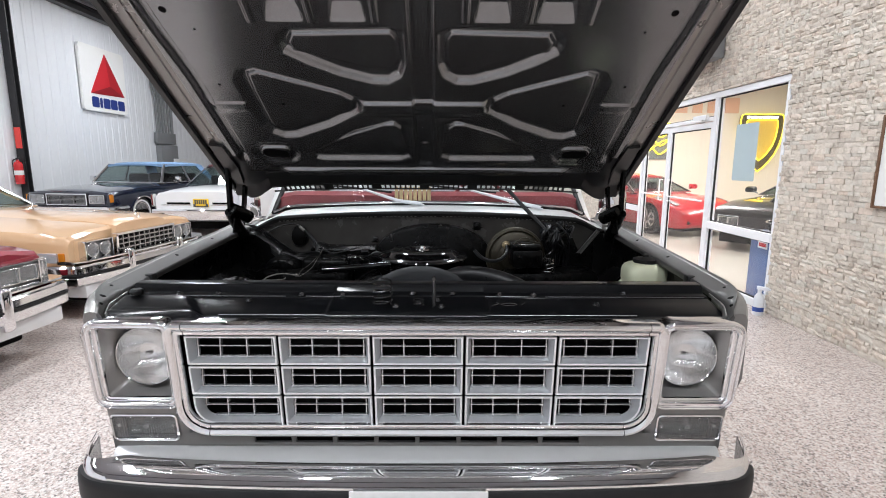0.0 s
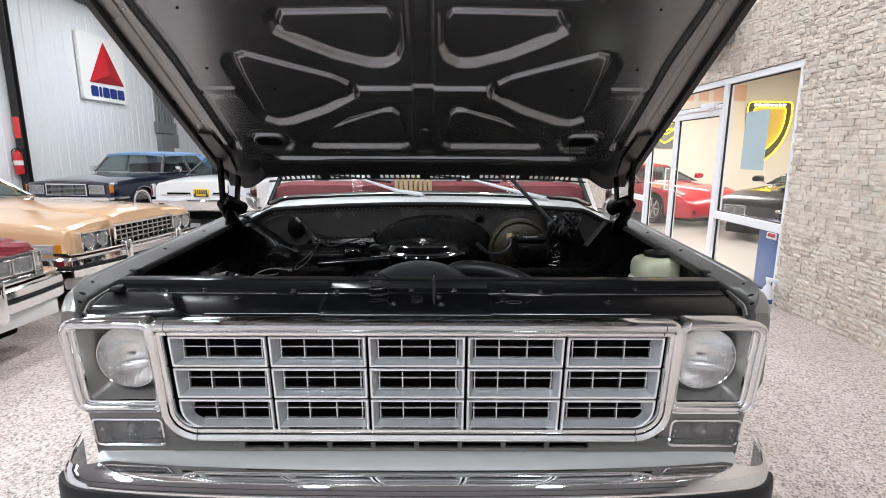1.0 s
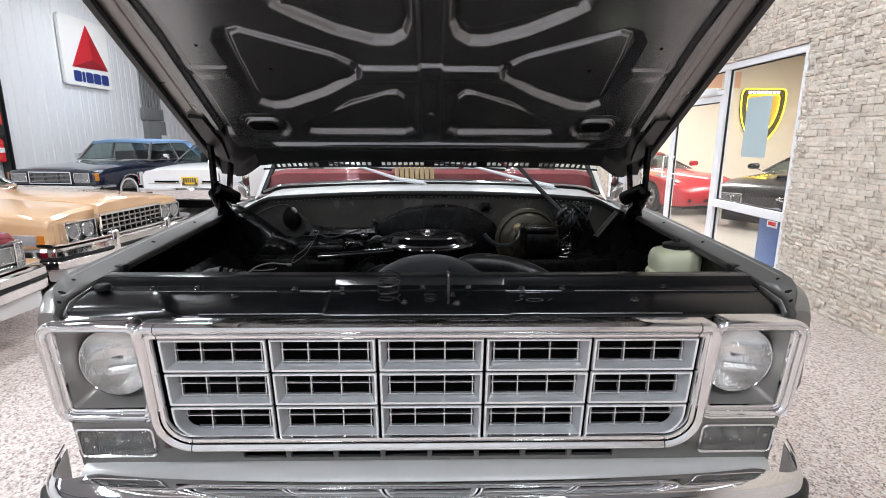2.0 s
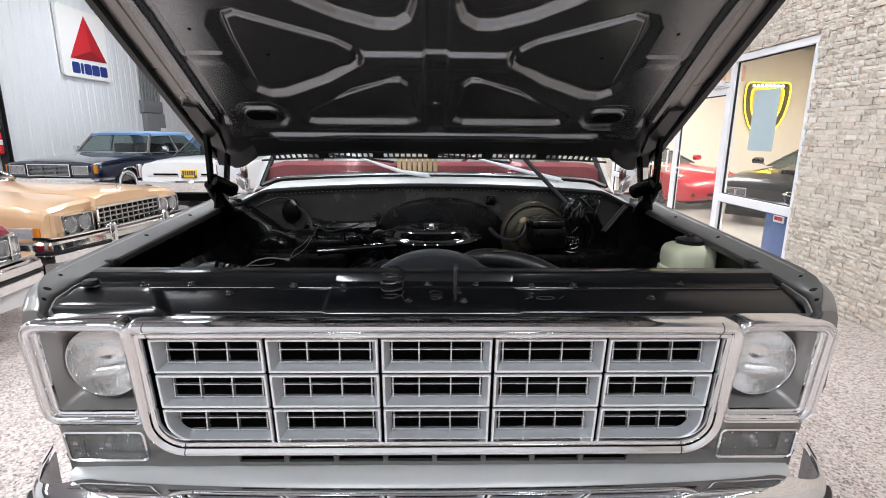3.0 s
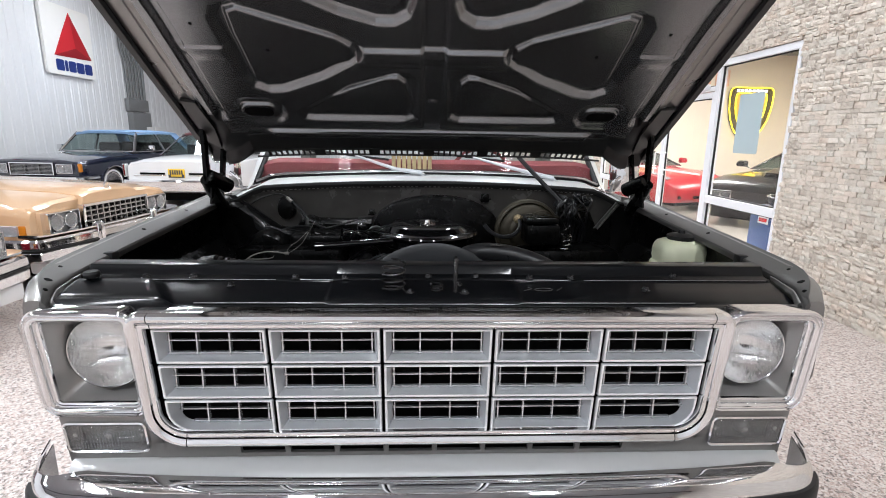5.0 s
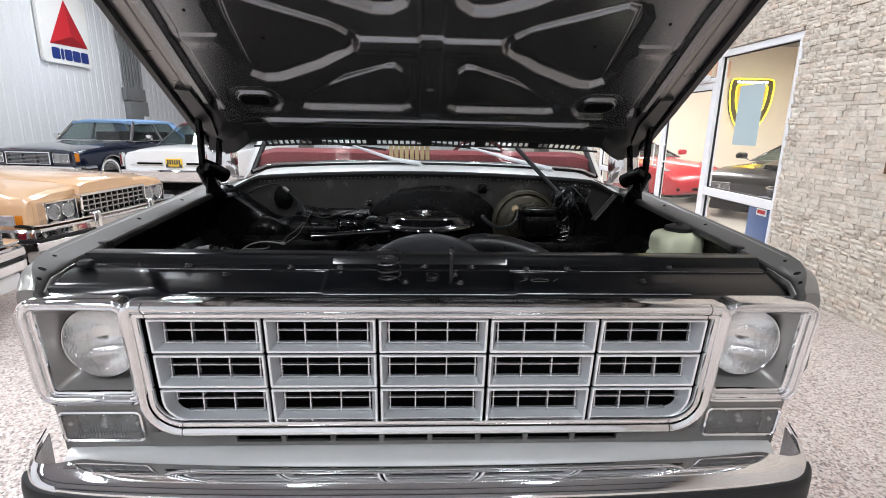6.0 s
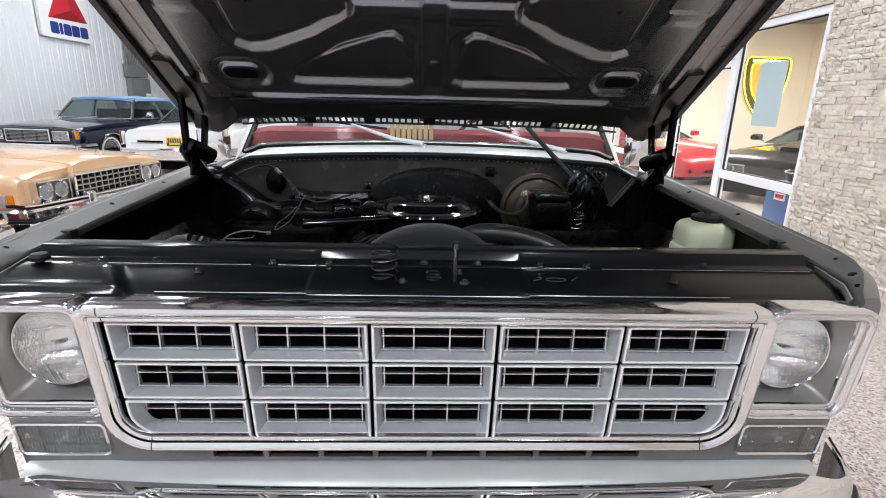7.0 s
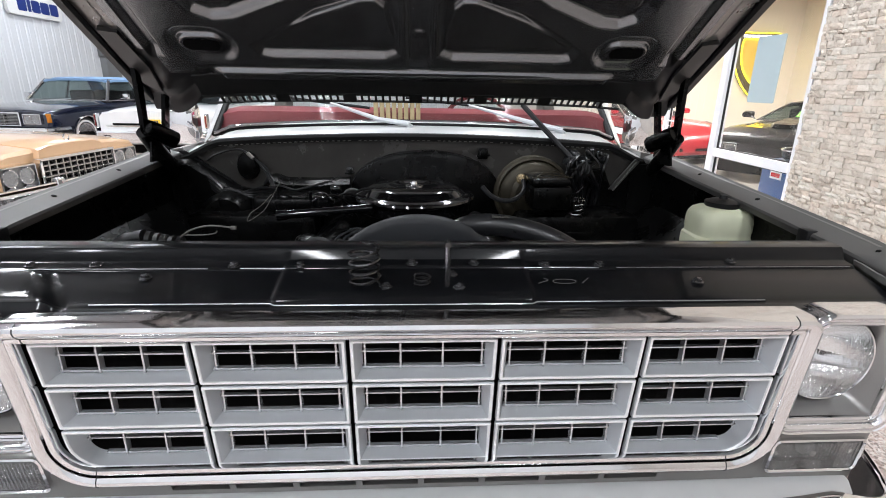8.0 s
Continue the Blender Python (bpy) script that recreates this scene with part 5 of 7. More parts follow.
def poly_sd(px, py, pts):
    """Signed distance to a polygon (negative inside)."""
    d = np.full(px.shape, 1e9)
    inside = np.zeros(px.shape, bool)
    m = len(pts)
    for i in range(m):
        ax, ay = pts[i]
        bx, by = pts[(i + 1) % m]
        ex, ey = bx - ax, by - ay
        t = np.clip(((px - ax) * ex + (py - ay) * ey) / (ex * ex + ey * ey), 0, 1)
        d = np.minimum(d, np.hypot(px - ax - t * ex, py - ay - t * ey))
        cond = (ay > py) != (by > py)
        with np.errstate(divide="ignore", invalid="ignore"):
            xi = (bx - ax) * (py - ay) / (by - ay) + ax
        inside ^= cond & (px < xi)
    return np.where(inside, -d, d)


def hood_relief(u, v):
    """Height of the stamped inner panel, towards the engine."""
    a = np.abs(u)
    h = np.zeros(u.shape)
    # each pocket: an outer drop into a wide moat, and an inner plate raised from it
    moats = [[(0.46, 0.6), (0.45, 0.567), (0.387, 0.521), (0.286, 0.464), (0.175, 0.424), (0.115, 0.424), (0.068, 0.456), (0.05, 0.511), (0.05, 0.648), (0.093, 0.672), (0.42, 0.664), (0.452, 0.642)],
             [(0.655, 0.44), (0.625, 0.488), (0.575, 0.503), (0.49, 0.472), (0.31, 0.402), (0.235, 0.362), (0.216, 0.33), (0.222, 0.3), (0.259, 0.254), (0.359, 0.184), (0.51, 0.112), (0.57, 0.105), (0.618, 0.134), (0.642, 0.185), (0.652, 0.377)],
             [(0.5, 0.005), (0.482, -0.045), (0.45, -0.056), (0.1, -0.056), (0.056, -0.03), (0.05, 0.185), (0.08, 0.222), (0.13, 0.228), (0.3, 0.16)]]
    plates = [[(0.404, 0.636), (0.096, 0.645), (0.079, 0.616), (0.079, 0.516), (0.111, 0.479), (0.186, 0.489), (0.413, 0.567), (0.426, 0.602)],
              [(0.603, 0.459), (0.569, 0.472), (0.487, 0.438), (0.304, 0.368), (0.258, 0.33), (0.253, 0.292), (0.279, 0.266), (0.472, 0.179), (0.566, 0.16), (0.603, 0.188), (0.608, 0.38)],
              [(0.455, 0.032), (0.302, 0.124), (0.158, 0.19), (0.12, 0.191), (0.092, 0.162), (0.07, 0.04), (0.088, 0.0), (0.44, -0.002)]]
    for pts, deep in zip(moats, (0.024, 0.025, 0.026)):
        h -= deep * smooth01(0.004, -0.028, poly_sd(a, v, pts))
    for pts, up in zip(plates, (0.015, 0.016, 0.018)):
        h += up * smooth01(0.007, -0.009, poly_sd(a, v, pts))
    d = np.hypot(np.maximum(np.abs(a - 0.633) - 0.03, 0), v * 0.85) - 0.07
    h -= 0.018 * smooth01(0.004, -0.03, d)
    d = np.hypot(np.maximum(np.abs(a - 0.637) - 0.03, 0), v) - 0.037
    h += 0.015 * smooth01(0.006, -0.006, d)
    # centre channel, cross beads, rear band
    h -= 0.014 * smooth01(0.045, 0.028, a) * smooth01(-0.10, -0.06, v)
    h += 0.004 * smooth01(0.03, 0.022, a) * smooth01(0.33, 0.345, v)
    h += 0.015 * smooth01(0.341, 0.327, v) * smooth01(0.25, 0.23, a) * smooth01(0.24, 0.3, v)
    h += 0.009 * smooth01(0.336, 0.324, v) * smooth01(0.64, 0.66, a) * smooth01(0.81, 0.79, a) * smooth01(0.26, 0.31, v)
    h += 0.02 * smooth01(-0.092, -0.110, v) * smooth01(0.66, 0.6, a)
    h -= 0.018 * smooth01(-0.150, -0.170, v) * smooth01(0.72, 0.66, a)
    # side channel
    c = 0.787 + 0.022 * smooth01(0.4, 0.75, v)
    h -= 0.022 * smooth01(0.024, 0.012, np.abs(a - c)) * smooth01(-0.06, -0.02, v)
    h -= 0.006 * smooth01(0.86, 0.87, a)
    # sloped pads at the front
    for x0, x1 in ((0.353, 0.463), (0.165, 0.27)):
        w = 0.012 * smooth01(0.7, 0.78, v)
        inside = smooth01(x0 - 0.004 + w, x0 + 0.006 + w, a) * smooth01(x1 + 0.004 - w, x1 - 0.006 - w, a) * smooth01(0.69, 0.696, v) * smooth01(0.8, 0.77, v)
        h -= 0.032 * inside * np.clip((v - 0.69) / 0.048, 0, 1)
    for x in (0.505, 0.325, 0.135):
        h += 0.01 * smooth01(0.014, 0.005, np.abs(a - x)) * smooth01(0.685, 0.695, v)
    # front fold
    h += 0.02 * smooth01(0.86, 0.93, v)
    # rubber bump hole
    h += 0.008 * smooth01(0.022, 0.012, np.hypot(u, v - 0.058))
    return h


def hood_rear(u):
    return -0.205 - 0.13 * smooth01(0.66, 0.86, np.abs(u))


def hood_at(u, v, h):
    sag = -0.012 * smooth01(0.8, 0.93, abs(u))
    return HO + Vector((u, 0, 0)) + HV * v + HN * (h + sag)


NU, NV = 520, 360
us = np.linspace(-0.925, 0.925, NU)
grid_u, grid_t = np.meshgrid(us, np.linspace(0, 1, NV), indexing="ij")
rear = hood_rear(grid_u)
grid_v = rear + (0.96 - rear) * grid_t
hh = hood_relief(grid_u, grid_v) + 0.03 * smooth01(0.05, 0.0, grid_t) * smooth01(0.6, 0.75, np.abs(grid_u))
lay = -0.012 * smooth01(0.8, 0.93, np.abs(grid_u))
co = np.array(HO)[None, None, :] + grid_u[..., None] * np.array((1.0, 0, 0)) + grid_v[..., None] * np.array(HV) + (hh + lay)[..., None] * np.array(HN)
idx = np.arange(NU * NV).reshape(NU, NV)
quads = np.stack([idx[:-1, :-1], idx[1:, :-1], idx[1:, 1:], idx[:-1, 1:]], -1).reshape(-1, 4)
me = bpy.data.meshes.new("inner_panel")
me.from_pydata(co.reshape(-1, 3).tolist(), [], quads.tolist())
me.materials.append(M_HOOD)
me.materials.append(M_HOODSIDE)
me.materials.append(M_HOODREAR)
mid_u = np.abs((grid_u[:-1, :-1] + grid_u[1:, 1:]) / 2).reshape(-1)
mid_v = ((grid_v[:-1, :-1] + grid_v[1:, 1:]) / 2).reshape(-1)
# taupe grey along the side margins, black on the rear band and rear corners
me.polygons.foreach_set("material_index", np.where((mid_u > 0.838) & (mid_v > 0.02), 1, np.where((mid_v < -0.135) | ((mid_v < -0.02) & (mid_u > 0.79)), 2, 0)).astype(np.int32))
me.shade_smooth()
bm = B()
rings = []
for u in np.linspace(-0.945, 0.945, 41):
    r = float(hood_rear(u)) + 0.002
    k = 0.045 * (abs(u) / 0.945) ** 6
    pts = [(r, 0.0), (r - 0.004, -0.012), (r + 0.02, -0.05 + k), (0.3, -0.075 + k), (0.75, -0.065 + k), (0.99, -0.035 + k), (0.985, -0.01), (0.965, 0.012), (0.955, 0.002), (0.97, -0.02 + k * 0.3), (0.7, -0.04 + k * 0.6), (0.3, -0.045 + k * 0.6), (r + 0.03, -0.03 + k * 0.5)]
    rings.append([hood_at(u, v, h) for v, h in pts])
loft(bm, rings)
hood = part("hood", bm, M_BODY, truck, "raised pewter grey hood seen from below")
inner = new("inner_panel", me)
inner.parent = hood
inner["label"] = "stamped dark grey satin inner panel"
bm = B()
for s in (-1, 1):
    loft(bm, [[hood_at(s * x, v, h) for x, h in ((0.918, 0.004), (0.924, 0.012), (0.945, 0.012), (0.95, 0.0), (0.947, -0.05), (0.93, -0.05))] for v in (-0.3, -0.1, 0.1, 0.3, 0.5, 0.7, 0.96)])
part("hood_edge", bm, M_HOODEDGE, hood, "dark folded side edge", split=True)
# small holes, as flat black discs for the shade inside them, and pads
bm = B()
for s in (-1, 1):
    for x, v, r in ((0.752, 0.731, 0.011), (0.69, 0.66, 0.004), (0.71, 0.42, 0.005), (0.52, 0.31, 0.006)):
        base = hood_at(s * x, v, float(hood_relief(np.array([x]), np.array([v]))[0]) + 0.001)
        ring = [base + Vector((1, 0, 0)) * r * math.cos(k * math.tau / 12) + HV * r * math.sin(k * math.tau / 12) for k in range(12)]
        bm.faces.new([bm.verts.new(p) for p in ring])
for s in (-1, 1):
    ring = []
    for k in range(28):
        ang = k * math.tau / 28
        du = 0.022 * math.cos(ang) + 0.03 * (1 if math.cos(ang) > 0 else -1)
        uu, vv = s * (0.637 + du), 0.0 + 0.024 * math.sin(ang)
        ring.append(hood_at(uu, vv, float(hood_relief(np.array([0.637]), np.array([0.0]))[0]) + 0.0012))
    bm.faces.new([bm.verts.new(p) for p in ring])
part("drain_hole", bm, M_DARK, hood, smooth=0, split=True)
bm = B()
for s in (-1, 1):
    loft(bm, [[hood_at(s * x, v, h) for x, v in ((0.845, 0.06), (0.9, 0.06), (0.9, -0.2), (0.86, -0.24), (0.835, -0.1))] for h in (-0.004, 0.012)])
part("hinge_plate", bm, M_HOODEDGE, hood, "dark hinge plate", smooth=0, split=True)
# slotted rear lip: rails and bars with openings between
bm = B()
def lip(u, v, h):
    q = HO + HV * (v - 0.10 * (u / 0.66) ** 4 * 0.2) + HN * h
    return Vector((u, q.y, q.z))
loft(bm, [[lip(u, -0.1, 0.012), lip(u, -0.192, 0.025), lip(u, -0.192, 0.0285), lip(u, -0.1, 0.016)] for u in np.linspace(-0.72, 0.72, 25)])
for v0, v1 in ((-0.19, -0.203), (-0.237, -0.2425)):
    loft(bm, [[lip(u, v0, 0.024), lip(u, v1, 0.024), lip(u, v1, 0.03), lip(u, v0, 0.03)] for u in np.linspace(-0.72, 0.72, 25)])
for g in range(6):
    c0 = -0.66 + g * 0.2225
    for k in range(9):
        u0 = c0 + k * 0.0235
        w = 0.0075 if 0 < k < 8 else 0.01
        loft(bm, [[lip(u, -0.202, 0.0245), lip(u, -0.238, 0.0245), lip(u, -0.238, 0.0295), lip(u, -0.202, 0.0295)] for u in (u0 - w / 2, u0 + w / 2)])
    u0 = c0 + 8 * 0.0235
    if g < 5:
        loft(bm, [[lip(u, -0.202, 0.0245), lip(u, -0.238, 0.0245), lip(u, -0.238, 0.0295), lip(u, -0.202, 0.0295)] for u in (u0, c0 + 0.2225)])
part("slotted_lip", bm, M_HOODEDGE, hood, "black rear lip with rows of air slots", smooth=0)
bm = B()
tube(bm, [(0.41, 1.27, 1.345), (0.5, 1.195, 1.245), (0.6, 1.12, 1.138)], 0.0105, 8)
tube(bm, [(0.452, 1.235, 1.3), (0.535, 1.17, 1.2), (0.63, 1.11, 1.12)], 0.005, 8)
part("prop_cable", bm, M_RUBBER, hood, "black cable between hood and firewall")

# ---- cab, bed and wheels of the truck ----
bm = B()
ws0, ws1 = [], []
for x in np.linspace(-0.85, 0.85, 25):
    ws0.append((x, 1.40 + 0.05 * (abs(x) / 0.85) ** 2, cowl_z(x) + 0.029 + 0.014 * float(smooth01(0.74, 0.85, abs(x)))))
    ws1.append((x * 0.9, 1.92 + 0.05 * (abs(x) / 0.85) ** 2, 1.72))
rows = [[bm.verts.new(p) for p in ws0], [bm.verts.new(p) for p in ws1]]
for i in range(24):
    bm.faces.new((rows[0][i], rows[0][i + 1], rows[1][i + 1], rows[1][i]))
ob = part("windshield", bm, M_SCREEN, truck, "clear curved windshield")
ob.visible_shadow = False
bm = B()
edge = ws0 + list(reversed(ws1))
tube(bm, [(x * 1.006, y - 0.004, z) for x, y, z in edge], 0.014, 8, closed=True)
part("windshield_gasket", bm, M_GASKET, truck, "black windshield gasket")
bm = B()
tube(bm, [(x * 1.0, y - 0.016, z + 0.006) for x, y, z in ws0], 0.006, 8)
part("windshield_trim", bm, M_CHROME, truck, "bright windshield trim")
bm = B()
for s in (-1, 1):
    loft(bm, [[(s * x, y, z) for x, y, z in ((0.862, 1.42, 1.2), (0.905, 1.43, 1.15), (0.93, 1.52, 1.15), (0.88, 1.5, 1.2))], [(s * x, y, z) for x, y, z in ((0.775, 1.95, 1.72), (0.83, 1.97, 1.7), (0.84, 2.04, 1.7), (0.79, 2.02, 1.72))]])
part("windshield_pillar", bm, M_BODYLIGHT, truck, "light silver windshield pillar", split=True)
bm = B()
for s in (-1, 1):
    loft(bm, [[(s * x, y, z) for x, y, z in ((0.87, 2.72, 1.2), (0.96, 2.72, 1.15), (0.96, 2.92, 1.15), (0.87, 2.92, 1.2))], [(s * x, y, z) for x, y, z in ((0.78, 2.68, 1.72), (0.83, 2.68, 1.7), (0.83, 2.84, 1.7), (0.78, 2.84, 1.72))]])
loft(bm, [[(x, y, z - 0.03 * (abs(x) / 0.83) ** 2) for x in np.linspace(-0.83, 0.83, 13)] + [(x, y, z - 0.03 - 0.03 * (abs(x) / 0.83) ** 2) for x in np.linspace(0.83, -0.83, 13)] for y, z in ((1.93, 1.74), (2.1, 1.77), (2.5, 1.78), (2.8, 1.76), (2.86, 1.73))])
box(bm, -0.87, 0.87, 2.86, 2.92, 0.6, 1.2, 0.01)
part("cab_panel", bm, M_BODY, truck, split=True)
bm = B()
box(bm, -0.78, 0.78, 2.875, 2.88, 1.2, 1.7)
part("rear_window", bm, M_GLASS, truck, smooth=0).visible_shadow = False
bm = B()
for s in (-1, 1):
    loft(bm, [[(s * x, y, z) for x, z in ((0.975, 0.5), (0.985, 0.7), (0.98, 1.0), (0.955, 1.16), (0.9, 1.17), (0.9, 0.5))] for y in (1.24, 2.0, 2.92)])
part("door_skin", bm, M_BODY, truck, "pewter grey door", split=True)
bm = B()
box(bm, -0.75, 0.75, 2.3, 2.5, 0.75, 0.95, 0.05, 3)
box(bm, -0.76, -0.22, 2.52, 2.66, 0.8, 1.2, 0.05, 3)
box(bm, 0.12, 0.76, 2.52, 2.66, 0.8, 1.2, 0.05, 3)
box(bm, -0.21, 0.11, 2.53, 2.66, 0.8, 1.17, 0.04, 3)
part("seat_cushion", bm, M_MAROON, truck, "maroon vinyl seat", split=True)
bm = B()
rings = []
for x in np.linspace(-0.85, 0.85, 21):
    k = float(smooth01(0.85, 0.75, abs(x)))
    rings.append([(x, 1.56 + d, z) for d, z in ((0.0, 1.1), (-0.06, 1.18), (-0.05, 1.275 + 0.02 * k), (0.0, 1.295 + 0.02 * k), (0.12, 1.29 + 0.015 * k), (0.22, 1.26), (0.22, 1.1))])
loft(bm, rings)
part("dashboard", bm, M_MAROON, truck, "maroon dashboard behind the windshield")
bm = B()
for k in range(8):
    x = -0.19 + k * 0.026
    box(bm, x, x + 0.02, 1.49, 1.5, 1.24, 1.345, 0.003, 1)
part("dash_slat", bm, M_TAN_CURTAIN, truck, "tan slat on the dashboard", split=True)
bm = B()
tube(bm, [(0.33 + 0.19 * math.cos(a), 2.02 + 0.07 * math.sin(a), 1.19 + 0.17 * math.sin(a)) for a in np.linspace(0, math.tau, 33)[:-1]], 0.012, 8, closed=True)
part("steering_wheel", bm, M_MAROON, truck)
# wipers
for px, tx in ((-0.033, -0.4), (0.6, 0.17)):
    bm = B()
    turned(bm, [(0.014, 0), (0.014, 0.012), (0.006, 0.016)], (px, 1.343, cowl_z(px) + 0.013), "z", 12)
    tube(bm, [(px, 1.34, cowl_z(px) + 0.028), (px + (tx - px) * 0.35, 1.372, 1.276), (tx, 1.455, 1.345)], [0.012, 0.009, 0.005], 8)
    part("wiper_arm", bm, M_ARGENT, truck, "silver wiper arm")
    bm = B()
    a, b = Vector((tx + 0.2, 1.425, 1.318)), Vector((tx - 0.22, 1.47, 1.36))
    tube(bm, [a, b], 0.006, 6)
    part("wiper_blade", bm, M_RUBBER, truck)
for s in (-1, 1):
    bm = B()
    loft(bm, [[(s * (1.165 + x), 1.87 + d, 1.225 + z) for x, z in rrect(-0.085 * k, 0.085 * k, -0.1 * k, 0.1 * k, 0.05 * k, 6)] for d, k in ((-0.05, 0.35), (-0.04, 0.75), (-0.015, 0.97), (0.01, 1.0), (0.014, 0.95))])
    tube(bm, [(s * 0.97, 1.85, 1.12), (s * 1.1, 1.86, 1.13), (s * 1.16, 1.86, 1.17)], 0.012, 8)
    tube(bm, spline([(s * 0.95, 1.5, 1.17), (s * 0.99, 1.6, 1.19), (s * 1.06, 1.75, 1.2), (s * 1.13, 1.84, 1.22)]), 0.009, 8)
    part("door_mirror", bm, M_CHROME, truck, "chrome door mirror")
bm = B()
for s in (-1, 1):
    loft(bm, [[(s * x, y, z) for x, z in ((0.97, 0.5), (0.985, 0.7), (0.98, 1.0), (0.965, 1.13), (0.9, 1.14), (0.9, 0.5))] for y in (2.96, 4.0, 5.0)])
box(bm, -0.9, 0.9, 2.96, 5.0, 0.6, 0.64)
box(bm, -0.9, 0.9, 4.96, 5.0, 0.64, 1.13)
box(bm, -0.9, 0.9, 2.96, 3.0, 0.64, 1.13)
part("bed_panel", bm, M_BODY, truck, "grey cargo bed panel", split=True)
bm = B()
for x0, x1 in ((-0.45, -0.37), (0.37, 0.45)):
    box(bm, x0, x1, 0.1, 4.95, 0.38, 0.5)
part("chassis_rail", bm, M_BAY, truck, smooth=0, split=True)


def wheel(parent, loc, r, w, rim_mat, axis="x", spokes=0, whitewall=False):
    """A tyre with its rim, turned about the axis."""
    bm = B()
    turned(bm, [(r * 0.62, -w / 2 * 0.9), (r * 0.9, -w / 2), (r, -w / 2 * 0.7), (r, w / 2 * 0.7), (r * 0.9, w / 2), (r * 0.62, w / 2 * 0.9)], (0, 0, 0), axis, 32)
    ty = part("wheel", bm, M_TYRE, parent)
    ty.location = loc
    bm = B()
    turned(bm, [(r * 0.66, -w / 2 * 0.9), (r * 0.64, -w / 2 * 0.98), (r * 0.6, -w / 2 * 0.9), (r * 0.56, -w * 0.2), (r * 0.2, -w * 0.25), (r * 0.15, -w * 0.4), (r * 0.02, -w * 0.42), (r * 0.02, w * 0.42), (r * 0.15, w * 0.4), (r * 0.2, w * 0.25), (r * 0.56, w * 0.2), (r * 0.6, w / 2 * 0.9), (r * 0.64, w / 2 * 0.98), (r * 0.66, w / 2 * 0.9)], (0, 0, 0), axis, 32)
    part("rim", bm, rim_mat, ty)
    if spokes:
        bm = B()
        for k in range(spokes):
            a = k * math.tau / spokes
            d, n = Vector((math.cos(a), math.sin(a))), Vector((-math.sin(a), math.cos(a)))
            for sd in (-1, 1):
                quad = []
                for rr, ww in ((0.16, 0.07), (0.62, 0.05)):
                    for sg in (-1, 1):
                        q = d * r * rr + n * r * ww * sg
                        quad.append((q.x, q.y))
                o = [quad[0], quad[2], quad[3], quad[1]]
                ax = {"x": 0, "y": 1}[axis]
                extrude(bm, o, ax, sd * w * 0.38, sd * w * 0.46)
        part("spoke", bm, rim_mat, ty, stuff=True)
    if whitewall:
        bm = B()
        for sd in (-1, 1):
            turned(bm, [(r * 0.7, sd * w / 2 * 0.95), (r * 0.72, sd * w / 2 * 0.985), (r * 0.8, sd * w / 2 * 1.0), (r * 0.82, sd * w / 2 * 0.97)], (0, 0, 0), axis, 32, caps=False)
        part("whitewall", bm, M_PLATE, ty, split=True)
    return ty


for s in (-1, 1):
    for y in (0.72, 4.0):
        wheel(truck, (s * 0.83, y, 0.355), 0.355, 0.22, M_WHEEL, "x", 5)

# ---- the other cars; each one's own x runs forward from its back, 0 at the nose ----
def car_body(parent, stations, mat, arches, label, r_arch):
    """A car's lower body lofted through (x, half width, sill, shoulder, crown), with wheel arches cut out."""
    bm = B()
    rings = []
    for x, w, zb, zs, zc in stations:
        half = [(0.0, zc), (0.35 * w, zc - 0.04 * (zc - zs)), (0.7 * w, zc - 0.3 * (zc - zs)), (0.88 * w, zs + 0.08 * (zc - zs)), (0.955 * w, zs - 0.006), (0.985 * w, zs - 0.035), (w, zs - 0.12 * (zs - zb) - 0.03), (1.0 * w, zb + 0.4 * (zs - zb)), (0.975 * w, zb + 0.08), (0.93 * w, zb)]
        ring = [(x, y, z) for y, z in half] + [(x, 0.0, zb)] + [(x, -y, z) for y, z in reversed(half[1:])]
        rings.append(ring)
    loft(bm, rings)
    body = part("body", bm, mat, parent, label)
    cutters = []
    for ax in arches:
        cb = B()
        turned(cb, [(r_arch, -1.3), (r_arch, 1.3)], (0, 0, 0), "y", 32)
        c = mesh_ob("cutter", cb, mat)
        c.matrix_world = parent.matrix_basis @ Matrix.Translation((ax, 0, 0.33))
        cutters.append(c)
    bpy.context.view_layer.update()
    baked(body, cutters)
    body.data.shade_smooth()
    body.data.set_sharp_from_angle(angle=radians(32))
    bm = B()
    for ax in arches:
        for s in (-1, 1):
            y0, y1 = sorted((s * 0.45, s * 0.5))
            box(bm, ax - r_arch * 1.05, ax + r_arch * 1.05, y0, y1, 0.2, 0.33 + r_arch * 1.02)
    part("wheel_well", bm, M_DARK, parent, smooth=0, split=True)
    bm = B()
    box(bm, stations[0][0] + 0.3, -0.04, -0.7, 0.7, 0.13, 0.36, 0.02)
    part("underbody", bm, M_DARK, parent, smooth=0)
    return body


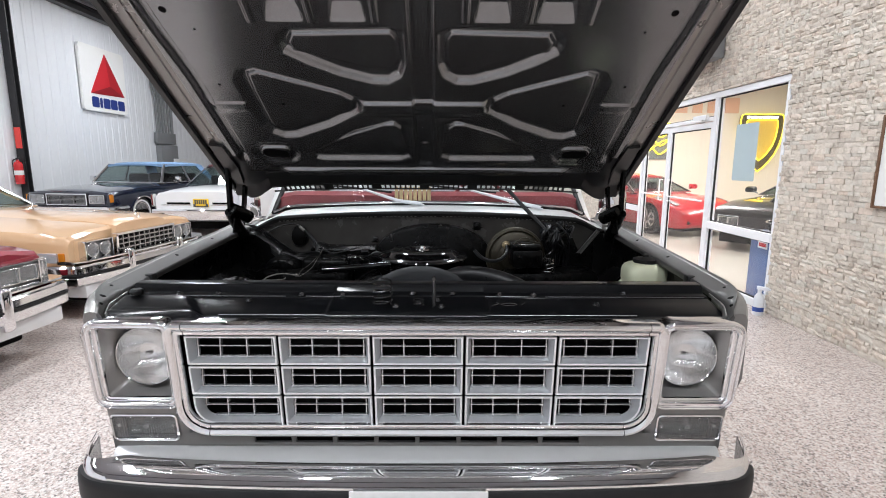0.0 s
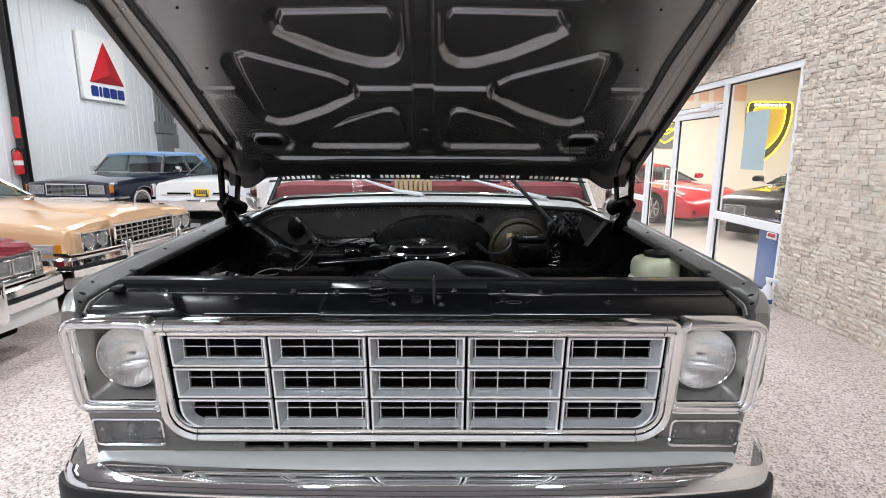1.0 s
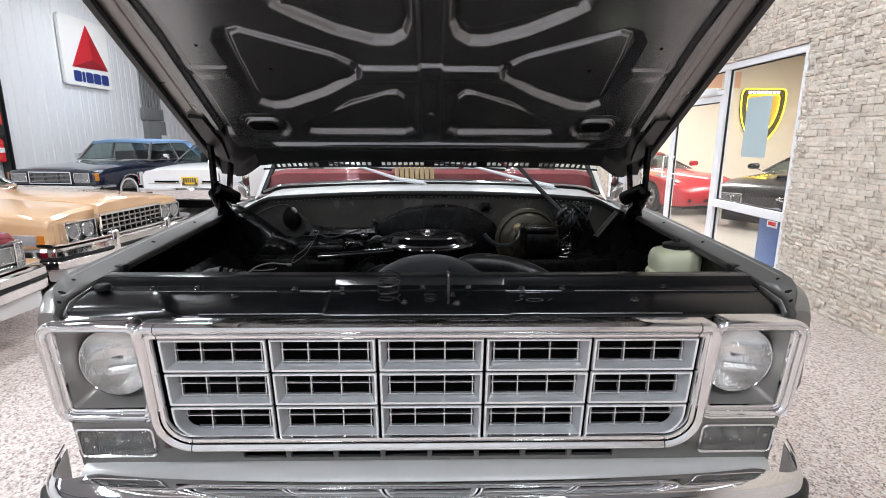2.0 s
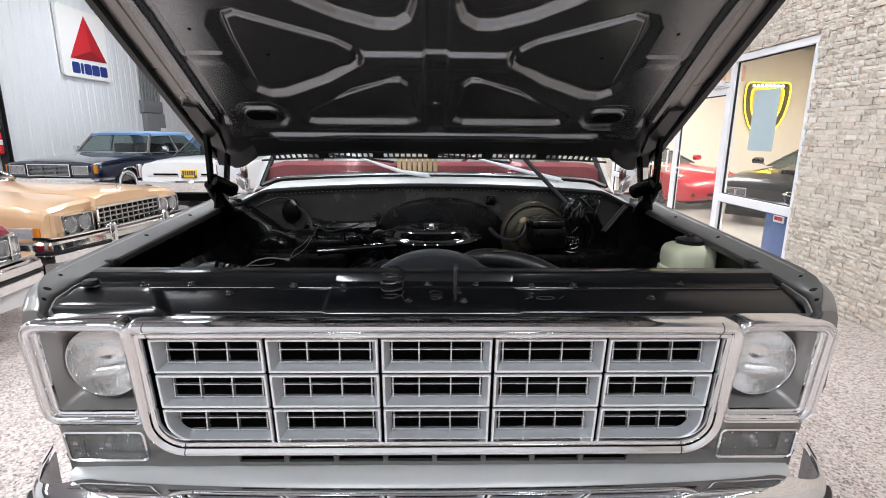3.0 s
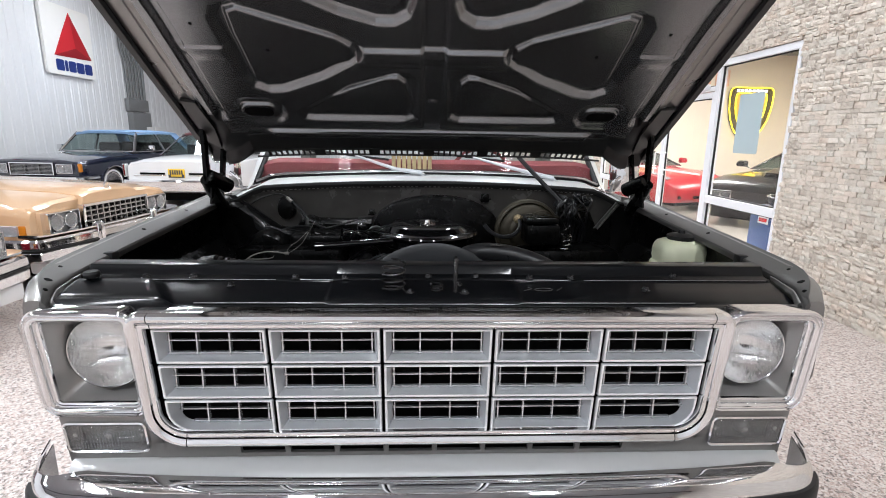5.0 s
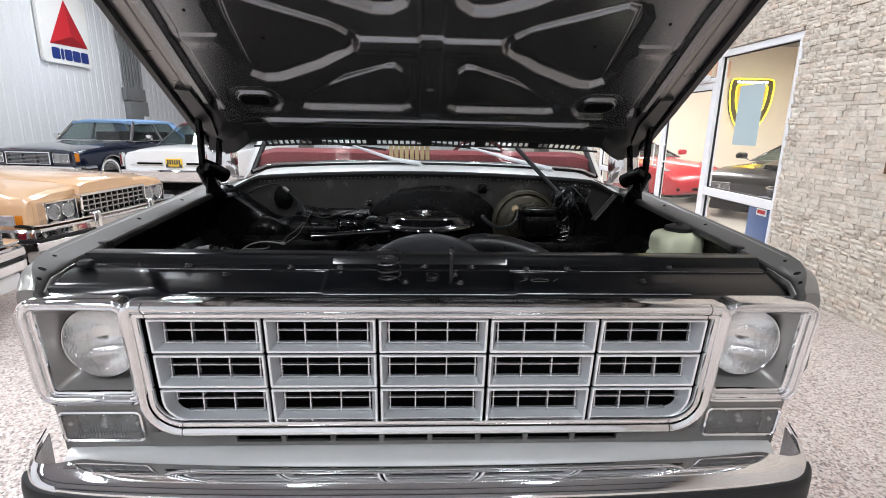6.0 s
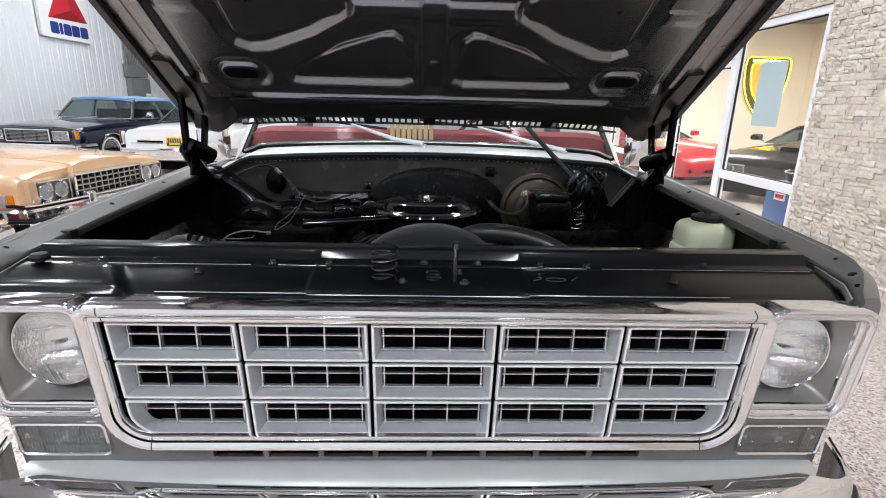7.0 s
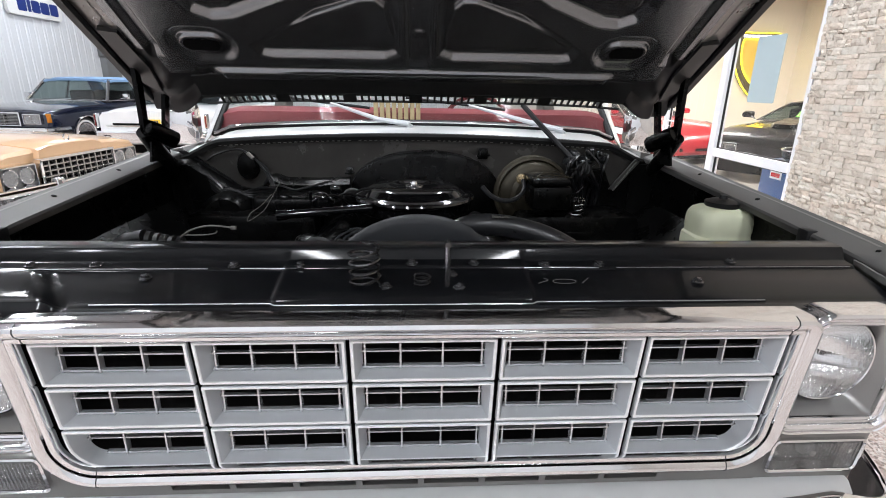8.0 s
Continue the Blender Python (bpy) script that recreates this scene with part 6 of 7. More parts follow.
def greenhouse(parent, xs, zs, w0, w1, roof_mat, post_mat, roof_label, b_posts=(0.5,), quarter=0.34):
    """Roof, pillars and glass; xs: windshield base, its top, rear window top, its base; zs: belt and roof heights."""
    (xa, xb, xc, xd), (zb, zr) = xs, zs
    bm = B()
    prof = lambda w, z: [(y, z - 0.05 * abs(y / w) ** 4) for y in np.linspace(-w, w, 13)]
    rings = []
    for x, k, dz in ((xb + 0.05, 0.97, -0.03), (xb - 0.12, 1.0, 0.0), ((xb + xc) / 2, 1.01, 0.012), (xc + 0.15, 1.0, 0.0), (xc - 0.03, 0.97, -0.03)):
        top = prof(w1 * k, zr + dz)
        rings.append([(x, y, z) for y, z in top] + [(x, y, z - 0.05) for y, z in reversed(top)])
    loft(bm, rings)
    part("roof", bm, roof_mat, parent, roof_label)
    bm = B()
    def post(p, q, w):
        for s in (-1, 1):
            loft(bm, [[(x + dx, s * (y + dy), z) for dx, dy in ((-w, -0.025), (w, -0.025), (w, 0.012), (-w, 0.012))] for x, y, z in (p, q)])
    post((xa - 0.02, w0 - 0.05, zb), (xb, w1 - 0.03, zr - 0.07), 0.028)
    for k in b_posts:
        x = xa - 0.25 + (xd + 0.1 - xa + 0.25) * k
        post((x, w0 - 0.03, zb), (xb + (xc - xb) * k, w1 - 0.02, zr - 0.07), 0.03)
    part("pillar", bm, post_mat, parent, split=True)
    bm = B()
    for s in (-1, 1):
        loft(bm, [[(xd + quarter, s * (w0 - 0.04), zb), (xd - 0.02, s * (w0 - 0.09), zb), (xd - 0.02, s * (w0 - 0.13), zb), (xd + quarter, s * (w0 - 0.08), zb)], [(xc + quarter - 0.04, s * (w1 - 0.01), zr - 0.07), (xc - 0.02, s * (w1 - 0.05), zr - 0.06), (xc - 0.02, s * (w1 - 0.09), zr - 0.06), (xc + quarter - 0.04, s * (w1 - 0.05), zr - 0.07)]])
    part("rear_quarter", bm, roof_mat if quarter > 0.2 else M_CHROME2, parent, split=True)
    bm = B()
    bm.faces.new([bm.verts.new(p) for p in ((xa, -w0 + 0.06, zb), (xa, w0 - 0.06, zb), (xb, w1 - 0.04, zr - 0.06), (xb, -w1 + 0.04, zr - 0.06))])
    bm.faces.new([bm.verts.new(p) for p in ((xd, -w0 + 0.1, zb), (xd, w0 - 0.1, zb), (xc, w1 - 0.06, zr - 0.06), (xc, -w1 + 0.06, zr - 0.06))])
    for s in (-1, 1):
        bm.faces.new([bm.verts.new(p) for p in ((xa - 0.03, s * (w0 - 0.045), zb), (xd + 0.3, s * (w0 - 0.05), zb), (xc + 0.26, s * (w1 - 0.03), zr - 0.06), (xb - 0.02, s * (w1 - 0.03), zr - 0.06))])
    n0 = set(parent.children)
    part("glass", bm, M_CARGLASS, parent, "tinted glass", smooth=0, split=True)
    for g in set(parent.children) - n0:
        g.visible_shadow = False
    bm = B()
    for p, q in (((xa + 0.01, -w0 + 0.05, zb + 0.01), (xa + 0.01, w0 - 0.05, zb + 0.01)), ((xb + 0.02, -w1 + 0.05, zr - 0.05), (xb + 0.02, w1 - 0.05, zr - 0.05))):
        tube(bm, [p, q], 0.012, 6)
    for s in (-1, 1):
        tube(bm, [(xa + 0.01, s * (w0 - 0.05), zb + 0.01), (xb + 0.02, s * (w1 - 0.03), zr - 0.05), (xc + 0.28, s * (w1 - 0.01), zr - 0.055)], 0.012, 6)
        tube(bm, [(xa - 0.02, s * (w0 - 0.01), zb + 0.005), (xd + 0.3, s * (w0 - 0.01), zb + 0.005)], 0.01, 6)
    part("bright_trim", bm, M_CHROME2, parent, split=True)
    bm = B()
    for sx in (xa - 0.95, xa - 1.75):
        for s in (-1, 1):
            box(bm, sx - 0.12, sx, s * 0.4 - 0.28, s * 0.4 + 0.28, 0.5, zb + 0.2, 0.05, 2)
    box(bm, xa - 0.25, xa - 0.05, -w0 + 0.1, w0 - 0.1, zb - 0.2, zb + 0.0, 0.03, 2)
    part("seat", bm, M_RUBBER, parent, split=True)


M_LAMPTRAY = material("satin_lamp_tray", (0.3, 0.3, 0.3), 0.3, metal=0.8, var=0.2, var_scale=20)


def lamp_unit(parent, x, y, z, outline, depth=0.05):
    """One lamp facing +x: bright rim, mirror bowl and clear glass over an outline of (y, z)."""
    bm = B()
    loft(bm, [[(x + d, y + a * k, z + b * k) for a, b in outline] for d, k in ((-0.012, 1.0), (0.012, 1.0), (0.014, 0.97), (0.012, 0.9), (0.0, 0.89))], caps=False)
    rim = part("lamp", bm, M_CHROME, parent)
    bm = B()
    loft(bm, [[(x + d, y + a * k, z + b * k) for a, b in outline] for d, k in ((0.003, 0.9), (-depth * 0.5, 0.75), (-depth * 0.85, 0.45), (-depth, 0.1))], caps=False)
    part("reflector", bm, M_BOWL, rim)
    bm = B()
    loft(bm, [[(x + d, y + a * k, z + b * k) for a, b in outline] for d, k in ((0.006, 0.9), (0.012, 0.85), (0.018, 0.6), (0.021, 0.3), (0.022, 0.02))], caps=False)
    part("lens", bm, M_LAMPLENS, rim).visible_shadow = False
    return rim


def quad_lamps(parent, y, z, x, sizes=0.075, gap=0.16, square=False):
    """A pair of headlamps in a bright square housing, facing +x."""
    bm = B()
    w, h = gap + 0.19, 0.18
    ro, ri = rrect(y - w / 2, y + w / 2, z - h / 2, z + h / 2, 0.012, 3), rrect(y - w / 2 + 0.012, y + w / 2 - 0.012, z - h / 2 + 0.01, z + h / 2 - 0.01, 0.008, 3)
    loft(bm, [[(x + d, yy, zz) for yy, zz in o] for o, d in ((ro, -0.08), (ro, 0.018), (ri, 0.02), (ri, -0.02))], caps=False)
    hs = part("headlamp_housing", bm, M_CHROME2, parent, "bright headlamp housing")
    bm = B()
    loft(bm, [[(x + d, yy, zz) for yy, zz in ri] for d in (-0.06, -0.015)])
    part("tray", bm, M_LAMPTRAY, hs)
    for s in (-1, 1):
        out = rrect(-0.082, 0.082, -0.06, 0.06, 0.012, 4) if square else [(sizes * math.cos(k * math.tau / 28), sizes * math.sin(k * math.tau / 28)) for k in range(28)]
        lamp_unit(hs, x, y + s * gap / 2, z, out)


M_LAMPLENS = lamp_glass("fluted_lamp_glass", "Y", 26, 0.04, (0.92, 0.93, 0.94), 0.92, 1.3)
M_HEADLAMP = material("car_lamp_glass", (0.62, 0.64, 0.66), 0.12, metal=0.55, coat=0.8, var=0.35, var_scale=60)


def chrome_bumper(parent, x, w, z0, z1, out=0.1, wrap=0.35, mat=None, strip=True):
    bm = B()
    pts = spline([(a, b, 0) for a, b in ((x - wrap, -w), (x - 0.06, -w + 0.02), (x, -w + 0.1), (x + out * 0.5, -w * 0.5), (x + out * 0.6, 0), (x + out * 0.5, w * 0.5), (x, w - 0.1), (x - 0.06, w - 0.02), (x - wrap, w))], 5)
    h = z1 - z0
    rings = []
    for i, p in enumerate(pts):
        d = (pts[min(i + 1, len(pts) - 1)] - pts[max(i - 1, 0)]).normalized()
        n = Vector((d.y, -d.x, 0))
        rings.append([p + n * o + Vector((0, 0, z)) for o, z in ((-0.02, z1), (0.025, z1), (0.045, z1 - 0.02), (0.05, z1 - 0.35 * h), (0.035, z1 - 0.45 * h), (0.05, z1 - 0.55 * h), (0.045, z0 + 0.03), (0.0, z0), (-0.03, z0))])
    loft(bm, rings)
    b = part("bumper", bm, mat or M_CHROME2, parent, "chrome bumper")
    if strip:
        bm = B()
        rings = []
        for i, p in enumerate(pts):
            d = (pts[min(i + 1, len(pts) - 1)] - pts[max(i - 1, 0)]).normalized()
            n = Vector((d.y, -d.x, 0))
            zc = z1 - 0.45 * h
            rings.append([p + n * o + Vector((0, 0, z)) for o, z in ((0.03, zc + 0.011), (0.054, zc + 0.007), (0.054, zc - 0.007), (0.03, zc - 0.011))])
        loft(bm, rings)
        part("rub_strip", bm, M_RUBBER, b)
    return b


def grid_grille(parent, x, w, z0, z1, nv, nh, label, tv=0.007, th=0.006):
    bm = B()
    box(bm, x - 0.06, x - 0.05, -w, w, z0, z1)
    g = part("grille", bm, M_DARK, parent, label, smooth=0)
    bm = B()
    for k in range(nv + 1):
        y = -w + 2 * w * k / nv
        box(bm, x - 0.05, x + 0.005, y - tv, y + tv, z0, z1)
    for k in range(nh + 1):
        z = z0 + (z1 - z0) * k / nh
        box(bm, x - 0.05, x + 0.003, -w, w, z - th, z + th)
    part("grille_bar", bm, M_CRATE, g, smooth=0, split=True)
    bm = B()
    sw = rrect(-w - 0.02, w + 0.02, z0 - 0.02, z1 + 0.02, 0.012, 3)
    inner = rrect(-w, w, z0, z1, 0.006, 3)
    loft(bm, [[(x - 0.05, a, b) for a, b in sw], [(x + 0.015, a, b) for a, b in sw], [(x + 0.018, a, b) for a, b in inner], [(x - 0.04, a, b) for a, b in inner]], caps=False)
    part("grille_frame", bm, M_CHROME, g)
    return g


def luxury_coupe(name, label, mat, loc, rz, square, roof_mat, roof_label):
    """A long 1970s coupe with four lamps, a fine grille and a heavy bumper."""
    car = thing(name, label, "car", (*loc, 0), rz, "parked show cars")
    car_body(car, [(-5.5, 0.8, 0.32, 0.72, 0.78), (-5.3, 0.93, 0.28, 0.8, 0.84), (-4.2, 0.98, 0.26, 0.86, 0.92), (-3.0, 0.99, 0.25, 0.88, 0.92), (-1.9, 0.99, 0.25, 0.87, 0.93), (-1.55, 0.985, 0.25, 0.865, 0.925), (-0.8, 0.975, 0.27, 0.845, 0.89), (-0.25, 0.96, 0.3, 0.82, 0.865), (-0.06, 0.945, 0.32, 0.79, 0.84), (-0.03, 0.935, 0.34, 0.76, 0.81)], mat, (-0.98, -4.25), "glossy body with a long flat hood", 0.37)
    for ax in (-0.98, -4.25):
        for s in (-1, 1):
            wheel(car, (ax, s * 0.83, 0.34), 0.34, 0.2, M_CHROME2, "y", 0, True)
    greenhouse(car, (-2.1, -2.7, -3.6, -4.3), (0.9, 1.34), 0.93, 0.68, roof_mat, M_CHROME2, roof_label, (0.45,))
    bm = B()
    rings = []
    for x, dz, k in ((-1.6, 0.0, 1.15), (-0.9, 0.01, 1.05), (-0.3, 0.022, 0.98), (-0.02, 0.022, 0.95), (0.01, 0.01, 0.94)):
        zz = float(np.interp(x, [-1.55, -0.8, -0.25, -0.06, 0.01], [0.928, 0.893, 0.868, 0.845, 0.835])) + dz
        rings.append([(x, y * k, z) for y, z in ((-0.42, zz - 0.1), (-0.4, zz - 0.02), (-0.3, zz + 0.004), (0, zz + 0.012), (0.3, zz + 0.004), (0.4, zz - 0.02), (0.42, zz - 0.1))])
    loft(bm, rings)
    part("hood", bm, mat, car, "raised centre of the hood")
    bm = B()
    for s in (-1, 1):
        y0, y1 = sorted((s * 0.5, s * 0.87))
        box(bm, -0.06, -0.022, y0, y1, 0.5, 0.75, 0.01)
    part("lamp_surround", bm, mat, car, split=True)
    for s in (-1, 1):
        quad_lamps(car, s * 0.655, 0.645, 0.03, 0.073, 0.16, square)
        if square:
            bm = B()
            box(bm, -0.2, -0.012, *sorted((s * 0.84, s * 0.948)), 0.56, 0.73, 0.012)
            lens_box = part("corner_lamp", bm, M_CHROME2, car, "clear corner lamp in a bright frame")
            lamp_unit(lens_box, -0.01, s * 0.894, 0.645, rrect(-0.046, 0.046, -0.075, 0.075, 0.01, 4), 0.03)
        else:
            bm = B()
            box(bm, -0.42, -0.125, *sorted((s * 0.935, s * 0.966)), 0.55, 0.645, 0.01)
            part("corner_lamp", bm, M_HEADLAMP, car, "clear corner lamp")
        bm = B()
        if square:
            box(bm, -0.24, -0.202, *sorted((s * 0.84, s * 0.955)), 0.555, 0.725, 0.006)
        else:
            box(bm, -0.12, -0.06, *sorted((s * 0.925, s * 0.957)), 0.55, 0.645, 0.008)
        part("side_marker", bm, M_AMBER, car, "amber side marker")
    grid_grille(car, 0.06, 0.44, 0.555, 0.745, 11, 4, "bright egg-crate grille", 0.0075, 0.0065)
    chrome_bumper(car, 0.07, 1.0, 0.33, 0.535, 0.1, 0.5)
    bm = B()
    rings = [[(x, y, z) for x, z in ((xx - 0.05, 0.548), (xx + 0.1, 0.548), (xx + 0.125, 0.56), (xx + 0.12, 0.572), (xx + 0.02, 0.576), (xx - 0.05, 0.57))] for y, xx in ((-0.99, -0.05), (-0.92, 0.0), (-0.5, 0.045), (0, 0.06), (0.5, 0.045), (0.92, 0.0), (0.99, -0.05))]
    loft(bm, rings)
    part("bumper_top", bm, M_CHROME, car, "bright upper lip of the bumper")
    bm = B()
    for s in (-1, 1):
        box(bm, 0.1, 0.19, s * 0.4 - 0.045, s * 0.4 + 0.045, 0.3, 0.61, 0.03, 3)
    part("overrider", bm, M_CHROME, car, "upright chrome overriders", split=True)
    # lower valance coloured white for the floor's reflection under the bumper
    bm = B()
    box(bm, -0.1, 0.1, -0.93, 0.93, 0.22, 0.345, 0.02)
    part("valance_floor_reflection", bm, M_WHITEPAINT, car)
    bm = B()
    tube(bm, [(0.0 - 0.03, 0.03 * math.cos(a), 0.9 + 0.035 * math.sin(a)) for a in np.linspace(0, math.tau, 17)[:-1]], 0.006, 6, closed=True)
    tube(bm, [(-0.03, 0, 0.85), (-0.03, 0, 0.87)], 0.008, 6)
    part("hood_ornament", bm, M_CHROME, car, "small chrome hood ornament")
    return car


luxury_coupe("tan_coupe", "tan 1970s luxury coupe with a bright egg-crate grille", M_TANPAINT, (-3.2, 5.45), -6, False, M_TANPAINT, "tan roof")
luxury_coupe("red_sedan", "deep red 1970s luxury car with rectangular headlamps", M_REDPAINT, (-3.12, 2.98), -4, True, M_REDPAINT, "red roof")


def big_sedan(name, label, mat, loc, rz, roof_mat, roof_label, front=True, xs=(-1.75, -2.15, -3.75, -4.2)):
    car = thing(name, label, "car", (*loc, 0), rz, "parked show cars")
    car_body(car, [(-5.6, 0.9, 0.34, 0.84, 0.9), (-5.45, 0.96, 0.3, 0.87, 0.945), (-4.6, 1.0, 0.27, 0.91, 0.985), (-3.0, 1.0, 0.26, 0.93, 0.96), (-1.9, 1.0, 0.26, 0.93, 0.985), (-0.9, 0.99, 0.28, 0.9, 0.95), (-0.25, 0.97, 0.32, 0.855, 0.9), (-0.04, 0.955, 0.34, 0.825, 0.865), (0.0, 0.94, 0.36, 0.79, 0.83)], mat, (-0.95, -4.15), "glossy slab-sided body", 0.37)
    for ax in (-0.95, -4.15):
        for s in (-1, 1):
            wheel(car, (ax, s * 0.84, 0.345), 0.345, 0.2, M_CHROME2, "y", 0, True)
            bm = B()
            tube(bm, [(ax + 0.378 * math.cos(a), s * 1.0, 0.33 + 0.378 * math.sin(a)) for a in np.linspace(0.05, math.pi - 0.05, 25)], 0.013, 6)
            part("arch_trim", bm, M_CHROME2, car)
    greenhouse(car, xs, (0.97, 1.46), 0.95, 0.76, roof_mat, M_CHROME2, roof_label, (0.42,), 0.34 if front else 0.08)
    if front:
        grid_grille(car, 0.03, 0.44, 0.58, 0.79, 3, 8, "bright horizontal-bar grille", 0.004, 0.0035)
        for s in (-1, 1):
            quad_lamps(car, s * 0.68, 0.69, 0.02, 0.072, 0.15)
            bm = B()
            box(bm, -0.09, 0.0, *sorted((s * 0.925, s * 0.967)), 0.625, 0.79, 0.012)
            part("corner_lamp", bm, M_AMBER, car, "amber corner lamp")
            bm = B()
            tube(bm, [(-2.05, s * 0.98, 1.0), (-2.05, s * 1.08, 1.02)], 0.012, 6)
            box(bm, -2.1, -2.03, *sorted((s * 1.06, s * 1.2)), 1.0, 1.12, 0.02, 2)
            part("door_mirror", bm, M_CHROME2, car, "chrome door mirror")
    chrome_bumper(car, 0.08, 1.0, 0.38, 0.54, 0.1, 0.5)
    return car


big_sedan("navy_sedan", "navy blue 1970s sedan with a powder blue vinyl roof", M_NAVY, (-7.75, 10.57), -96, M_BLUEROOF, "powder blue vinyl roof")
white = big_sedan("white_sedan", "white 1970s sedan with a maroon vinyl roof, rear end showing", M_WHITEPAINT, (-4.52, 15.45), 89, M_MAROONROOF, "maroon vinyl roof", False, (-1.85, -2.5, -3.7, -4.5))
bm = B()
rings = []
for y, dx in ((-1.0, 0.25), (-0.97, 0.02), (-0.9, -0.04), (0, -0.07), (0.9, -0.04), (0.97, 0.02), (1.0, 0.25)):
    rings.append([(-5.62 + dx + o, y, z) for o, z in ((0.1, 0.56), (-0.03, 0.56), (-0.05, 0.53), (-0.045, 0.42), (0.0, 0.36), (0.1, 0.36))])
loft(bm, rings)
rb = part("rear_bumper", bm, M_CHROME2, white, "chrome rear bumper")
bm = B()
box(bm, -5.715, -5.705, -0.8, 0.8, 0.46, 0.49)
part("rub_strip", bm, M_RUBBER, rb, smooth=0)
bm = B()
box(bm, -5.63, -5.605, -0.15, 0.15, 0.6, 0.76, 0.004)
pl = part("licence_plate", bm, M_YELLOWPLATE, white, "yellow plate in a dark frame")
bm = B()
for i in range(6):
    box(bm, -5.634, -5.63, -0.12 + i * 0.042, -0.12 + i * 0.042 + 0.028, 0.66, 0.74)
box(bm, -5.634, -5.63, -0.145, 0.145, 0.602, 0.622)
box(bm, -5.634, -5.63, -0.145, -0.1, 0.602, 0.66)
box(bm, -5.634, -5.63, 0.1, 0.145, 0.602, 0.66)
part("print", bm, M_INK, pl, smooth=0, stuff=True)
for s in (-1, 1):
    bm = B()
    box(bm, -5.65, -5.55, *sorted((s * 0.93, s * 0.958)), 0.64, 0.83, 0.012, 2)
    part("tail_lamp", bm, M_REDLENS, white, "upright red tail lamp")
    bm = B()
    box(bm, -5.61, -5.595, *sorted((s * 0.22, s * 0.68)), 0.655, 0.69, 0.003)
    part("reflector_bar", bm, M_DARK, white)
    bm = B()
    box(bm, -5.612, -5.6, *sorted((s * 0.2, s * 0.8)), 0.63, 0.65, 0.003)
    part("trim_bar", bm, M_CHROME2, white)
    bm = B()
    loft(bm, [[(-5.6 + d, s * 0.944 + a * k, 0.735 + b * k) for a, b in rrect(-0.024, 0.024, -0.125, 0.125, 0.012, 4)] for d, k in ((0.06, 1.0), (-0.03, 1.0), (-0.045, 0.85))])
    part("tail_lamp_bezel", bm, M_CHROME2, white, "chrome tail lamp housing")


def sports_car(name, label, mat, loc, rz, stations, arches, gh, hood_extra=None):
    car = thing(name, label, "car", (*loc, 0), rz, "sports cars in the side room")
    car_body(car, stations, mat, arches, "low glossy body", 0.35)
    for ax in arches:
        for s in (-1, 1):
            wheel(car, (ax, s * 0.8, 0.325), 0.325, 0.25, M_WHEEL, "y", 7)
    greenhouse(car, *gh)
    return car


vette = sports_car("red_sports_car", "bright red low sports car behind the glass", M_SPORTRED, (5.68, 10.15), -72,
    [(-4.4, 0.8, 0.3, 0.75, 0.82), (-4.2, 0.9, 0.25, 0.84, 0.92), (-3.4, 0.93, 0.2, 0.86, 0.93), (-2.4, 0.92, 0.18, 0.8, 0.9), (-1.6, 0.92, 0.18, 0.78, 0.86), (-0.9, 0.93, 0.18, 0.78, 0.8), (-0.4, 0.91, 0.19, 0.7, 0.73), (-0.14, 0.84, 0.19, 0.6, 0.63), (-0.02, 0.72, 0.2, 0.5, 0.54), (0.03, 0.56, 0.26, 0.42, 0.46)], (-0.85, -3.55),
    ((-1.45, -2.2, -3.0, -3.9), (0.84, 1.24), 0.84, 0.6, M_SPORTRED, M_BLACKPAINT, "red roof panel", ()))
for s in (-1, 1):
    bm = B()
    loft(bm, [[(x, s * y, z + dz) for dz in (0.0, 0.012)] + [(x - 0.0, s * (y + 0.1), z - 0.02 + dz) for dz in (0.012, 0.0)] for x, y, z in ((-0.8, 0.72, 0.788), (-0.5, 0.7, 0.745), (-0.2, 0.68, 0.664))])
    part("headlamp", bm, M_HEADLAMP, vette, "long clear headlamp")
    bm = B()
    box(bm, -0.12, 0.016, *sorted((s * 0.43, s * 0.66)), 0.27, 0.35, 0.02, 2)
    part("fog_opening", bm, M_DARK, vette)
    bm = B()
    loft(bm, [[(-1.62, s * (0.9 + a), 0.9 + b) for a, b in rrect(0, 0.2, 0, 0.12, 0.04, 4)], [(-1.54, s * (0.92 + a), 0.91 + b) for a, b in rrect(0, 0.16, 0, 0.1, 0.04, 4)]])
    part("door_mirror", bm, M_SPORTRED, vette)
bm = B()
box(bm, -0.03, 0.038, -0.3, 0.3, 0.27, 0.34, 0.02, 2)
part("grille_opening", bm, M_DARK, vette)
bird = sports_car("black_muscle_car", "black 1970s muscle car with a yellow hood decal", M_BLACKPAINT, (5.42, 8.2), -147,
    [(-4.9, 0.8, 0.35, 0.78, 0.85), (-4.7, 0.9, 0.3, 0.86, 0.92), (-3.6, 0.94, 0.25, 0.88, 0.94), (-2.2, 0.94, 0.22, 0.86, 0.92), (-1.7, 0.94, 0.22, 0.86, 0.94), (-0.8, 0.93, 0.24, 0.82, 0.86), (-0.2, 0.9, 0.28, 0.74, 0.78), (0.0, 0.84, 0.34, 0.64, 0.69), (0.06, 0.76, 0.4, 0.56, 0.6)], (-0.95, -3.7),
    ((-1.65, -2.35, -3.1, -4.0), (0.9, 1.26), 0.86, 0.62, M_BLACKPAINT, M_BLACKPAINT, "black roof", ()))
bm = B()
rings = []
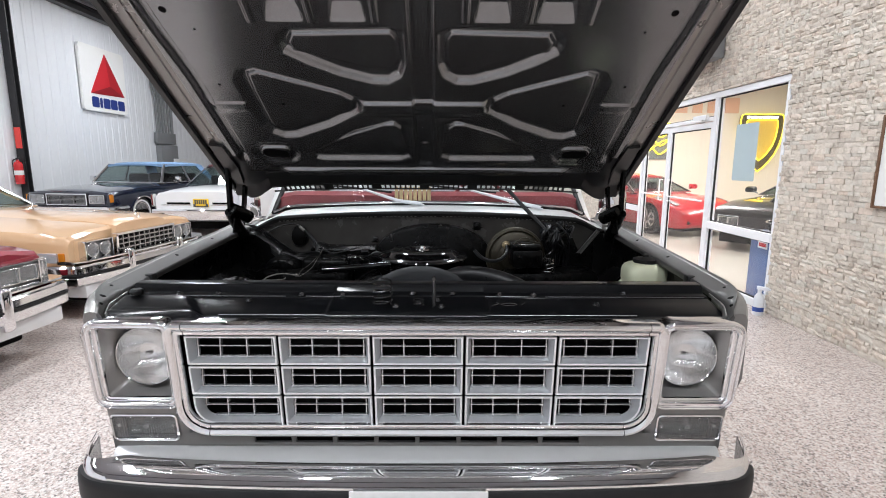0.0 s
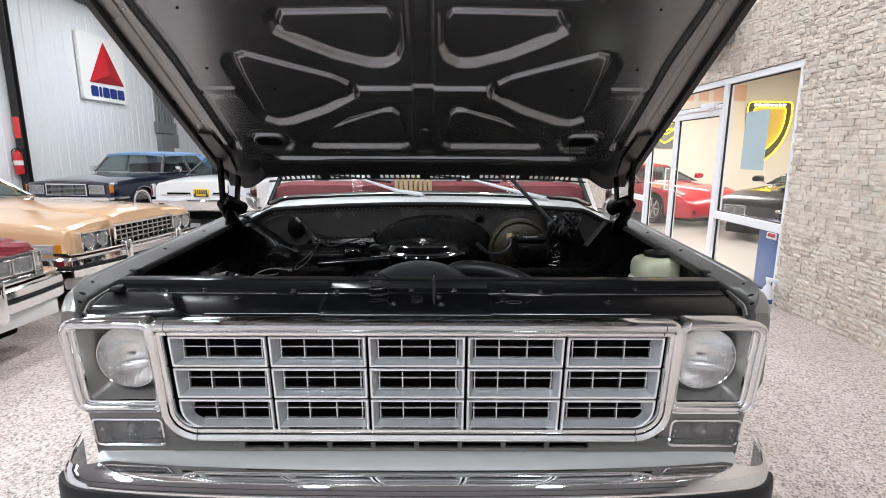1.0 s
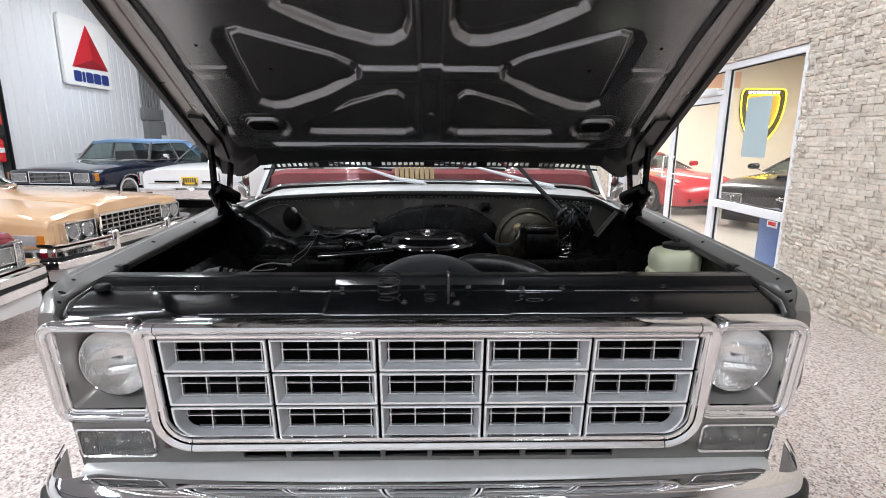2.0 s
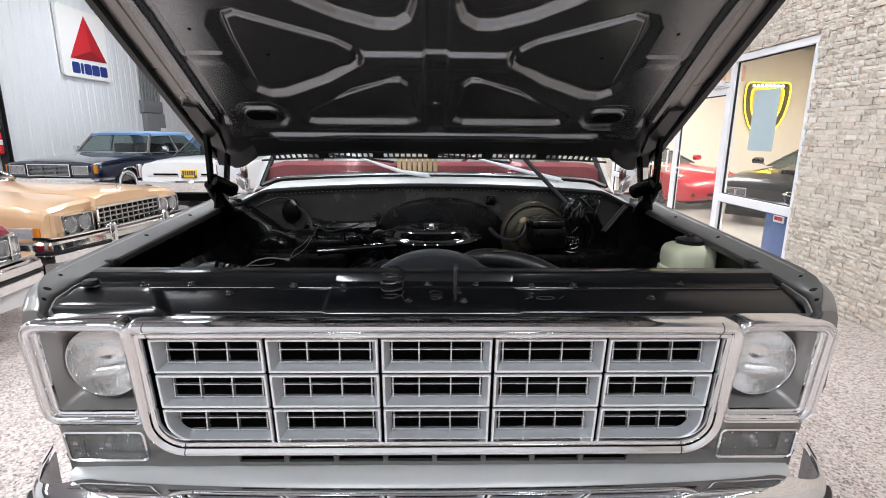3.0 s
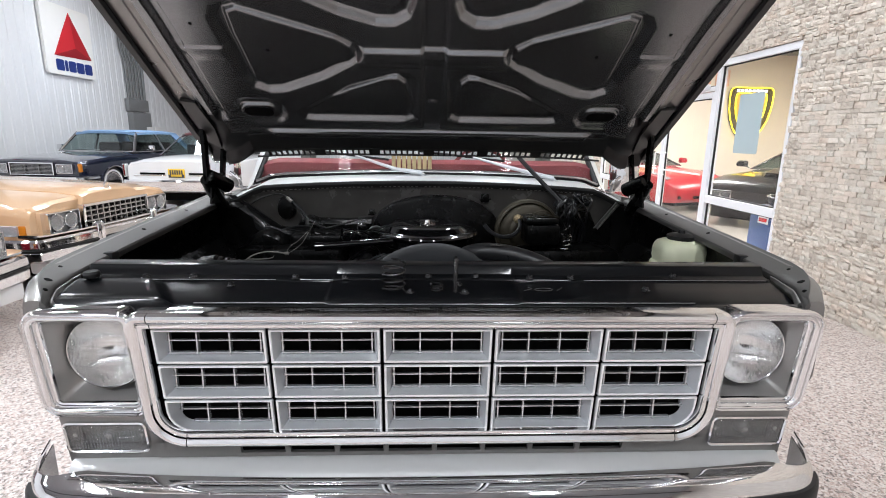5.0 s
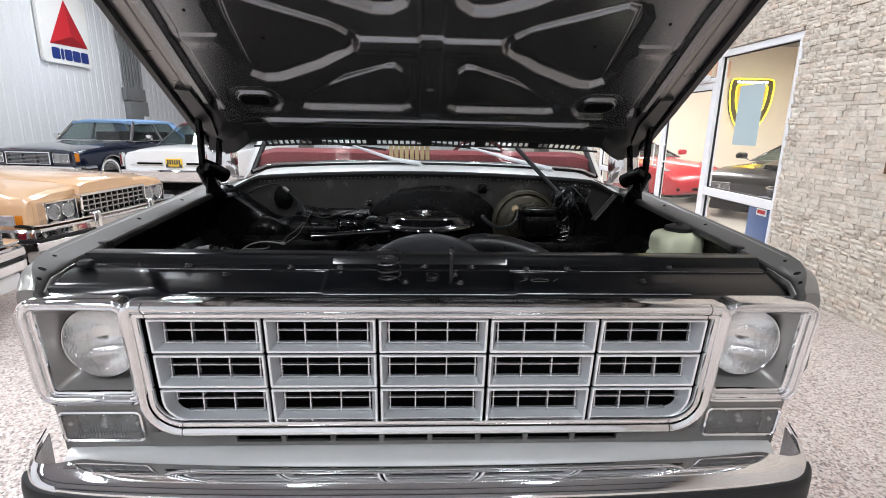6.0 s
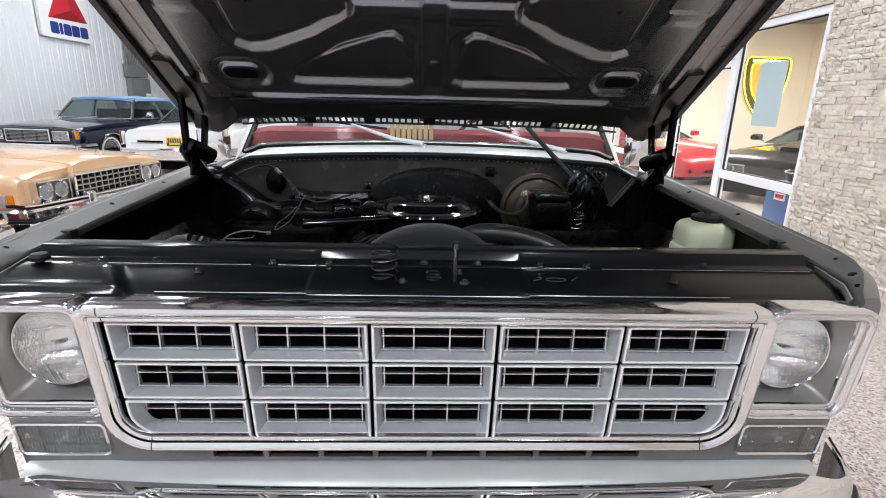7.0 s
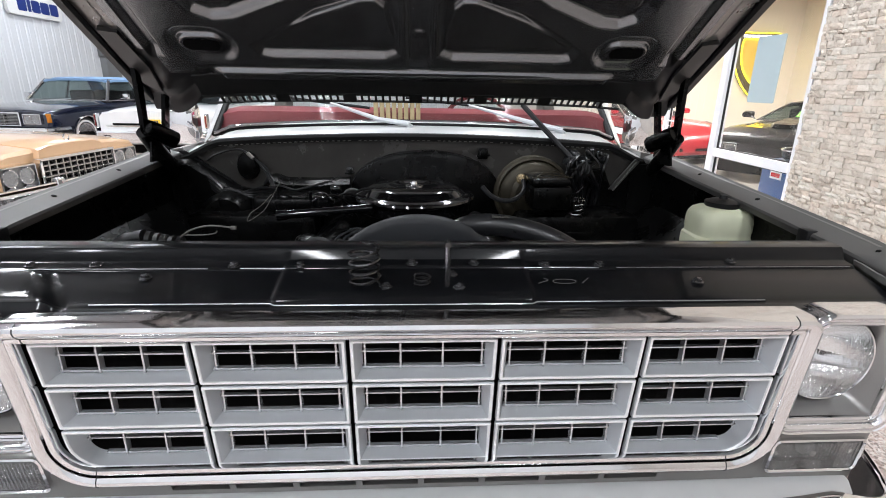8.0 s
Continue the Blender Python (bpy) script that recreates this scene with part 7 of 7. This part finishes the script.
for x, k in ((-1.5, 0.9), (-1.2, 1.0), (-0.7, 0.9), (-0.6, 0.6)):
    z = float(np.interp(x, [-1.7, -0.8, -0.2], [0.94, 0.86, 0.78]))
    rings.append([(x, y * k, z + dz) for y, dz in ((-0.25, 0.0), (-0.2, 0.07), (0.2, 0.07), (0.25, 0.0))])
loft(bm, rings)
part("hood_scoop", bm, M_BLACKPAINT, bird, "raised hood scoop")
bm = B()
for s in (-1, 1):
    for k in range(5):
        a = 0.25 + k * 0.2
        x0, y0 = -0.55, s * 0.3
        z = lambda x: float(np.interp(x, [-1.7, -0.8, -0.2, 0.0], [0.94, 0.86, 0.78, 0.7]))
        x1, y1 = x0 - 0.55 * math.sin(a), s * (0.3 + 0.34 * math.cos(a))
        zz0, zz1 = z(x0) + 0.004, z(x1) - 0.012
        d = Vector((x1 - x0, y1 - y0)).normalized()
        n = Vector((-d.y, d.x)) * 0.022
        loft(bm, [[(x0 - n.x, y0 - n.y, zz0), (x0 + n.x, y0 + n.y, zz0), (x0 + n.x, y0 + n.y, zz0 + 0.004), (x0 - n.x, y0 - n.y, zz0 + 0.004)], [(x1 - n.x, y1 - n.y, zz1), (x1 + n.x, y1 + n.y, zz1), (x1 + n.x, y1 + n.y, zz1 + 0.004), (x1 - n.x, y1 - n.y, zz1 + 0.004)]])
part("hood_decal", bm, M_YELLOW, bird, "spread yellow hood decal", smooth=0, stuff=True)
for s in (-1, 1):
    quad_lamps(bird, s * 0.52, 0.52, 0.05, 0.07, 0.17, True)
    bm = B()
    tube(bm, [(-1.75, s * 0.9, 0.92), (-1.72, s * 1.0, 0.97)], 0.012, 6)
    loft(bm, [[(-1.8, s * (0.95 + a), 0.93 + b) for a, b in rrect(0, 0.2, 0, 0.12, 0.04, 4)], [(-1.68, s * (0.97 + a), 0.94 + b) for a, b in rrect(0, 0.15, 0, 0.09, 0.04, 4)]])
    part("door_mirror", bm, M_BLACKPAINT, bird)
bm = B()
loft(bm, [[(-1.78 - 0.25 * k, y, 0.985 + 0.13 * k + d) for y in (-0.25, 0.55)] + [(-1.78 - 0.25 * k, y, 0.993 + 0.13 * k + d) for y in (0.55, -0.25)] for k, d in ((0.0, 0.0), (1.0, 0.0))])
part("windshield_card", bm, M_GREEN, bird, "green card behind the windshield")

# ---- things on and by the walls ----
# lit ceiling fixtures
bm = B()
box(bm, -0.13, 0.13, -1.22, 1.22, 0.0, 0.16, 0.01)
fix = thing("ceiling_light", "long white linear ceiling light, lit", "ceiling light", (HALL_LAMPS[0][0], HALL_LAMPS[0][1], CEIL - 0.162), group="ceiling lights")
part("housing", bm, M_ALU, fix)
bm = B()
box(bm, -0.11, 0.11, -1.2, 1.2, -0.004, 0.0)
part("diffuser", bm, M_LAMPGLOW, fix, "glowing white diffuser", smooth=0)
for lx, ly in HALL_LAMPS[1:]:
    copy_thing(fix, pose(lx, ly, CEIL - 0.162))
for lx, ly in ROOM_LAMPS:
    copy_thing(fix, pose(lx, ly, 3.9 - 0.162))

# oil company sign on the west wall: white square, faceted red triangle, blue blocks
sign = thing("wall_sign", "white square sign with a faceted red triangle over blue blocks", "sign", (XW + 0.03, 14.42, 2.82))
bm = B()
loft(bm, [[(x, y, z) for y, z in rrect(-0.92, 0.92, 0, 1.69, 0.1, 6)] for x in (0.0, 0.07)])
part("sign_face", bm, M_SIGNWHITE, sign)
tip, bl, br, mid = (0.08, 1.56), (-0.62, 0.45), (0.81, 0.49), (0.2, 0.72)
for tri, m in (((tip, bl, mid), 0), ((bl, br, mid), 2), ((tip, mid, br), 1)):
    bm = B()
    loft(bm, [[(x, y, z) for y, z in tri] for x in (0.072, 0.084)])
    part("triangle_facet", bm, M_SIGNRED[m], sign, smooth=0)
bm = B()
for y0, w in ((-0.6, 0.28), (-0.28, 0.1), (-0.14, 0.27), (0.16, 0.29), (0.49, 0.29)):
    loft(bm, [[(x, y, z) for y, z in rrect(y0, y0 + w, 0.1, 0.37, 0.05, 5)] for x in (0.072, 0.082)])
part("blue_block", bm, M_SIGNBLUE, sign, smooth=0, split=True)

# fire extinguisher and its red marker on the column
ext = thing("fire_extinguisher", "red fire extinguisher hung on the black steel column", "fire extinguisher", (XW + 0.12, 11.155, 0.97))
bm = B()
turned(bm, [(0.07, 0.0), (0.085, 0.02), (0.085, 0.42), (0.07, 0.47), (0.03, 0.5), (0.025, 0.53)], (0, 0, 0), "z", 24)
part("cylinder", bm, M_EXTRED, ext)
bm = B()
box(bm, -0.03, 0.03, -0.02, 0.02, 0.53, 0.57, 0.008)
box(bm, 0.0, 0.14, -0.012, 0.012, 0.57, 0.59, 0.004)
tube(bm, spline([(-0.03, 0, 0.55), (-0.11, 0, 0.5), (-0.12, 0, 0.3), (-0.1, 0, 0.12)]), 0.011, 8)
part("valve", bm, M_BLACK_STEEL, ext)
bm = B()
turned(bm, [(0.0865, 0.2), (0.0865, 0.3)], (0, 0, 0), "z", 24, caps=False)
part("print", bm, M_PLATE, ext)
bm = B()
box(bm, -0.05, 0.05, 0.08, 0.116, 0.05, 0.5)
part("bracket", bm, M_BLACK_STEEL, ext, smooth=0)
bm = B()
box(bm, XW + 0.05, XW + 0.18, 11.245, 11.2695, 1.75, 2.2, 0.003)
solo("fire_marker", bm, material("red_marker_sign", (0.7, 0.06, 0.05), 0.4), "red vertical marker sign above the extinguisher", "sign")

# electrical cabinet with conduits
cab = thing("electrical_cabinet", "grey electrical cabinets with conduits rising up the wall", "electrical cabinet", (XW + 0.02, 17.3, 1.28))
bm = B()
box(bm, 0, 0.18, -0.5, 0.55, 0.0, 0.75, 0.01)
part("cabinet_box", bm, M_GREYBOX, cab)
bm = B()
box(bm, 0, 0.12, -0.55, 0.6, 0.78, 1.15, 0.01)
part("junction_box", bm, M_GREYBOX, cab)
bm = B()
for k, y in enumerate((-0.42, -0.25, -0.08, 0.1, 0.3)):
    tube(bm, [(0.06, y, 1.15), (0.06, y, 2.2), (0.06, y - 0.15, 2.6), (0.06, y - 0.2, 4.2)], 0.038, 8)
tube(bm, [(0.08, 0.45, 1.15), (0.08, 0.5, 4.2)], 0.05, 8)
part("conduit", bm, M_GREYBOX, cab, split=True)
bm = B()
for y in (0.2, 0.62):
    box(bm, 0.18, 0.24, y, y + 0.36, 0.03, 0.3, 0.008)
part("small_panel", bm, M_PLATE, cab, split=True)

# framed print on the stone wall
pic = thing("framed_print", "brown wooden picture frame with a white mat", "picture", (3.335, 3.21, 1.16))
bm = B()
for a, b, c, d in ((-0.55, -0.53, 0, 0.68), (0.53, 0.55, 0, 0.68), (-0.53, 0.53, 0, 0.02), (-0.53, 0.53, 0.66, 0.68)):
    box(bm, -0.025, 0.02, a, b, c, d, 0.004)
part("frame", bm, M_WOOD, pic)
bm = B()
box(bm, -0.012, 0.01, -0.53, 0.53, 0.02, 0.66)
part("mat_board", bm, M_PAPER, pic, smooth=0)
bm = B()
box(bm, -0.015, -0.012, -0.4, 0.42, 0.14, 0.54)
part("print", bm, M_PINK, pic, smooth=0)

# wall-mounted box over the doors
bm = B()
box(bm, -0.42, 0.0, -0.35, 0.35, 0.0, 0.55, 0.02, 2)
mon = thing("wall_monitor", "grey boxed screen on the stone wall above the doors", "monitor", (3.35, 6.39, 2.69))
part("case", bm, M_GREYBOX, mon)
bm = B()
box(bm, -0.43, -0.42, -0.33, 0.33, 0.02, 0.53, 0.004)
part("screen", bm, M_BLACK_STEEL, mon)

# spray bottle on the floor
sb = thing("spray_bottle", "white spray bottle with a blue label on the floor", "spray bottle", (3.24, 4.79, 0.0), -60)
bm = B()
turned(bm, [(0.045, 0.0), (0.05, 0.01), (0.05, 0.15), (0.04, 0.19), (0.018, 0.225), (0.016, 0.24)], (0, 0, 0), "z", 20)
part("bottle", bm, M_BOTTLE, sb)
bm = B()
turned(bm, [(0.0508, 0.04), (0.0508, 0.085)], (0, 0, 0), "z", 20, caps=False)
part("label_band", bm, M_NAVYLABEL, sb)
bm = B()
turned(bm, [(0.019, 0.235), (0.019, 0.258)], (0, 0, 0), "z", 14)
box(bm, -0.028, 0.082, -0.014, 0.014, 0.256, 0.292, 0.008)
turned(bm, [(0.009, 0.0), (0.011, 0.004), (0.011, 0.014), (0.008, 0.016)], (0.088, 0, 0.266), "z", 10)
loft(bm, [[(0.045 + a, y, 0.21 + b) for a, b in ((0, 0), (0.01, 0.0), (0.02, 0.05), (0.008, 0.05))] for y in (-0.008, 0.008)])
part("trigger", bm, M_BOTTLE, sb)

# blue cabinet and red extinguisher behind the side light
bc = thing("blue_cabinet", "blue steel cabinet with a small red and white sticker", "cabinet", (3.78, 5.25, 0.004))
bm = B()
box(bm, -0.22, 0.22, -0.27, 0.27, 0.0, 0.76, 0.012)
part("body", bm, M_BLUECAB, bc)
bm = B()
box(bm, -0.225, -0.221, -0.03, 0.13, 0.58, 0.66, 0.001)
part("sticker", bm, M_PLATE, bc)
bm = B()
box(bm, -0.228, -0.226, -0.01, 0.11, 0.6, 0.64)
part("sticker_print", bm, M_EXTRED, bc, smooth=0)
rx = thing("red_cylinder", "red extinguisher standing beside the blue cabinet", "fire extinguisher", (3.82, 5.66, 0.004))
bm = B()
turned(bm, [(0.08, 0.0), (0.085, 0.02), (0.085, 0.36), (0.06, 0.42), (0.03, 0.44)], (0, 0, 0), "z", 20)
part("cylinder", bm, M_EXTRED, rx)
bm = B()
box(bm, -0.02, 0.08, -0.012, 0.012, 0.44, 0.5, 0.006)
part("valve", bm, M_BLACK_STEEL, rx)

tub = thing("black_tub", "black plastic tub with a bright rim on the blue cabinet", "tub", (3.8, 5.27, 0.764))
bm = B()
turned(bm, [(0.02, 0.0), (0.16, 0.0), (0.19, 0.02), (0.21, 0.1), (0.2, 0.105), (0.18, 0.03), (0.02, 0.012)], (0, 0, 0), "z", 32)
part("bowl", bm, M_RUBBER, tub)
bm = B()
tube(bm, [(0.21 * math.cos(k * math.tau / 32), 0.21 * math.sin(k * math.tau / 32), 0.103) for k in range(32)], 0.009, 8, closed=True)
part("rim", bm, M_CHROME2, tub, "bright rim")

# frosted sheet on the pane
bm = B()
loft(bm, [[(x, y, z) for y, z in rrect(5.36, 5.76, 1.3, 1.92, 0.02, 4)] for x in (FX - 0.01, FX - 0.007)])
solo("window_film", bm, M_FILM, "pale blue frosted sheet stuck on the glass", "window film", smooth=0)

# neon shield and neon script on the far wall of the side room
ns = thing("neon_shield", "yellow neon shield sign with a dark border, lit", "neon sign", (9.74, 15.36, 2.42))


def shield(k):
    half = [(0.0, 0.56), (0.25, 0.57), (0.48, 0.57), (0.57, 0.55), (0.61, 0.5), (0.63, 0.38), (0.63, 0.18), (0.61, -0.06), (0.55, -0.3), (0.44, -0.52), (0.29, -0.71), (0.13, -0.86), (0.0, -0.95)]
    pts = half + [(-x, z) for x, z in reversed(half[1:-1])]
    return [(x * k * 0.93, z * k * (0.86 if z > 0 else 1.07)) for x, z in pts]


bm = B()
extrude(bm, shield(1.12), 1, -0.04, 0.0)
part("border", bm, material("bronze_sign_border", (0.1, 0.085, 0.06), 0.5, var=0.1), ns)
bm = B()
extrude(bm, shield(0.78), 1, -0.046, -0.041)
part("face", bm, material("yellow_face", (0.85, 0.62, 0.12), 0.5), ns)
bm = B()
for k in (1.12, 0.8):
    tube(bm, [(x, -0.08, z) for x, z in shield(k)], 0.02, 6, closed=True)
part("neon_tube", bm, M_NEON, ns, "glowing yellow tube", split=True)
bm = B()
for i in range(8):
    box(bm, -0.46 + i * 0.12, -0.46 + i * 0.12 + 0.085, -0.07, -0.05, 0.425, 0.495)
part("white_bar", bm, M_NEONW, ns, smooth=0, split=True)
sc = thing("neon_script", "yellow neon script sign on a dark back, lit", "neon sign", (6.62, 15.36, 2.08))
bm = B()
box(bm, -0.45, 0.45, -0.03, 0.0, -0.45, 0.55, 0.01)
part("back", bm, M_GREYBOX, sc)
bm = B()
for k in range(3):
    tube(bm, spline([(-0.55 + 0.1 * k, -0.07, -0.35 + 0.22 * k), (-0.2, -0.07, -0.1 + 0.3 * k), (0.1, -0.07, -0.3 + 0.25 * k), (0.45, -0.07, 0.0 + 0.25 * k), (0.2, -0.07, 0.1 + 0.25 * k), (-0.3, -0.07, -0.25 + 0.3 * k)], 6), 0.022, 6)
part("neon_tube", bm, M_NEON, sc, "glowing yellow tube", split=True)
bm = B()
for i, (x, w) in enumerate(((6.6, 0.3), (7.1, 0.4), (7.65, 0.3), (8.1, 0.4), (8.63, 0.42))):
    box(bm, x, x + w, 15.37, 15.398, 3.0, 3.45, 0.01)
solo("wall_lettering", bm, material("orange_letter_paint", (0.8, 0.5, 0.34), 0.6), "pale orange blocks along the top of the wall", "sign", smooth=0)

# ---- ledge stones of the east wall, nearest ones as pieces of their own ----
rng = random.Random(7)


def stone_coords(w, h, d, r, nx=4, nz=2):
    """A split-face stone: rough front of a few facets, thin sides. Local x is out of the wall (negative)."""
    front = []
    for j in range(nz + 1):
        for i in range(nx + 1):
            y, z = -w / 2 + w * i / nx, -h / 2 + h * j / nz
            edge = i in (0, nx) or j in (0, nz)
            x = -d + r.uniform(-0.006, 0.006) + (0.006 if edge else 0.0)
            front.append((x, y + (0 if edge else r.uniform(-0.15, 0.15) * w / nx), z + (r.uniform(-0.004, 0.004) if i not in (0, nx) and j in (0, nz) else 0)))
    back = [(0.0, -w / 2, -h / 2), (0.0, w / 2, -h / 2), (0.0, w / 2, h / 2), (0.0, -w / 2, h / 2)]
    faces = []
    m = nx + 1
    for j in range(nz):
        for i in range(nx):
            a = j * m + i
            faces.append((a, a + m, a + m + 1, a + 1))
    n = len(front)
    faces.append(tuple(range(m)) + (n + 1, n))
    faces.append(tuple(range(nz * m + m - 1, nz * m - 1, -1)) + (n + 3, n + 2))
    faces.append(tuple(j * m for j in range(nz, -1, -1)) + (n, n + 3))
    faces.append(tuple(j * m + nx for j in range(nz + 1)) + (n + 2, n + 1))
    return front + back, faces


variants = []
for k in range(28):
    v, f = stone_coords(1.0, 1.0, 1.0, random.Random(100 + k))
    r = random.Random(k)
    pts = []
    for i, (x, y, z) in enumerate(v):
        pts.append((x, y, z) if i >= len(v) - 4 else (-1.0 + (x + 1.0) * 9.0, y, z))
    me = bpy.data.meshes.new("stone")
    me.from_pydata(pts, [], f)
    me.materials.append(M_STONE)
    variants.append(me)
allv, allf = [], []
count = 0
z = 0.0
while z < 4.6:
    h = rng.choice((0.034, 0.04, 0.045, 0.05, 0.056))
    y = 1.2 + rng.uniform(0, 0.2)
    while y < 11.5:
        w = rng.choice((0.055, 0.075, 0.09, 0.105, 0.13)) * rng.uniform(0.85, 1.15)
        pieces = [(0.0, h)]
        if h > 0.05 and rng.random() < 0.3:
            c = h * rng.uniform(0.4, 0.6)
            pieces = [(0.0, c), (c, h)]
        for a, b in pieces:
            y0, y1, z0, z1 = y, y + w, z + a, z + b
            if z0 < OZ and y1 > OY0 and y0 < OY1:
                if y0 < OY0 - 0.04:
                    y1 = OY0 - 0.003
                elif y1 > OY1 + 0.04:
                    y0 = OY1 + 0.003
                elif z1 > OZ + 0.02:
                    z0 = OZ + 0.002
                else:
                    continue
            d = rng.uniform(0.03, 0.044)
            g = 0.0014
            near = 3.6 < (y0 + y1) / 2 < 4.75 and 0.75 < z0 < 2.1
            if near and count < 300:
                ob = new("stone", variants[rng.randrange(28)])
                ob.parent = wall_e
                ob.location = (XE, (y0 + y1) / 2, (z0 + z1) / 2)
                ob.scale = (d, y1 - y0 - g, z1 - z0 - g)
                count += 1
            else:
                v, f = stone_coords(y1 - y0 - g, z1 - z0 - g, d, rng)
                o = len(allv)
                allv += [(XE + p[0], (y0 + y1) / 2 + p[1], (z0 + z1) / 2 + p[2]) for p in v]
                allf += [tuple(i + o for i in q) for q in f]
        y += w
    z += h
me = bpy.data.meshes.new("stone_cladding")
me.from_pydata(allv, [], allf)
me.materials.append(M_STONES)
ob = new("stone_cladding", me)
ob.parent = wall_e
tagged(ob, "stacked cream and grey ledge stones", kind="stuff")
